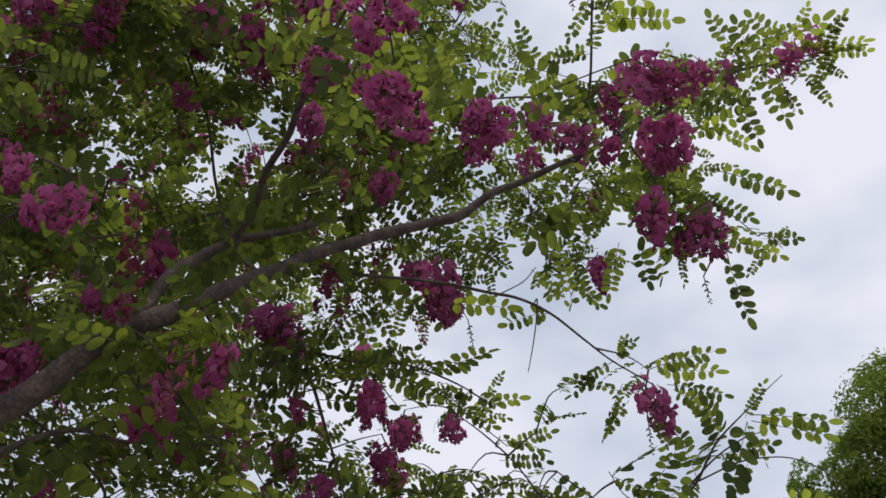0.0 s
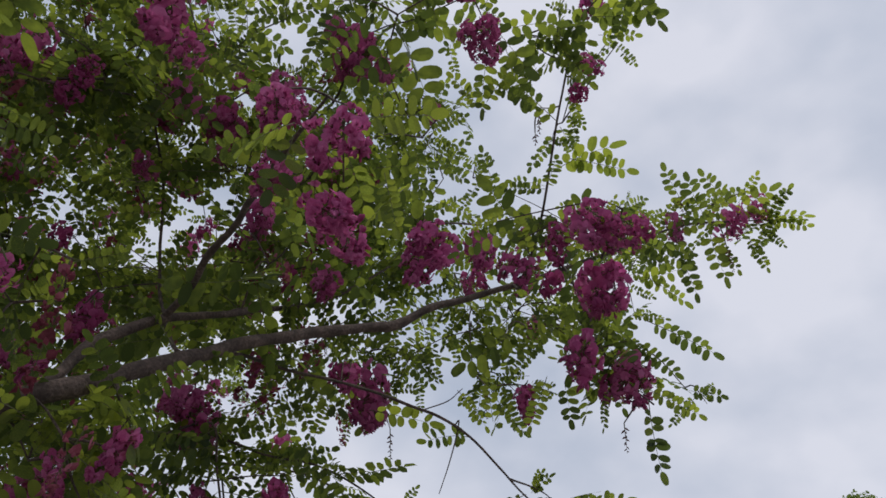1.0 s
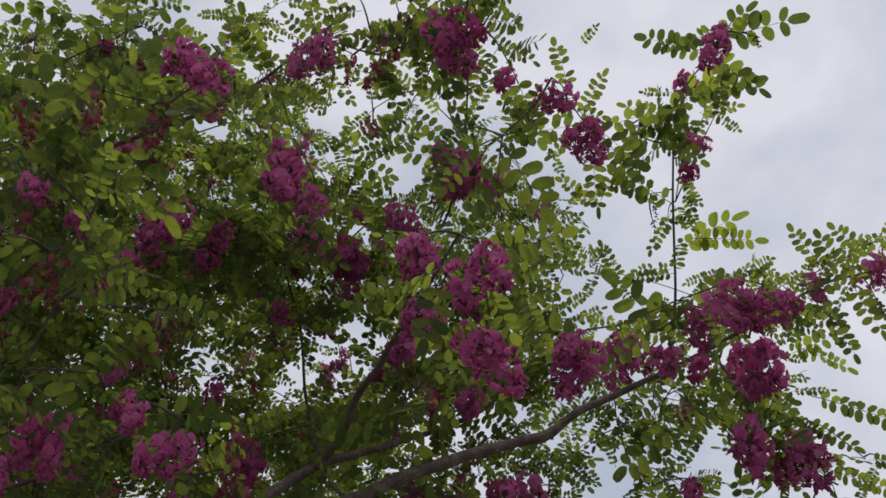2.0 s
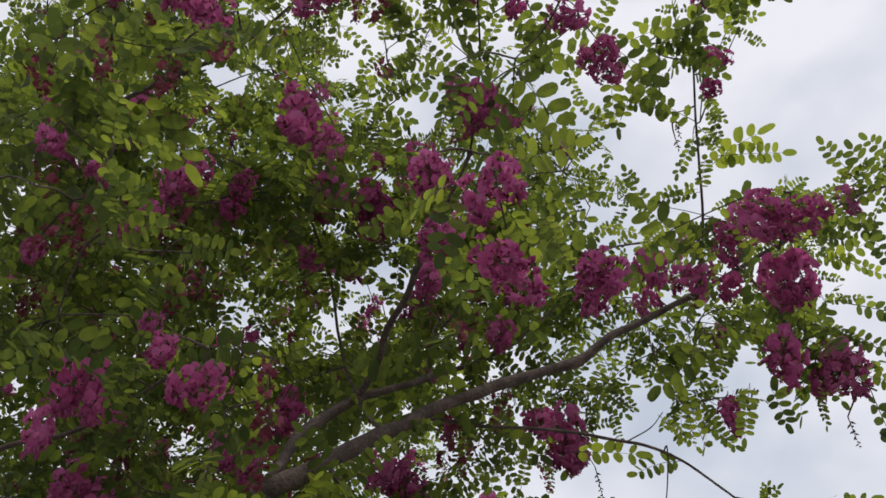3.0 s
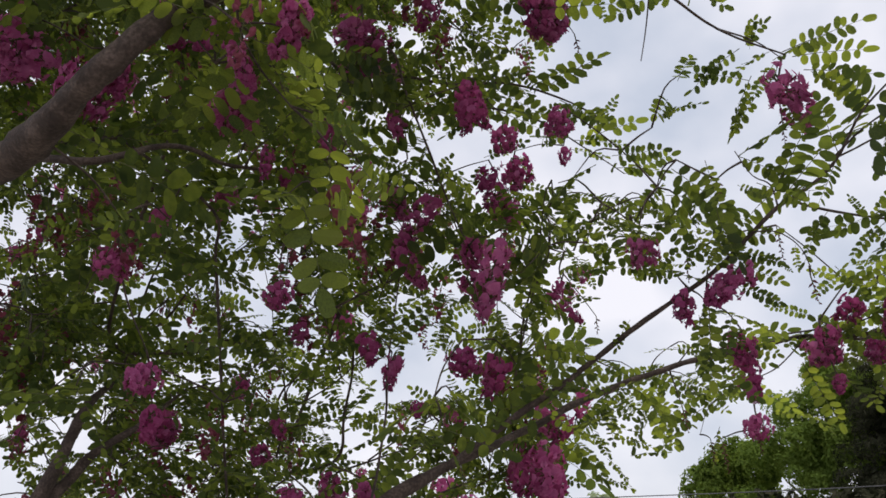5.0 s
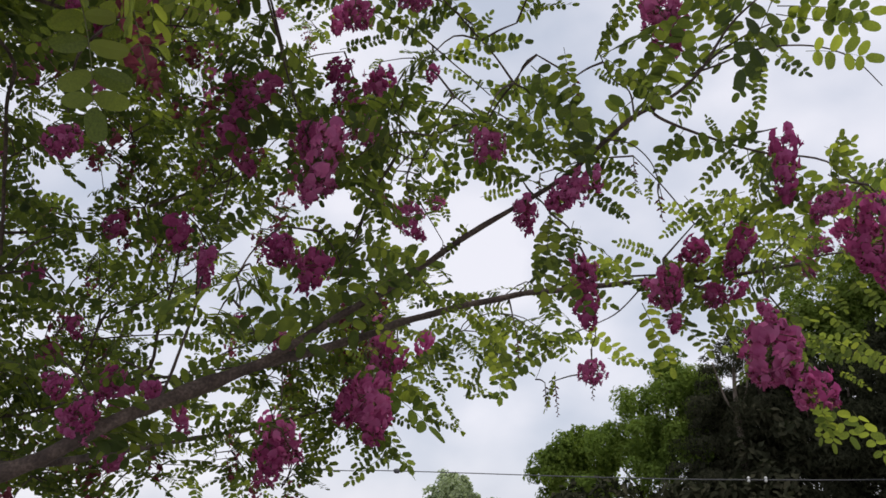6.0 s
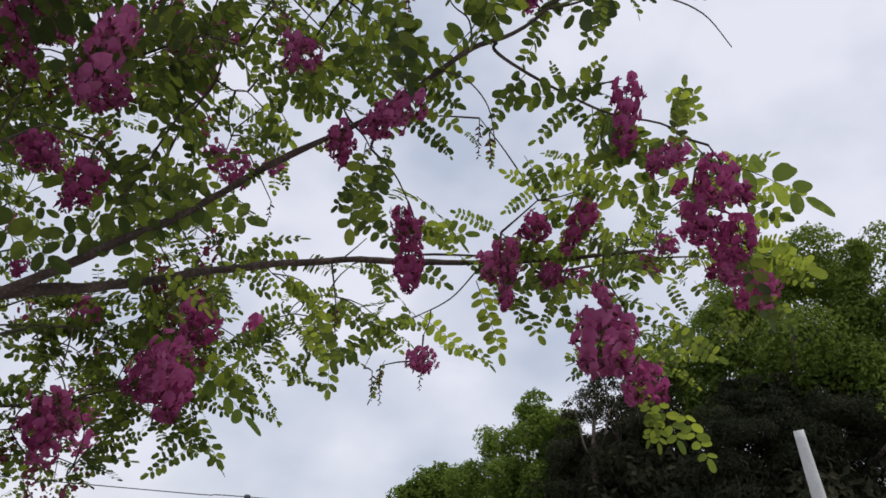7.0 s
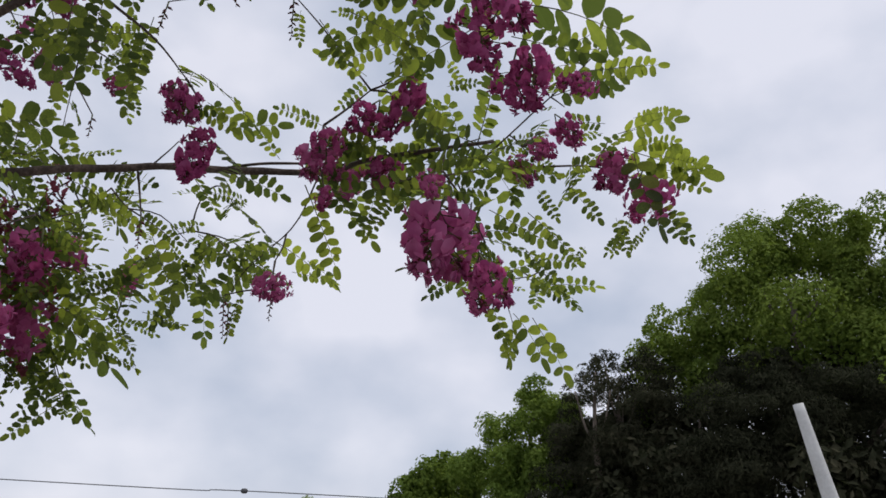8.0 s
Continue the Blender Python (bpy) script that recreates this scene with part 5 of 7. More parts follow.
leaf((1.00, 2.06, 2.11), (0.89, 2.07, 2.10))
leaf((1.00, 2.04, 2.08), (1.14, 2.01, 2.09))
leaf((1.17, 2.26, 2.13), (1.25, 2.24, 2.15))
leaf((1.22, 2.28, 2.06), (1.31, 2.27, 2.04))
leaf((0.53, 1.69, 2.04), (0.58, 1.71, 1.98))
leaf((0.65, 1.58, 1.98), (0.71, 1.58, 1.96))
leaf((0.19, 0.88, 2.54), (0.11, 0.90, 2.51))
leaf((0.19, 0.86, 2.56), (0.13, 0.88, 2.54))
leaf((0.08, 0.88, 2.59), (0.16, 0.90, 2.59))
leaf((0.25, 1.57, 2.15), (0.27, 1.61, 2.05))
leaf((0.26, 1.60, 2.07), (0.28, 1.64, 1.96))
leaf((0.21, 1.59, 2.11), (0.24, 1.61, 2.03))
leaf((0.22, 1.62, 2.03), (0.26, 1.64, 1.97))
leaf((0.58, 1.75, 1.93), (0.69, 1.76, 1.89))

# tufts of the crown
clump(0.12, 1.73, 2.27, 0.09, 1)
clump(0.18, 1.73, 2.18, 0.09, 1)
clump(0.07, 1.76, 2.17, 0.09, 1)
clump(0.22, 1.70, 2.22, 0.09, 1)
clump(0.19, 1.76, 2.33, 0.09, 1)
clump(0.03, 1.79, 2.10, 0.09, 1)
clump(0.13, 1.82, 2.14, 0.09, 1)
clump(-0.03, 1.85, 2.28, 0.09, 1)
clump(-0.57, 2.87, 1.84, 0.12, 2)
clump(-0.45, 2.90, 1.89, 0.12, 2)
clump(-0.32, 2.92, 1.94, 0.12, 2)
clump(-0.19, 2.90, 1.93, 0.12, 2)
clump(0.10, 2.97, 2.01, 0.12, 2)
clump(-0.44, 3.06, 1.64, 0.12, 1)
clump(-0.36, 2.96, 1.74, 0.12, 2)
clump(-0.58, 3.13, 1.55, 0.12, 1)
clump(-0.49, 3.16, 1.52, 0.12, 2)
clump(-0.18, 2.99, 1.78, 0.12, 2)
clump(0.19, 2.85, 2.04, 0.12, 2)
clump(-0.11, 2.92, 2.10, 0.12, 1)
clump(-0.23, 3.00, 2.04, 0.12, 2)
clump(-0.26, 2.89, 2.09, 0.12, 2)
clump(-0.14, 2.88, 2.17, 0.12, 2)
clump(-0.34, 3.04, 1.87, 0.12, 2)
clump(-0.57, 3.10, 1.82, 0.12, 2)
clump(-0.65, 3.10, 1.63, 0.12, 2)
clump(-0.44, 2.15, 2.31, 0.10, 1)
clump(-0.18, 2.19, 2.39, 0.10, 1)
clump(-0.04, 2.12, 2.36, 0.10, 1)
clump(0.04, 2.08, 2.26, 0.10, 1)
clump(-1.41, 2.67, 1.77, 0.10, 1)
clump(-1.26, 2.76, 1.77, 0.10, 1)
clump(-1.20, 2.80, 1.67, 0.10, 2)
clump(-1.05, 2.65, 1.63, 0.10, 1)
clump(-0.99, 2.69, 1.53, 0.10, 2)
clump(-1.03, 2.60, 1.52, 0.10, 2)
clump(-1.45, 2.62, 1.90, 0.10, 1)
clump(-1.39, 2.88, 1.98, 0.10, 1)
clump(-1.44, 2.77, 2.07, 0.10, 2)
clump(-1.34, 2.97, 2.03, 0.10, 2)
clump(-1.29, 3.06, 2.08, 0.10, 2)
clump(-1.10, 3.04, 1.91, 0.10, 1)
clump(-1.31, 3.12, 2.14, 0.10, 1)
clump(-1.24, 3.11, 2.24, 0.10, 2)
clump(-1.44, 2.40, 1.85, 0.10, 1)
clump(-1.23, 2.56, 1.60, 0.10, 1)
clump(-0.21, 2.89, 2.01, 0.09, 1)
clump(0.03, 2.83, 2.08, 0.09, 1)
clump(-0.23, 3.02, 1.93, 0.09, 1)
clump(0.13, 2.88, 2.03, 0.09, 1)
clump(0.13, 1.91, 2.97, 0.08, 2)
clump(0.26, 1.87, 3.02, 0.08, 2)
clump(0.39, 1.91, 3.10, 0.08, 2)
clump(0.27, 1.85, 2.87, 0.08, 2)
clump(0.18, 1.95, 3.25, 0.08, 2)
clump(0.21, 1.90, 3.25, 0.08, 2)
clump(0.27, 1.94, 3.15, 0.08, 2)
clump(0.39, 1.97, 3.19, 0.08, 2)
clump(0.47, 1.89, 3.10, 0.08, 2)
clump(-0.15, 2.15, 3.15, 0.08, 2)
clump(-0.04, 2.10, 3.05, 0.08, 2)
clump(-0.27, 2.24, 3.00, 0.08, 2)
clump(-0.13, 2.29, 2.93, 0.08, 1)
clump(0.06, 2.01, 3.01, 0.08, 2)
clump(-1.48, 2.47, 1.98, 0.11, 1)
clump(-1.45, 2.42, 1.98, 0.11, 2)
clump(-1.24, 2.78, 1.60, 0.11, 1)
clump(-1.22, 3.00, 1.79, 0.11, 1)
clump(-1.13, 3.11, 1.89, 0.11, 2)
clump(-1.47, 2.86, 1.84, 0.11, 1)
clump(-1.43, 2.53, 1.79, 0.11, 1)
clump(-1.31, 2.94, 1.91, 0.11, 1)
clump(-1.38, 3.02, 1.93, 0.11, 2)
clump(-1.44, 2.83, 2.09, 0.11, 1)
clump(-1.54, 2.91, 2.21, 0.11, 2)
clump(-1.46, 2.57, 2.11, 0.11, 1)
clump(-1.54, 2.66, 2.22, 0.11, 2)
clump(-0.25, 2.95, 2.11, 0.09, 1)
clump(-0.20, 3.04, 2.16, 0.09, 2)
clump(-0.04, 2.89, 2.16, 0.09, 1)
clump(-1.15, 1.51, 3.48, 0.13, 2)
clump(-1.03, 1.59, 3.62, 0.13, 2)
clump(-0.90, 1.73, 3.57, 0.13, 2)
clump(-1.10, 1.63, 3.40, 0.13, 2)
clump(-1.15, 1.64, 3.19, 0.13, 2)
clump(-1.10, 1.85, 3.17, 0.13, 2)
clump(-0.78, 2.31, 2.37, 0.11, 2)
clump(-0.65, 2.39, 2.35, 0.11, 1)
clump(-0.80, 2.47, 2.29, 0.11, 2)
clump(-0.44, 2.21, 2.57, 0.11, 1)
clump(-1.23, 1.16, 3.26, 0.12, 2)
clump(-1.34, 1.25, 3.22, 0.12, 2)
clump(-1.20, 1.47, 3.18, 0.12, 2)
clump(-1.30, 1.41, 2.98, 0.12, 2)
clump(-1.10, 1.64, 3.24, 0.12, 1)
clump(-0.79, 1.81, 3.40, 0.12, 2)
clump(-0.12, 2.70, 2.45, 0.10, 2)
clump(-0.05, 2.68, 2.52, 0.10, 2)
clump(-0.28, 2.83, 2.33, 0.10, 1)
clump(-0.35, 1.89, 3.27, 0.11, 1)
clump(-0.24, 1.87, 3.30, 0.11, 2)
clump(-0.23, 2.01, 3.47, 0.11, 1)
clump(-0.06, 2.04, 3.45, 0.11, 1)
clump(0.10, 1.91, 3.45, 0.11, 1)
clump(0.08, 1.93, 3.33, 0.11, 2)
clump(-0.28, 2.06, 3.24, 0.11, 1)
clump(0.05, 2.20, 3.42, 0.11, 1)
clump(0.19, 2.00, 3.35, 0.11, 1)
clump(0.16, 1.96, 3.37, 0.11, 2)
clump(-0.31, 2.07, 3.04, 0.11, 1)
clump(0.00, 2.31, 3.26, 0.11, 1)
clump(-0.27, 2.22, 2.99, 0.11, 1)
clump(-0.02, 1.94, 3.57, 0.11, 1)
clump(0.15, 1.81, 3.56, 0.11, 1)
clump(-0.31, 3.18, 1.81, 0.05, 2)
clump(-2.14, 2.10, 3.99, 0.15, 2)
clump(-2.15, 2.14, 3.95, 0.12, 2)
clump(-0.15, 1.80, 2.91, 0.08, 2)
clump(-1.07, 1.48, 3.87, 0.15, 2)
clump(-1.01, 3.08, 3.08, 0.15, 2)
clump(-1.25, 2.34, 3.88, 0.15, 2)
clump(-1.06, 1.52, 2.89, 0.15, 2)
clump(-2.06, 2.59, 3.50, 0.15, 2)
clump(-1.79, 2.14, 4.67, 0.15, 1)
clump(-1.28, 1.70, 2.79, 0.15, 2)
clump(-1.48, 2.48, 2.64, 0.15, 2)
clump(-1.08, 1.10, 3.16, 0.15, 2)
clump(-0.98, 2.30, 3.84, 0.15, 2)
clump(-1.13, 2.02, 2.45, 0.15, 2)
clump(-0.07, 3.00, 4.29, 0.08, 2)
clump(-0.97, 1.29, 3.72, 0.15, 2)
clump(-0.92, 2.93, 3.07, 0.15, 2)
clump(-2.23, 2.49, 3.40, 0.15, 2)
clump(0.85, 2.40, 1.90, 0.05, 2)
clump(-1.69, 2.31, 2.30, 0.15, 2)
clump(-1.72, 2.27, 2.27, 0.12, 2)
clump(-1.65, 2.25, 2.19, 0.12, 2)
clump(-0.26, 1.47, 3.70, 0.08, 2)
clump(-1.15, 1.14, 3.37, 0.15, 2)
clump(-0.39, 3.22, 2.45, 0.05, 1)
clump(-1.40, 2.01, 4.06, 0.15, 2)
clump(-1.21, 2.09, 3.18, 0.15, 2)
clump(-1.02, 2.02, 5.20, 0.15, 2)
clump(-1.00, 2.08, 5.15, 0.12, 2)
clump(-1.77, 2.63, 2.23, 0.15, 2)
clump(-1.84, 1.44, 3.73, 0.15, 2)
clump(-1.42, 1.04, 3.87, 0.15, 2)
clump(-1.58, 2.00, 3.56, 0.15, 2)
clump(-0.70, 2.63, 2.64, 0.08, 1)
clump(-0.40, 1.54, 3.16, 0.15, 2)
clump(-0.68, 2.07, 3.33, 0.15, 2)
clump(-0.59, 2.18, 3.43, 0.12, 2)
clump(-1.21, 1.45, 3.50, 0.15, 2)
clump(-1.14, 1.47, 2.83, 0.15, 2)
clump(-0.89, 2.44, 3.17, 0.15, 2)
clump(-0.64, 3.82, 3.74, 0.08, 2)
clump(-1.35, 1.35, 2.89, 0.15, 2)
clump(0.60, 2.20, 3.47, 0.08, 2)
clump(-1.17, 1.26, 4.02, 0.15, 2)
clump(-2.08, 3.41, 1.57, 0.15, 2)
clump(-1.14, 2.93, 2.18, 0.08, 2)
clump(-1.12, 3.11, 3.06, 0.08, 2)
clump(-1.99, 2.99, 3.30, 0.15, 2)
clump(-1.08, 1.88, 4.42, 0.15, 2)
clump(-1.61, 3.12, 2.74, 0.08, 2)
clump(-1.89, 2.04, 2.68, 0.15, 2)
clump(-1.97, 2.65, 3.09, 0.12, 2)
clump(-1.91, 2.61, 3.06, 0.12, 2)
clump(-1.84, 2.59, 2.98, 0.12, 2)
clump(-1.55, 2.78, 3.46, 0.15, 2)
clump(-1.49, 2.87, 3.35, 0.12, 2)
clump(-2.32, 2.86, 2.71, 0.15, 2)
clump(-1.95, 2.64, 2.49, 0.15, 2)
clump(-2.04, 2.65, 2.42, 0.12, 2)
clump(-2.14, 2.67, 2.31, 0.12, 2)
clump(-1.67, 1.78, 3.22, 0.15, 2)
clump(-0.02, 0.89, 3.09, 0.08, 2)
clump(-2.33, 2.37, 3.22, 0.15, 2)
clump(-1.22, 1.70, 3.31, 0.15, 2)
clump(-1.20, 2.72, 1.59, 0.08, 2)
clump(-1.22, 2.75, 1.51, 0.08, 2)
clump(-1.41, 1.62, 3.84, 0.15, 2)
clump(-1.11, 1.79, 3.06, 0.15, 2)
clump(-1.06, 1.75, 3.15, 0.12, 2)
clump(-1.27, 3.57, 3.11, 0.08, 1)
clump(-0.74, 2.50, 2.60, 0.08, 2)
clump(-0.38, 2.98, 3.95, 0.15, 2)
clump(-2.50, 2.30, 4.16, 0.15, 2)
clump(-2.02, 2.41, 2.96, 0.15, 2)
clump(-2.12, 2.43, 2.85, 0.12, 2)
clump(-1.88, 2.52, 3.40, 0.15, 2)
clump(-1.90, 2.55, 3.32, 0.12, 2)
clump(-1.57, 1.32, 4.34, 0.15, 2)
clump(0.97, 2.51, 4.16, 0.08, 2)
clump(1.08, 2.61, 4.13, 0.08, 2)
clump(0.92, 2.58, 4.11, 0.08, 2)
clump(0.92, 2.61, 4.13, 0.08, 2)
clump(-0.32, 2.83, 4.18, 0.15, 2)
clump(-1.25, 3.08, 3.15, 0.08, 2)
clump(-1.88, 2.89, 2.47, 0.15, 2)
clump(-1.90, 2.87, 2.45, 0.12, 2)
clump(-2.23, 3.35, 3.10, 0.15, 2)
clump(-1.46, 2.28, 3.63, 0.15, 2)
clump(-1.06, 2.32, 2.33, 0.08, 2)
clump(-1.47, 2.67, 1.96, 0.15, 2)
clump(-1.59, 2.78, 2.05, 0.12, 2)
clump(-1.61, 2.83, 1.99, 0.12, 2)
clump(-0.77, 1.27, 3.78, 0.15, 2)
clump(-0.32, 1.87, 3.46, 0.15, 2)
clump(-1.56, 1.65, 4.66, 0.15, 2)
clump(-1.98, 1.71, 4.97, 0.15, 2)
clump(-1.00, 1.98, 3.20, 0.15, 2)
clump(-1.76, 1.65, 4.05, 0.15, 2)
clump(-1.65, 1.75, 3.98, 0.12, 2)
clump(0.70, 2.20, 2.08, 0.05, 1)
clump(0.25, 1.82, 1.96, 0.05, 1)
clump(-1.76, 1.89, 4.47, 0.15, 2)
clump(-1.62, 2.60, 2.76, 0.15, 2)
clump(-0.91, 2.64, 3.56, 0.15, 2)
clump(-0.98, 0.81, 3.45, 0.15, 2)
clump(-1.95, 2.98, 3.80, 0.15, 2)
clump(-0.89, 2.08, 3.37, 0.15, 2)
clump(-1.17, 3.12, 3.31, 0.15, 2)
clump(-1.93, 2.47, 2.28, 0.15, 2)
clump(-1.82, 2.48, 2.29, 0.12, 2)
clump(-1.97, 2.40, 2.18, 0.12, 2)
clump(-0.60, 2.63, 3.58, 0.15, 2)
clump(-0.61, 2.63, 3.61, 0.12, 2)
clump(-0.65, 2.70, 3.47, 0.12, 2)
clump(-1.38, 2.58, 1.51, 0.15, 2)
clump(-2.38, 2.39, 4.08, 0.15, 2)
clump(-0.26, 2.76, 4.84, 0.15, 2)
clump(-2.14, 3.22, 2.76, 0.15, 2)
clump(-1.54, 1.44, 4.43, 0.15, 2)
clump(-1.22, 1.72, 5.23, 0.15, 2)
clump(-0.83, 1.60, 4.24, 0.15, 2)
clump(-1.93, 2.42, 3.81, 0.15, 2)
clump(-0.83, 1.07, 3.72, 0.15, 2)
clump(-1.45, 2.22, 2.27, 0.15, 2)
clump(-0.73, 2.73, 2.49, 0.08, 2)
clump(-0.58, 2.02, 2.50, 0.08, 2)
clump(-0.90, 3.48, 3.80, 0.15, 2)
clump(0.88, 2.28, 3.74, 0.08, 2)
clump(0.91, 2.31, 3.63, 0.08, 2)
clump(-0.32, 3.30, 1.87, 0.08, 2)
clump(-1.31, 1.26, 3.65, 0.15, 2)
clump(-1.58, 1.86, 2.58, 0.15, 2)
clump(-1.68, 2.38, 2.60, 0.15, 2)
clump(-0.19, 0.82, 3.51, 0.08, 2)
clump(1.10, 2.91, 2.00, 0.05, 2)
clump(-2.20, 2.29, 3.00, 0.15, 2)
clump(0.53, 1.76, 3.27, 0.08, 2)
clump(-0.80, 1.66, 3.77, 0.15, 2)
clump(-0.92, 1.62, 3.89, 0.15, 2)
clump(-0.92, 2.56, 3.43, 0.15, 2)
clump(-1.11, 2.39, 1.51, 0.15, 2)
clump(-2.21, 1.71, 4.61, 0.15, 2)
clump(-0.05, 0.79, 3.36, 0.08, 2)
clump(-0.24, 1.14, 3.67, 0.08, 1)
clump(-2.26, 2.11, 3.91, 0.15, 2)
clump(-0.86, 3.48, 3.76, 0.15, 2)
clump(-1.32, 4.30, 2.76, 0.08, 2)
clump(-1.65, 2.40, 2.96, 0.15, 2)
clump(-1.70, 2.51, 2.97, 0.12, 2)
clump(-0.91, 3.06, 2.15, 0.08, 2)
clump(-1.07, 1.79, 2.97, 0.15, 2)
clump(-0.23, 0.76, 3.24, 0.08, 2)
clump(-0.30, 1.50, 3.28, 0.15, 2)
clump(-1.60, 1.66, 3.20, 0.15, 2)
clump(-1.52, 1.06, 4.00, 0.15, 2)
clump(-1.08, 1.36, 2.90, 0.15, 2)
clump(-0.30, 0.80, 3.37, 0.08, 2)
clump(-2.09, 1.52, 4.86, 0.15, 2)
clump(-1.93, 2.69, 3.21, 0.15, 1)
clump(-1.66, 2.70, 3.74, 0.15, 2)
clump(-1.63, 2.73, 3.63, 0.12, 2)
clump(-1.51, 1.91, 2.51, 0.15, 2)
clump(-0.24, 0.84, 3.40, 0.08, 2)
clump(-2.40, 2.77, 3.36, 0.15, 2)
clump(-2.36, 2.73, 3.41, 0.12, 2)
clump(-1.24, 1.66, 2.82, 0.15, 2)
clump(-0.03, 0.77, 3.38, 0.08, 2)
clump(-1.58, 2.72, 3.20, 0.15, 2)
clump(-1.69, 2.76, 3.31, 0.12, 2)
clump(-1.49, 2.49, 2.68, 0.15, 2)
clump(-1.88, 2.91, 1.90, 0.15, 2)
clump(-1.19, 1.67, 2.82, 0.15, 2)
clump(-1.20, 1.69, 2.78, 0.12, 2)
clump(-1.26, 1.47, 3.87, 0.15, 1)
clump(-1.79, 1.72, 3.29, 0.15, 2)
clump(-0.29, 1.60, 2.73, 0.08, 2)
clump(-0.44, 2.63, 2.53, 0.08, 1)
clump(-0.08, 3.29, 1.92, 0.05, 1)
clump(-0.37, 2.99, 1.75, 0.08, 1)
clump(-1.28, 2.05, 4.10, 0.15, 2)
clump(-1.80, 2.42, 2.77, 0.15, 2)
clump(-1.14, 0.94, 3.25, 0.15, 2)
clump(0.63, 1.48, 2.69, 0.05, 1)
clump(-2.16, 2.73, 3.87, 0.15, 2)
clump(-1.85, 1.55, 3.98, 0.15, 2)
clump(-1.92, 1.56, 4.06, 0.12, 2)
clump(-1.54, 2.39, 1.77, 0.15, 2)
clump(-0.87, 2.37, 3.49, 0.15, 2)
clump(-0.90, 2.44, 3.38, 0.12, 2)
clump(-1.76, 1.83, 3.80, 0.15, 2)
clump(-1.69, 1.93, 3.87, 0.12, 2)
clump(-2.04, 1.72, 4.47, 0.15, 2)
clump(-1.93, 1.72, 4.97, 0.15, 2)
clump(-1.63, 1.94, 2.81, 0.15, 2)
clump(-1.57, 1.89, 2.74, 0.12, 2)
clump(-0.26, 2.06, 3.52, 0.15, 2)
clump(0.87, 1.85, 2.89, 0.05, 1)
clump(-1.51, 2.33, 2.99, 0.15, 2)
clump(-1.87, 1.97, 3.37, 0.15, 2)
clump(-0.54, 1.90, 3.07, 0.15, 2)
clump(-0.62, 1.88, 3.12, 0.12, 2)
clump(-1.07, 1.89, 3.66, 0.15, 1)
clump(-1.90, 2.53, 3.31, 0.15, 2)
clump(-1.82, 2.52, 3.40, 0.12, 2)
clump(-0.09, 1.77, 3.97, 0.08, 1)
clump(-1.22, 1.26, 2.98, 0.15, 2)
clump(-1.21, 1.24, 2.97, 0.12, 2)
clump(-0.10, 1.68, 3.41, 0.15, 2)
clump(-0.19, 2.05, 3.80, 0.15, 2)
clump(-1.65, 2.72, 2.63, 0.15, 2)
clump(-2.36, 2.31, 3.42, 0.15, 2)
clump(-0.18, 1.88, 3.39, 0.15, 2)
clump(-1.20, 1.63, 5.03, 0.15, 2)
clump(-0.62, 2.65, 4.62, 0.15, 2)
clump(-1.30, 2.32, 4.54, 0.15, 2)
clump(-1.36, 2.51, 3.46, 0.15, 2)
clump(-0.74, 1.39, 3.40, 0.15, 2)
clump(-2.17, 2.43, 3.91, 0.15, 2)
clump(-2.26, 2.33, 4.02, 0.12, 2)
clump(-1.25, 2.69, 3.88, 0.15, 2)
clump(-0.22, 1.48, 3.18, 0.15, 2)
clump(-0.69, 2.76, 3.65, 0.15, 2)
clump(-0.60, 2.75, 3.58, 0.12, 2)
clump(-0.69, 2.72, 3.61, 0.12, 2)
clump(-0.68, 2.65, 3.68, 0.12, 2)
clump(-0.75, 2.84, 4.66, 0.15, 2)
clump(-1.02, 1.42, 3.32, 0.15, 2)
clump(-0.90, 0.82, 3.55, 0.15, 2)
clump(-1.35, 1.23, 3.46, 0.15, 2)
clump(-1.31, 1.25, 3.43, 0.12, 2)
clump(-0.93, 1.06, 3.61, 0.15, 2)
clump(-1.27, 3.13, 3.54, 0.15, 2)
clump(-1.31, 3.04, 3.55, 0.12, 2)
clump(-1.77, 3.35, 3.48, 0.15, 2)
clump(-1.82, 3.42, 3.51, 0.12, 2)
clump(-2.50, 2.79, 2.93, 0.15, 2)
clump(-2.01, 2.78, 2.66, 0.15, 2)
clump(-1.43, 2.02, 2.15, 0.15, 2)
clump(-1.46, 2.09, 2.04, 0.12, 2)
clump(-1.51, 1.99, 2.18, 0.12, 2)
clump(-0.75, 1.90, 2.76, 0.15, 2)
clump(-1.19, 1.93, 3.44, 0.15, 2)
clump(-1.55, 2.53, 3.20, 0.15, 2)
clump(-2.17, 2.54, 2.46, 0.15, 2)
clump(0.64, 1.40, 3.83, 0.05, 1)
clump(-1.63, 1.69, 3.96, 0.15, 2)
clump(-0.39, 1.23, 3.65, 0.08, 2)
clump(-1.92, 2.37, 3.76, 0.15, 2)
clump(-1.58, 2.40, 3.64, 0.15, 2)
clump(-1.10, 1.14, 3.33, 0.15, 2)
clump(-0.89, 2.46, 4.42, 0.15, 2)
clump(-1.25, 2.69, 1.76, 0.15, 2)
clump(-1.18, 2.63, 1.68, 0.12, 2)
clump(-1.20, 2.67, 1.81, 0.12, 2)
clump(-1.15, 2.57, 1.77, 0.12, 2)
clump(-1.03, 1.86, 4.97, 0.15, 2)
clump(-1.09, 1.87, 5.02, 0.12, 2)
clump(0.29, 2.18, 3.95, 0.05, 2)
clump(-1.05, 2.44, 2.21, 0.08, 2)
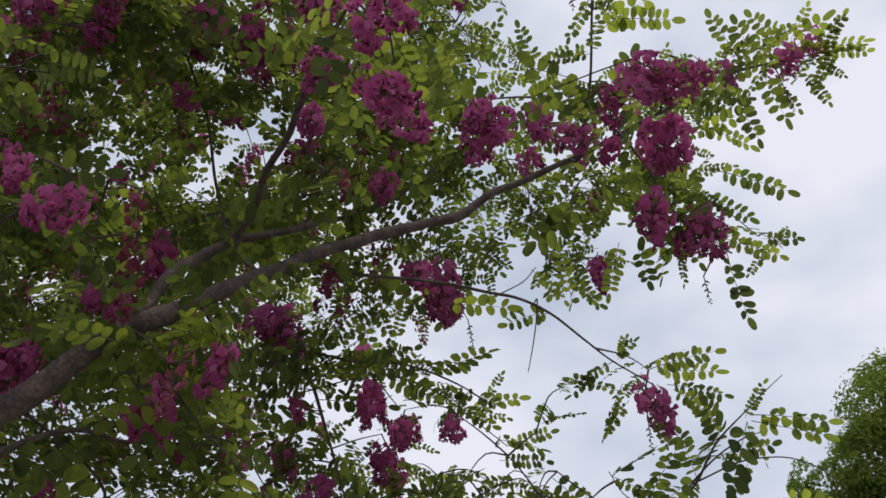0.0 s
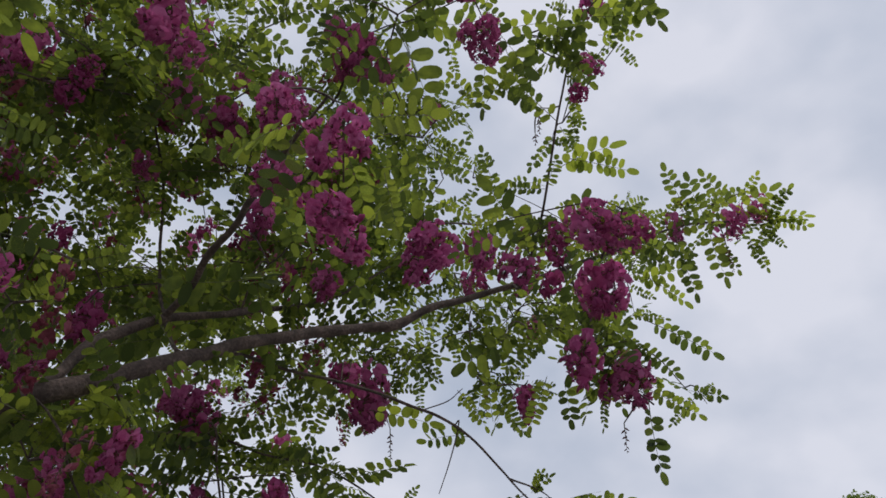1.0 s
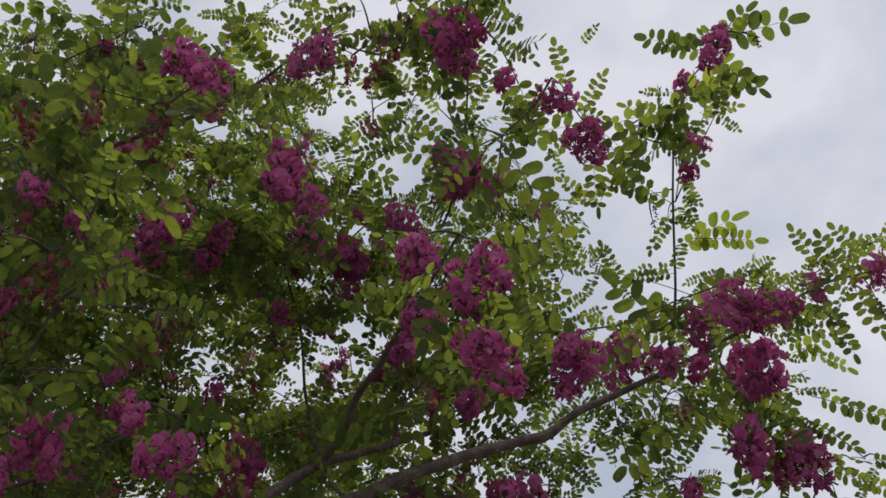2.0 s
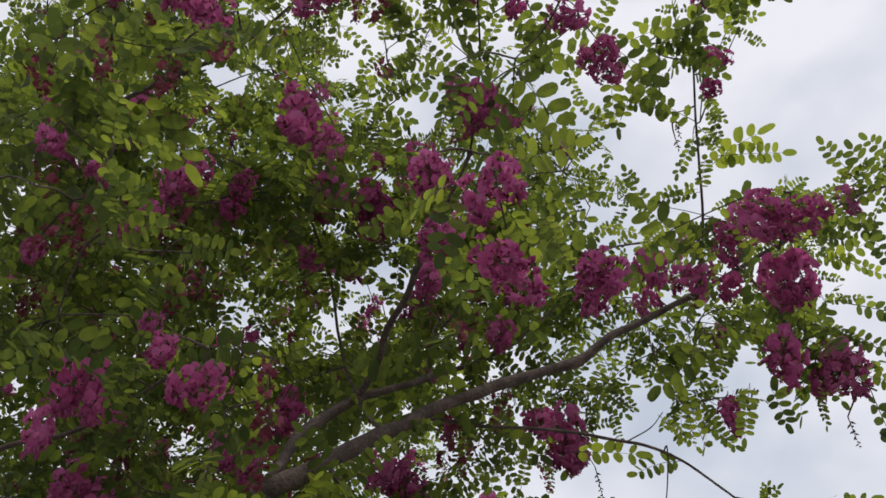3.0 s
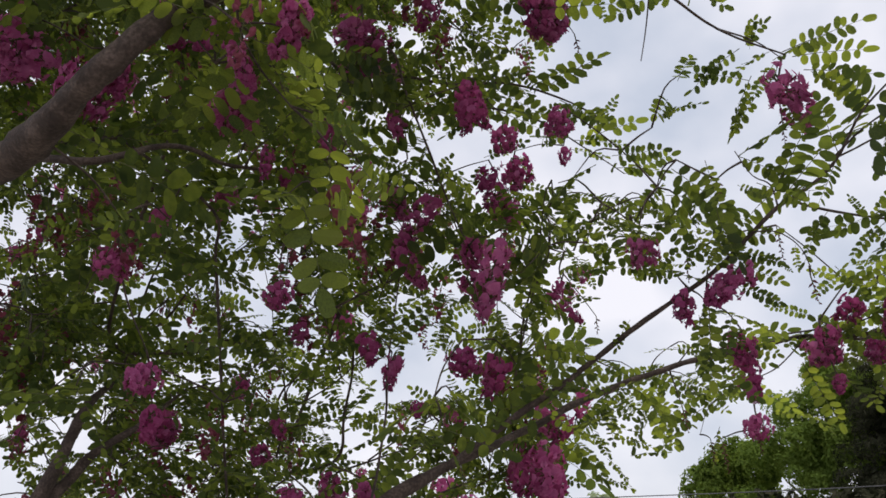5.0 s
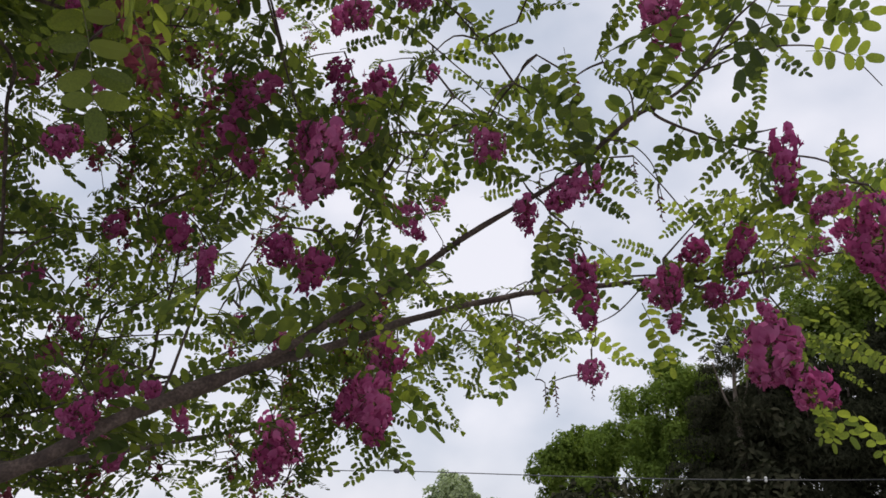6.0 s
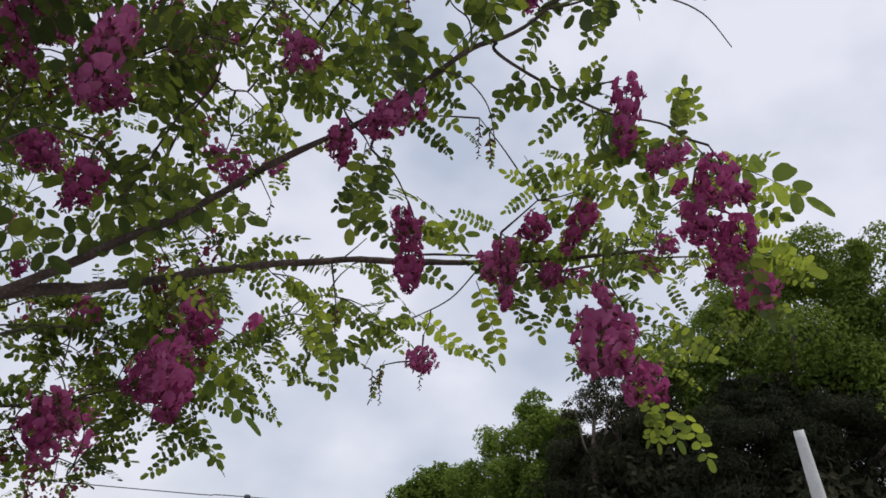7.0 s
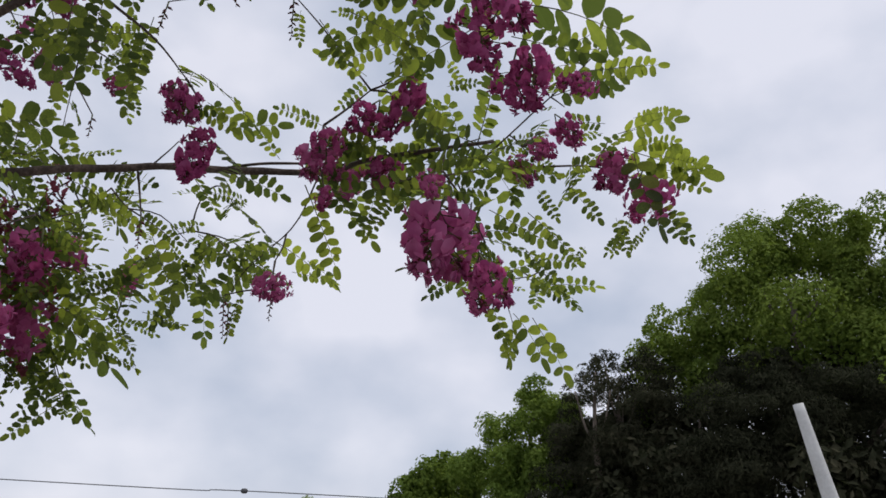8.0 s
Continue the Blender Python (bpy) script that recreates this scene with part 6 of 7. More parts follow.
clump(-1.59, 1.18, 4.07, 0.15, 2)
clump(-2.20, 3.37, 3.10, 0.15, 2)
clump(-2.22, 3.35, 3.19, 0.12, 2)
clump(0.35, 1.49, 2.79, 0.08, 2)
clump(0.28, 1.08, 3.35, 0.08, 2)
clump(0.47, 1.49, 3.53, 0.05, 1)
clump(-1.19, 2.49, 4.16, 0.15, 2)
clump(-1.58, 2.71, 3.14, 0.15, 2)
clump(-1.62, 2.69, 3.12, 0.12, 2)
clump(-1.53, 3.12, 3.31, 0.15, 2)
clump(-1.65, 3.23, 3.40, 0.12, 2)
clump(-1.45, 3.16, 3.40, 0.12, 2)
clump(0.46, 1.79, 3.09, 0.08, 2)
clump(-1.82, 2.51, 3.14, 0.15, 1)
clump(-0.23, 1.55, 3.25, 0.15, 2)
clump(-0.26, 1.89, 4.06, 0.08, 2)
clump(-1.42, 2.14, 2.57, 0.15, 2)
clump(-1.77, 2.05, 3.95, 0.15, 2)
clump(-1.87, 2.07, 3.83, 0.12, 2)
clump(-1.83, 2.72, 3.64, 0.15, 2)
clump(-0.54, 2.98, 4.33, 0.15, 2)
clump(-1.98, 2.77, 1.72, 0.15, 2)
clump(-0.61, 1.69, 3.89, 0.15, 2)
clump(-0.55, 1.77, 3.93, 0.12, 2)
clump(-1.04, 2.29, 1.49, 0.15, 2)
clump(0.72, 1.94, 3.10, 0.08, 1)
clump(-1.05, 3.40, 3.68, 0.15, 2)
clump(-2.31, 1.82, 4.81, 0.15, 2)
clump(-0.63, 1.99, 3.07, 0.15, 2)
clump(-0.67, 1.92, 2.97, 0.12, 2)
clump(-1.72, 1.70, 3.06, 0.15, 2)
clump(-1.06, 0.96, 3.69, 0.15, 2)
clump(-0.43, 1.63, 3.59, 0.15, 2)
clump(-0.93, 3.96, 1.78, 0.05, 1)
clump(-0.92, 2.87, 3.62, 0.15, 2)
clump(0.98, 2.87, 1.96, 0.05, 1)
clump(-0.86, 1.01, 3.64, 0.15, 2)
clump(-0.86, 1.37, 3.25, 0.15, 2)
clump(-0.80, 1.24, 3.30, 0.15, 2)
clump(-0.85, 2.33, 3.06, 0.15, 2)
clump(-1.19, 4.10, 2.96, 0.08, 2)
clump(-1.25, 1.73, 2.36, 0.15, 2)
clump(-1.69, 2.45, 2.71, 0.15, 2)
clump(-1.61, 2.49, 2.79, 0.12, 2)
clump(-0.86, 3.05, 3.69, 0.15, 2)
clump(0.02, 2.86, 4.37, 0.08, 2)
clump(-1.00, 1.93, 2.80, 0.15, 2)
clump(-1.60, 2.27, 2.50, 0.15, 2)
clump(-0.72, 3.65, 1.53, 0.05, 1)
clump(-1.53, 1.64, 2.58, 0.15, 2)
clump(-0.58, 1.44, 3.55, 0.15, 2)
clump(-1.05, 3.24, 4.03, 0.15, 2)
clump(-1.21, 3.40, 1.68, 0.08, 2)
clump(-1.30, 3.41, 1.61, 0.08, 2)
clump(-1.64, 2.96, 1.84, 0.15, 2)
clump(-0.72, 1.25, 3.24, 0.15, 2)
clump(-1.62, 2.70, 3.10, 0.15, 2)
clump(-1.56, 2.62, 3.05, 0.12, 2)
clump(0.25, 2.66, 2.07, 0.05, 1)
clump(-1.71, 1.97, 3.76, 0.15, 2)
clump(-1.36, 2.75, 2.73, 0.08, 2)
clump(-1.06, 2.60, 3.37, 0.15, 2)
clump(-1.15, 1.56, 3.49, 0.15, 2)
clump(-1.27, 2.20, 4.02, 0.15, 2)
clump(-0.88, 2.42, 2.35, 0.08, 2)
clump(-1.13, 2.00, 3.31, 0.15, 2)
clump(-0.91, 2.49, 2.86, 0.15, 2)
clump(-0.85, 2.59, 2.75, 0.12, 2)
clump(-1.18, 1.97, 2.55, 0.15, 1)
clump(-1.10, 2.09, 3.03, 0.15, 2)
clump(-1.07, 3.10, 2.01, 0.08, 2)
clump(-1.79, 1.29, 3.89, 0.15, 2)
clump(-1.32, 2.51, 3.32, 0.15, 2)
clump(-1.50, 1.24, 3.90, 0.15, 2)
clump(-1.53, 1.99, 2.96, 0.15, 2)
clump(-0.75, 2.39, 2.70, 0.08, 2)
clump(-1.26, 2.79, 2.89, 0.08, 2)
clump(-0.79, 3.36, 2.07, 0.08, 2)
clump(-1.07, 1.79, 3.40, 0.15, 2)
clump(-1.39, 2.45, 2.13, 0.08, 2)
clump(-1.32, 2.41, 2.04, 0.08, 2)
clump(-1.28, 3.18, 2.01, 0.08, 2)
clump(-1.21, 3.13, 1.97, 0.08, 2)
clump(-1.25, 3.24, 1.98, 0.08, 2)
clump(-1.86, 2.53, 3.08, 0.15, 2)
clump(-0.77, 2.18, 3.18, 0.15, 2)
clump(-1.08, 1.58, 3.97, 0.15, 2)
clump(-0.55, 3.34, 1.91, 0.08, 2)
clump(-1.60, 1.64, 3.08, 0.15, 2)
clump(-1.50, 3.17, 2.55, 0.08, 2)
clump(-0.77, 2.19, 3.35, 0.15, 2)
clump(-0.70, 2.15, 3.28, 0.12, 2)
clump(-2.09, 2.47, 2.89, 0.15, 2)
clump(-2.01, 2.39, 2.96, 0.12, 2)
clump(-2.11, 2.43, 2.87, 0.12, 2)
clump(-0.85, 1.97, 3.49, 0.15, 2)
clump(-1.27, 1.96, 3.83, 0.15, 2)
clump(-1.70, 2.65, 2.94, 0.15, 2)
clump(-1.55, 3.26, 2.56, 0.08, 2)
clump(-1.20, 1.04, 3.54, 0.15, 2)
clump(-0.85, 2.04, 2.61, 0.08, 2)
clump(-0.80, 2.10, 2.65, 0.08, 2)
clump(-0.80, 1.96, 3.73, 0.15, 2)
clump(-1.56, 2.87, 1.75, 0.15, 2)
clump(-1.56, 1.76, 3.80, 0.15, 2)
clump(-1.53, 1.86, 3.72, 0.12, 2)
clump(-0.80, 1.73, 3.83, 0.15, 2)
clump(-1.08, 2.70, 3.27, 0.15, 2)
clump(-1.02, 2.80, 3.27, 0.12, 2)
clump(-1.53, 1.66, 3.10, 0.15, 2)
clump(-1.39, 1.96, 3.77, 0.15, 2)
clump(-1.32, 2.52, 2.54, 0.08, 2)
clump(-0.92, 1.91, 3.82, 0.15, 2)
clump(-1.08, 2.91, 2.80, 0.08, 2)
clump(-1.10, 2.17, 2.57, 0.08, 2)
clump(-1.02, 3.54, 2.44, 0.08, 1)
clump(-1.09, 1.74, 3.61, 0.15, 2)
clump(-1.57, 1.63, 3.30, 0.15, 2)
clump(-1.55, 1.59, 3.24, 0.12, 2)
clump(-1.07, 2.66, 2.60, 0.08, 2)
clump(-1.06, 3.42, 1.67, 0.08, 2)
clump(-1.25, 2.39, 3.35, 0.15, 2)
clump(-1.40, 2.15, 3.60, 0.15, 2)
clump(-1.65, 2.22, 2.30, 0.15, 2)
clump(-1.60, 2.20, 2.38, 0.12, 2)
clump(-1.55, 2.10, 3.81, 0.15, 2)
clump(-1.50, 1.36, 3.83, 0.15, 2)
clump(-0.96, 1.40, 3.81, 0.15, 2)
clump(-1.54, 1.87, 2.81, 0.15, 2)
clump(-1.59, 1.81, 2.82, 0.12, 2)
clump(-1.43, 3.08, 2.39, 0.08, 2)
clump(-0.69, 3.04, 2.00, 0.08, 2)
clump(-1.30, 2.68, 2.34, 0.08, 2)
clump(-1.37, 2.57, 2.34, 0.08, 2)
clump(-0.63, 2.69, 2.49, 0.08, 1)
clump(-1.20, 3.15, 3.17, 0.15, 2)
clump(-2.12, 2.15, 3.27, 0.15, 2)
clump(-1.38, 2.03, 2.15, 0.15, 2)
clump(-1.42, 2.10, 2.06, 0.12, 2)
clump(-0.52, 2.51, 2.46, 0.08, 2)
clump(-0.90, 2.36, 2.43, 0.08, 2)
clump(-0.91, 2.36, 2.74, 0.08, 2)
clump(-0.81, 2.97, 2.76, 0.08, 1)
clump(-1.72, 1.58, 3.46, 0.15, 2)
clump(-1.72, 1.63, 3.55, 0.12, 2)
clump(-1.43, 2.12, 2.70, 0.15, 2)
clump(-0.89, 0.69, 2.98, 0.07, 1)
clump(-0.70, 0.73, 2.67, 0.07, 1)
clump(-0.78, 0.69, 2.64, 0.07, 1)
clump(-0.71, 0.76, 2.57, 0.07, 1)
clump(-0.68, 0.85, 2.63, 0.07, 1)
clump(-0.66, 0.73, 2.98, 0.07, 1)
clump(-0.58, 0.85, 2.65, 0.07, 1)
clump(-0.47, 0.63, 2.91, 0.07, 1)
clump(-0.66, 0.85, 2.49, 0.07, 1)
clump(-0.77, 0.83, 2.49, 0.07, 1)
clump(-0.49, 0.92, 2.45, 0.07, 1)
clump(-0.52, 0.97, 2.38, 0.07, 1)
clump(-0.71, 0.62, 2.94, 0.07, 1)
clump(-0.51, 1.20, 2.24, 0.08, 2)
clump(-0.40, 1.24, 2.17, 0.08, 1)
clump(-0.44, 1.13, 2.25, 0.08, 2)
clump(-0.39, 1.37, 2.06, 0.07, 1)
clump(-0.73, 1.33, 2.06, 0.07, 1)
clump(-0.26, 1.66, 1.73, 0.07, 1)
clump(-0.28, 1.69, 1.79, 0.07, 1)
clump(0.02, 1.69, 3.71, 0.10, 2)
clump(0.11, 1.72, 3.69, 0.10, 2)
clump(-0.05, 1.74, 3.65, 0.10, 2)
clump(0.10, 1.66, 3.76, 0.10, 2)
clump(0.00, 1.71, 3.54, 0.10, 2)
clump(-0.10, 1.64, 3.74, 0.10, 2)
clump(-0.43, 2.28, 2.35, 0.09, 2)
clump(-0.50, 2.62, 2.31, 0.09, 2)
clump(-0.48, 2.31, 2.28, 0.09, 2)
clump(-0.81, 2.59, 2.44, 0.09, 2)
clump(-0.78, 2.46, 2.22, 0.09, 2)
clump(-0.45, 2.65, 2.23, 0.09, 2)
clump(-0.47, 2.16, 2.39, 0.09, 2)
clump(-0.26, 2.36, 2.40, 0.09, 2)
clump(-0.72, 2.76, 2.28, 0.09, 2)
clump(0.12, 2.15, 2.33, 0.09, 2)
clump(-0.83, 2.40, 2.39, 0.09, 2)
clump(-0.93, 2.56, 1.61, 0.09, 2)
clump(-0.97, 2.49, 1.51, 0.09, 2)
clump(-0.86, 2.80, 1.54, 0.09, 2)
clump(-0.90, 2.60, 1.51, 0.09, 2)
clump(-0.79, 2.88, 1.62, 0.09, 2)
clump(-0.26, 1.43, 2.85, 0.12, 2)
clump(-0.17, 1.65, 3.38, 0.12, 2)
clump(-0.40, 1.63, 3.00, 0.09, 2)
clump(-0.35, 1.58, 3.02, 0.12, 2)
clump(0.06, 1.31, 3.20, 0.10, 2)
cluster("full", -0.43, 0.99, 3.04, 0.079)
cluster("full", -0.30, 1.36, 3.36, 0.134)
cluster("full", -0.69, 1.62, 2.77, 0.121)
cluster("full", -0.15, 1.57, 3.25, 0.109)
cluster("full", -0.43, 1.72, 2.62, 0.108)
cluster("full", -0.01, 1.95, 2.79, 0.125)
cluster("full", -0.43, 1.59, 3.41, 0.114)
clump(-0.80, 1.89, 1.85, 0.10, 2)
clump(-1.60, 2.24, 2.06, 0.09, 2)
clump(-1.37, 2.01, 2.13, 0.12, 2)
clump(-1.56, 2.26, 2.59, 0.09, 2)
clump(-1.26, 2.24, 1.77, 0.10, 2)
clump(-1.51, 2.18, 1.90, 0.09, 2)
clump(-1.03, 1.74, 1.93, 0.12, 2)
clump(-0.96, 1.70, 2.20, 0.09, 2)
clump(-1.49, 2.25, 1.71, 0.12, 2)
cluster("full", -0.54, 1.35, 2.24, 0.096)
cluster("full", -1.06, 1.77, 2.18, 0.089)
cluster("full", -1.18, 2.29, 1.86, 0.125)

# past-bloom racemes under the tufts
for n, heart in enumerate(list(TUFTS)):
    if n % 5 < 3 and heart.x < -0.1:
        cluster("faded", heart.x + rng.uniform(-0.06, 0.06), heart.y + rng.uniform(-0.06, 0.06), heart.z - 0.06, rng.uniform(0.05, 0.085))

# bud strings that hang open below the leaves
buds(0.06, 1.99, 2.75, 0.112)
buds(0.48, 1.88, 2.39, 0.088)
buds(1.03, 1.74, 3.34, 0.101)
buds(0.30, 1.77, 2.78, 0.089)
buds(0.57, 1.52, 2.58, 0.072)
buds(0.35, 1.33, 3.29, 0.045)
buds(0.35, 1.28, 3.33, 0.104)
buds(0.56, 0.89, 3.41, 0.064)
buds(0.85, 1.62, 3.41, 0.071)
buds(0.43, 1.74, 1.97, 0.057)
buds(0.33, 2.71, 1.80, 0.077)
buds(0.28, 1.66, 2.15, 0.047)
buds(0.22, 2.27, 1.83, 0.068)
buds(0.44, 2.56, 1.80, 0.072)
buds(0.47, 2.07, 2.20, 0.092)
buds(0.26, 2.06, 2.15, 0.076)
buds(0.04, 2.43, 2.12, 0.053)
buds(0.34, 2.56, 1.78, 0.095)


def bud_string(p, long):
    """A hanging stalk of small closed buds."""
    pick = random.Random(int(p.x * 1000) + int(p.z * 100))
    verts, faces = [], []
    lean = Vector((pick.uniform(-0.12, 0.12), pick.uniform(-0.12, 0.12), -1))
    tube(np.array([(*(p + lean * long * s), 0.0014 * (1.2 - s)) for s in np.linspace(0, 1, 6)]), 4, verts, faces)
    stem = part("bud_raceme", mesh_of("bud_raceme", verts, faces, (STALK,)), tree)
    verts, faces = [], []
    count = max(6, int(long / 0.006))
    for k in range(count):
        s = 0.15 + 0.85 * k / count
        q = p + lean * long * s
        a = k * 2.4
        d = Vector((math.cos(a), math.sin(a), -0.7)).normalized() * 0.011 * (1.25 - 0.7 * s)
        tube(np.array([(*q, 0.0008), (*(q + d * 0.45), 0.0026 * (1.2 - 0.6 * s)), (*(q + d), 0.0006)]), 4, verts, faces)
    part("bud", mesh_of("bud", verts, faces, (CALYX,)), stem, "closed dark red buds")


def grow():
    twigs_v, twigs_f = [], []
    # blossom clusters with their own short stalks; the largest near ones blossom by blossom
    ranked = sorted(range(len(CLUSTER_LIST)), key=lambda n: (CLUSTER_LIST[n][1] - Vector((0.1, 0.3, 1.6))).length)
    apart, parts = set([n for n in ranked if CLUSTER_LIST[n][0] != "faded"][:24]), set(ranked[:290])
    mass, mass_slots, first = ([], []), [], 0
    for n, (kind, p, wide) in enumerate(CLUSTER_LIST):
        racemes, stalks, seats, shape = CLUSTERS[kind][rng.randrange(6)]
        girth = wide * (0.84 if kind == "full" else 0.97)
        m = Matrix.Translation(p) @ Euler((rng.uniform(-0.55, 0.55), rng.uniform(-0.55, 0.55), rng.uniform(0, 6.3))).to_matrix().to_4x4() @ Matrix.Diagonal((girth * rng.uniform(0.9, 1.1), girth * rng.uniform(0.9, 1.1), girth * rng.uniform(0.9, 1.1), 1))
        if n in apart:
            stem = part("flower_stalk", stalks[0], tree, m=m)
            for which, seat, at, of in seats:
                part("blossom", BLOSSOM_MESHES[which], stem, m=seat)
        elif n in parts:
            stem = part("flower_stalk", stalks[1], tree, "stalk of a past-bloom flower cluster" if kind == "faded" else "", m)
            for raceme in racemes:
                part("raceme", raceme, stem)
        else:
            turned = np.array(m)
            mass[0].append(shape[0] @ turned[:3, :3].T + turned[:3, 3])
            mass[1].extend(tuple(first + i for i in f) for f in shape[1])
            mass_slots.extend(2 if kind == "faded" and q == 0 else q for q in shape[2])
            first += len(shape[0])
        top = p + Vector((0, 0, wide * {"full": 0.75, "long": 1.15, "small": 0.65, "faded": 1.25}[kind]))
        TUFTS.append(top)
        for k in range(rng.choice((1, 2, 2, 3))):
            a = rng.uniform(0, 6.283)
            d = Vector((math.cos(a), abs(math.sin(a)) * 0.8 - 0.12, rng.uniform(-0.55, 0.6)))
            base = top + Vector((rng.uniform(-0.02, 0.02), rng.uniform(0.0, 0.05), rng.uniform(-0.02, 0.04)))
            bulk_leaf(base, d, rng.uniform(0.08, 0.15), (rng.uniform(-0.5, 0.5), rng.uniform(-0.2, 1.0), rng.uniform(0.3, 1)))
    me = mesh_of("blossom_mass", np.concatenate(mass[0]).tolist(), mass[1], (PETAL, CALYX, FADED), mass_slots)
    tagged(part("blossom_mass", me, tree, "magenta and maroon racemes deep in the crown"), kind="stuff")
    for p, long in BUD_LIST:
        bud_string(p, long)
        TUFTS.append(p)
    # every tuft and cluster hangs by a twig from the nearest wood, or from a tuft that is already held
    held, free = STEMS[:, :3], np.array(TUFTS)
    dist = np.array([np.linalg.norm(held - p, axis=1).min() for p in free])
    root = np.array([held[np.linalg.norm(held - p, axis=1).argmin()] for p in free])
    todo = list(range(len(free)))
    while todo:
        n = min(todo, key=lambda k: dist[k])
        todo.remove(n)
        a, b, far = root[n], free[n], dist[n]
        mid = (a + b) / 2 + np.array((rng.uniform(-1, 1), rng.uniform(-1, 1), rng.uniform(-0.3, 1.2))) * 0.07 * far
        tube(glide([(*a, 0.0026), (*mid, 0.002), (*b, 0.0014)], 4), 4, twigs_v, twigs_f)
        for k in todo:
            d = np.linalg.norm(free[k] - b)
            if d < dist[k]:
                dist[k], root[k] = d, b
    # leaves along the outer half of the branches
    for run, leafy in SHOOTS:
        steps = np.linalg.norm(np.diff(run[:, :3], axis=0), axis=1)
        total, along = steps.sum(), 0.0
        for n, step in enumerate(steps):
            along += step
            if run[n, 3] > 0.0075 or rng.random() > leafy * step / 0.035:
                continue
            way = Vector(run[n + 1, :3] - run[n, :3]).normalized()
            for side in (0, 1):
                if rng.random() < 0.25:
                    continue
                a = rng.uniform(0, 6.283)
                d = way * rng.uniform(0.2, 0.8) + Vector((math.cos(a), math.sin(a), rng.uniform(-0.7, 0.5)))
                bulk_leaf(Vector(run[n, :3]), d, rng.uniform(0.11, 0.2), (rng.uniform(-0.5, 0.5), rng.uniform(-0.2, 1.0), rng.uniform(0.3, 1)))
    # shoots of the crown
    for base, end, r in SPRAYS:
        mid = (base + end) / 2 + Vector((0, 0, 0.03))
        tube(glide([(*base, 0.0026), (*mid, 0.002), (*end, 0.001)], 3), 3, twigs_v, twigs_f)
        count = rng.randrange(4, 8) if r > 0.1 else rng.randrange(3, 6)
        big = 1.0 if r > 0.1 else 0.85
        way = (end - base).normalized()
        for k in range(count):
            at = base.lerp(end, (k + 0.6) / count)
            a = k * 2.5 + rng.uniform(-0.6, 0.6)
            d = way * rng.uniform(0.3, 0.9) + Vector((math.cos(a), math.sin(a), rng.uniform(-0.7, 0.35)))
            bulk_leaf(at, d, rng.uniform(0.11, 0.2) * big, (rng.uniform(-0.6, 0.6), rng.uniform(-0.3, 1.0), rng.uniform(0.3, 1)))
    me = mesh_of("brushwood", twigs_v, twigs_f, (BARK,))
    tagged(part("brushwood", me, tree, "fine brown twigs of the crown"), kind="stuff")


def plant_leaves():
    for base, d, hint in LEAVES:
        turn = toward(d, hint).to_4x4()
        pick = LEAF_MESHES[rng.randrange(len(LEAF_MESHES))]
        part("leaf", pick, tree, m=Matrix.Translation(base) @ turn @ Matrix.Scale(d.length, 4))
    near = sorted(BULK, key=lambda b: (b[0] - Vector((0.2, 0.4, 1.55))).length)
    singles = near[:max(0, 300 - len(LEAVES))]
    for base, d, length, hint in singles:
        part("leaf", LEAF_MESHES[rng.randrange(len(LEAF_MESHES))], tree, m=Matrix.Translation(base) @ toward(d, hint).to_4x4() @ Matrix.Scale(length, 4))
    verts, faces, slots, first = [], [], [], 0
    for n, (base, d, length, hint) in enumerate(near[len(singles):]):
        v, f, s = LEAF_SHAPES[rng.randrange(len(LEAF_SHAPES))] if n < 500 else THIN_SHAPES[rng.randrange(len(THIN_SHAPES))]
        v = np.array(v) * length @ np.array(toward(d, hint)).T + np.array(base)
        verts.append(v)
        faces += [tuple(first + i for i in q) for q in f]
        slots += s
        first += len(v)
    me = mesh_of("foliage", np.concatenate(verts).tolist(), faces, (LEAF, STALK), slots, False)
    tagged(part("foliage", me, tree, "dense feathered green leaves of the crown"), kind="stuff")


grow()
plant_leaves()


# ---- distance: trees, post and wire ----
def tuft_sheet(points, normals, size, rng_np, droop=0.0, slim=0.6):
    """Small bent blades, one at each point, as one mesh's vertices and faces."""
    n = len(points)
    side = np.cross(normals, rng_np.normal(size=(n, 3)))
    side /= np.linalg.norm(side, axis=1)[:, None] + 1e-9
    over = np.cross(normals, side)
    side[:, 2] -= droop
    s = (size * rng_np.uniform(0.55, 1.35, n))[:, None]
    lift = normals * s * 0.25
    corners = [points - side * s, points - over * s * slim + lift, points + side * s * 1.1, points + over * s * slim + lift]
    verts = np.stack(corners, 1).reshape(-1, 3)
    return verts.tolist(), (np.arange(n)[:, None] * 4 + np.array([[0, 1, 2, 3]])).tolist()


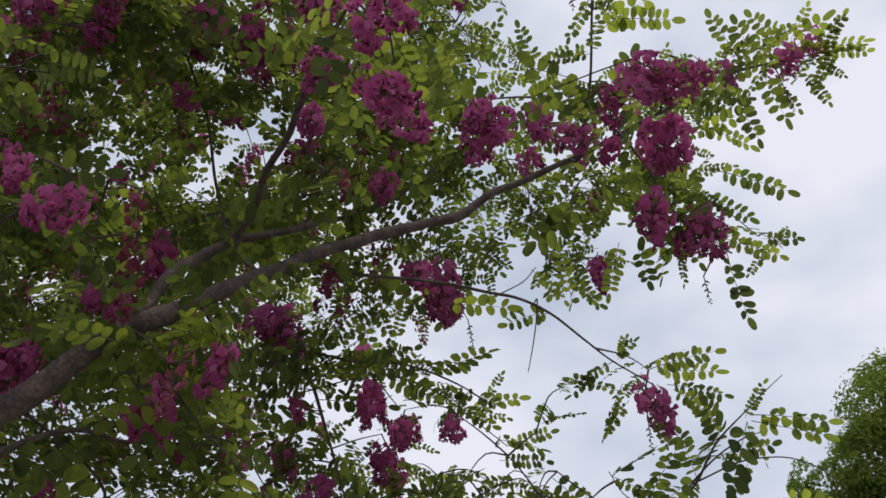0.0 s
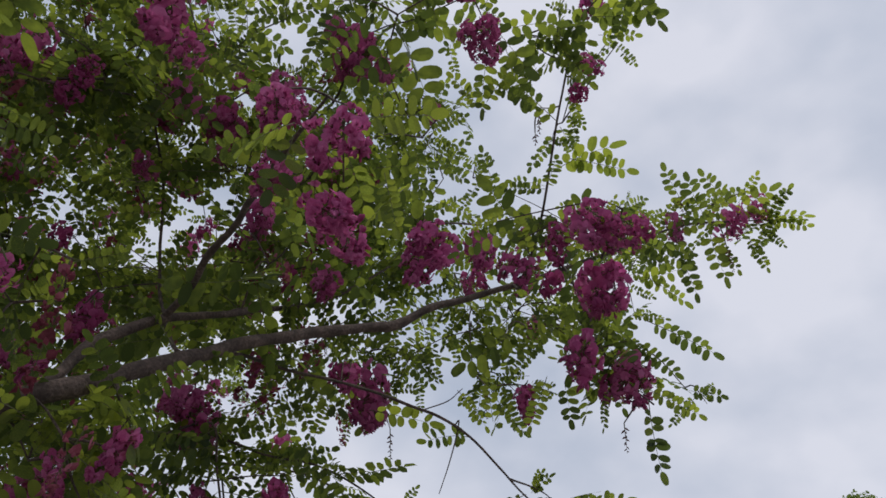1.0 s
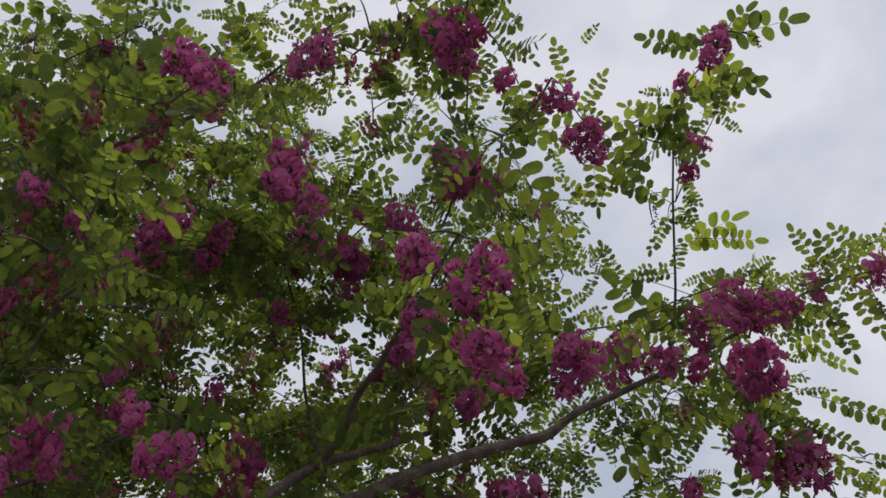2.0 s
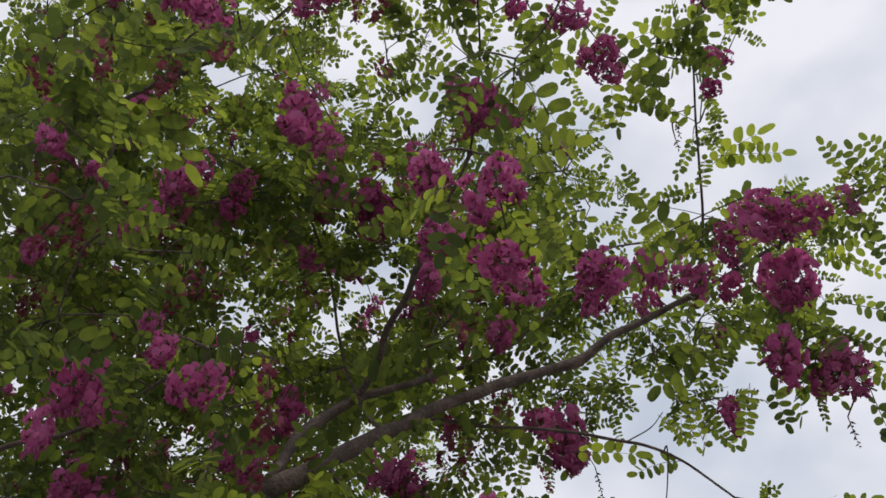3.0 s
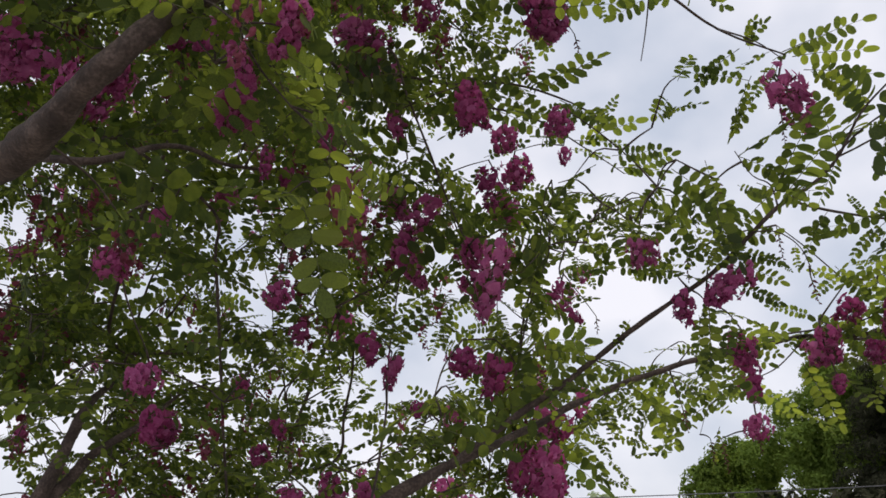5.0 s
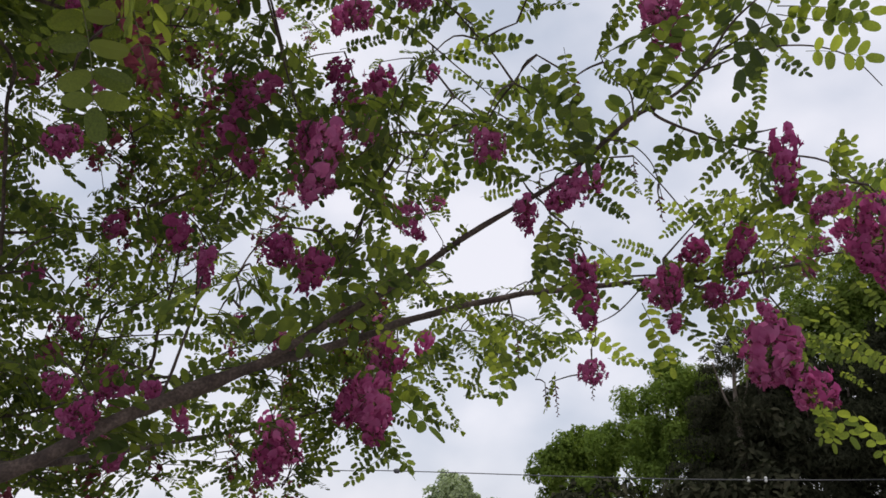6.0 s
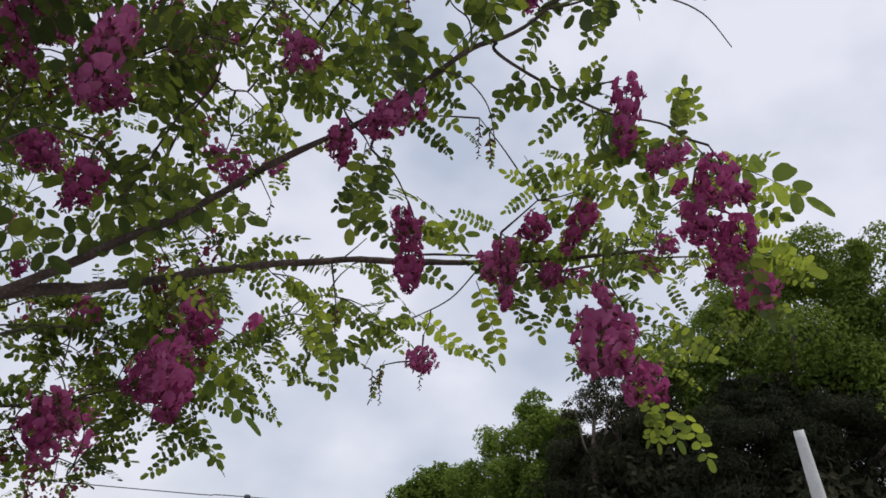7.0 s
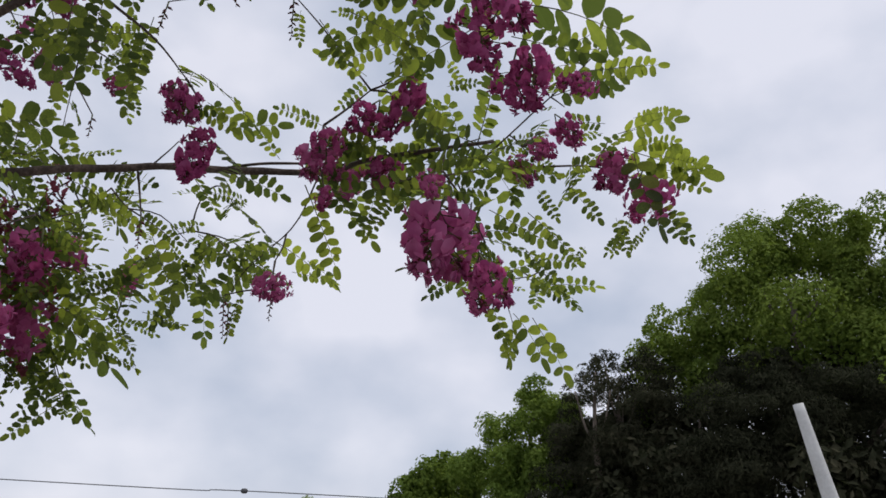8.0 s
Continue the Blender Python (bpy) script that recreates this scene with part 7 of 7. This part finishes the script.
def far_tree(label, name, category, mat, lobes, cover, size, seed, droop=0.0, slim=0.6, flat=1.0, lumps=24):
    """A tree on the far slope: tapered trunk, limbs to each lobe, and a ragged crown of many small tufts."""
    r = np.random.RandomState(seed)
    pick = random.Random(seed)
    top = tagged(new(name), label, category)
    c = np.mean([l[:3] for l in lobes], axis=0)
    base = np.array((c[0], c[1], -0.1))
    verts, faces = [], []
    high = max(l[2] for l in lobes)
    run = glide([(*base, 0.035 * high), (base[0] + 0.1, base[1], 0.35 * high, 0.022 * high), (c[0], c[1], 0.7 * high, 0.012 * high), (c[0], c[1], 0.9 * high, 0.004 * high)], 6)
    tube(run, 9, verts, faces, 0.1, pick)
    part("trunk", mesh_of("trunk", verts, faces, (TRUNK_BARK,)), top)
    for lobe in lobes:
        verts, faces = [], []
        s = run[min(len(run) - 4, max(3, int(len(run) * 0.7 * lobe[2] / high)))]
        mid = (s[:3] + np.array(lobe[:3])) / 2 - (0, 0, 0.3)
        tube(glide([(*s[:3], s[3] * 0.6), (*mid, s[3] * 0.4), (*lobe[:3], 0.02)], 4), 6, verts, faces)
        part("limb", mesh_of("limb", verts, faces, (TRUNK_BARK,)), top)
    points, normals = [], []
    for x, y, z, rad in lobes:
        for _ in range(lumps):
            q = r.normal(size=3)
            q /= np.linalg.norm(q)
            centre = np.array((x, y, z)) + q * rad * r.uniform(0.5, 1.0) * (1, 1, 0.9)
            small = rad * r.uniform(0.14, 0.36)
            count = int(cover * (small / size) ** 2)
            n = r.normal(size=(count, 3)) + (0, 0, 0.55)
            n /= np.linalg.norm(n, axis=1)[:, None]
            depth = np.minimum(1.25, np.abs(r.normal(0.88, 0.17, count)))[:, None]
            points.append(centre + n * small * depth * r.uniform(0.7, 1.3, 3) * (1, 1, flat))
            up = n + r.normal(size=(count, 3)) * 0.5 + (0, 0, 0.2)
            normals.append(up / np.linalg.norm(up, axis=1)[:, None])
    v, f = tuft_sheet(np.concatenate(points), np.concatenate(normals), size, r, droop, slim)
    part("crown", mesh_of("crown", v, f, (mat,), None, False), top)
    return top


far_tree("tall light green broadleaf tree on the far slope", "broadleaf_tree", "tree", FAR_LEAF, [(10.8, 22.0, 6.5, 1.4), (10.0, 22.5, 5.6, 1.4), (13.2, 20.0, 8.4, 2.7), (11.8, 20.6, 9.2, 1.2), (12.6, 19.8, 9.7, 0.9), (14.3, 18.9, 9.2, 1.6), (10.1, 22.1, 7.4, 1.1), (11.3, 21.3, 8.0, 1.3), (12.2, 21.1, 7.0, 2.0), (14.6, 19.4, 7.3, 2.4), (15.7, 18.1, 8.4, 2.2), (15.9, 18.5, 6.8, 2.7), (13.8, 19.0, 9.8, 0.8), (9.6, 22.4, 6.8, 0.9), (12.4, 15.9, 5.0, 0.6)], 6, 0.056, 3)
far_tree("fresh green young broadleaf tree at the wood's edge", "broadleaf_tree", "tree", FAR_FRESH, [(6.2, 24.6, 4.6, 1.6), (5.4, 24.8, 4.1, 1.2), (6.7, 24.3, 5.4, 1.0), (5.0, 25.0, 3.1, 1.6), (7.1, 24.4, 3.6, 1.6), (6.4, 24.2, 6.2, 0.5), (7.3, 24.2, 5.1, 1.0)], 7, 0.052, 4)
far_tree("low green tree at the end of the wood", "broadleaf_tree", "tree", FAR_LEAF, [(3.8, 26.9, 3.2, 1.4), (3.6, 26.9, 2.8, 1.0), (4.5, 26.8, 3.5, 0.9)], 10, 0.075, 5)
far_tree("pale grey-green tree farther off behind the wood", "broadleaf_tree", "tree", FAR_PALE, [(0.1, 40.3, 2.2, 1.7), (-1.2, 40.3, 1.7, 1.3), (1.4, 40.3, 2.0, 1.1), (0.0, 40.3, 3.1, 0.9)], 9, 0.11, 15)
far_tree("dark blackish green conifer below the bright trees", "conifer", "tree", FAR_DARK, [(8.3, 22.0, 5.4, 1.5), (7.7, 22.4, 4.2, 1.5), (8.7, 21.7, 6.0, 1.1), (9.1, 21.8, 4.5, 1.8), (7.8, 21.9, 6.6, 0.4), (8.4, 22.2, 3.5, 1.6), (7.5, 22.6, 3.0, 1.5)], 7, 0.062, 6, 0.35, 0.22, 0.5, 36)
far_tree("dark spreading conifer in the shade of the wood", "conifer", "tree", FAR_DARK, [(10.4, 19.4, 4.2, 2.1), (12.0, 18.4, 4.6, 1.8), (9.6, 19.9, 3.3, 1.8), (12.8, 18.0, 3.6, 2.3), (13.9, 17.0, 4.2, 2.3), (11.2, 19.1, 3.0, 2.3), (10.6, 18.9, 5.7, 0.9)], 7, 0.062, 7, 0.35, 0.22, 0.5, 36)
far_tree("thin half-bare tree with sparse dark leaves", "sparse_tree", "tree", FAR_DARK, [(7.4, 21.5, 6.2, 0.5), (7.8, 21.5, 5.7, 0.5), (6.9, 21.8, 5.7, 0.4)], 1.6, 0.06, 9)
# added filler: dark foliage that stands in for shade and closes bright gaps
far_tree("dark filler foliage, added for the shade inside and under the wood", "hedge", "hedge", FAR_DARK, [(8.7, 23.3, 3.9, 1.9), (10.3, 22.0, 4.3, 1.8), (11.7, 21.1, 5.4, 1.7), (13.4, 20.2, 4.7, 2.0), (4.5, 23.4, 1.1, 1.8), (6.4, 22.4, 1.6, 1.7), (8.1, 21.2, 1.9, 1.7), (9.6, 20.0, 1.6, 2.0), (10.8, 18.7, 1.4, 2.0), (12.0, 17.3, 1.7, 2.1), (13.3, 16.3, 1.9, 2.1), (7.4, 22.1, 2.7, 1.4), (8.9, 20.9, 3.0, 1.5), (11.6, 17.5, 2.6, 1.7)], 6, 0.11, 8, 0.3, 0.6, 1.0, 28)


def pale_post():
    verts, faces = [], []
    tube(glide([(10.40, 15.17, -0.1, 0.215), (9.85, 15.17, 1.97, 0.16), (9.51, 15.16, 3.39, 0.122), (9.31, 15.16, 4.28, 0.099)], 5), 14, verts, faces)
    ob = new("leaning_post", mesh_of("leaning_post", verts, faces, (CONCRETE,)))
    tagged(ob, "pale leaning concrete post in front of the dark wood", "post")


def wire():
    top = tagged(new("overhead_wire"), "thin dark overhead wire strung across the sky", "wire")
    ends = [(-40.0, 12.5, 2.9), (-6.1, 18.6, 2.6), (-1.25, 18.6, 2.55), (6.3, 18.2, 2.47), (14.0, 17.8, 2.75), (40.0, 16.0, 4.2)]
    verts, faces = [], []
    tube(glide([(*p, 0.011) for p in ends], 8), 5, verts, faces)
    part("cable", mesh_of("cable", verts, faces, (WIRE,)), top)
    for x, y, z in ((-1.25, 18.6, 2.55),):
        verts, faces = [], []
        tube(glide([(x - 0.07, y, z, 0.02), (x - 0.04, y, z, 0.05), (x + 0.04, y, z, 0.05), (x + 0.07, y, z, 0.02)], 3), 8, verts, faces)
        part("clamp", mesh_of("clamp", verts, faces, (WIRE,)), top)
    for x, y, z in ((6.29, 18.2, 2.47), (6.65, 18.18, 2.475)):
        part("insulator", insulator(x, y, z - 0.05), top, "small white ceramic insulator")


def utility_pole(x, y, high):
    verts, faces = [], []
    tube(glide([(x, y, -0.1, 0.15), (x, y, 0.5 * high, 0.13), (x, y, high, 0.11)], 4), 12, verts, faces)
    ob = new("utility_pole", mesh_of("utility_pole", verts, faces, (CONCRETE,)))
    tagged(ob, "grey concrete pole that carries the wire", "pole", "poles of the wire")


def insulator(x, y, z):
    verts, faces = [], []
    tube(glide([(x, y, z, 0.012), (x, y, z + 0.03, 0.035), (x, y, z + 0.06, 0.02), (x, y, z + 0.09, 0.035), (x, y, z + 0.12, 0.01)], 3), 8, verts, faces)
    return mesh_of("insulator", verts, faces, (CERAMIC,))


pale_post()
wire()
utility_pole(-40.0, 12.5, 3.1)
utility_pole(40.0, 16.0, 4.4)
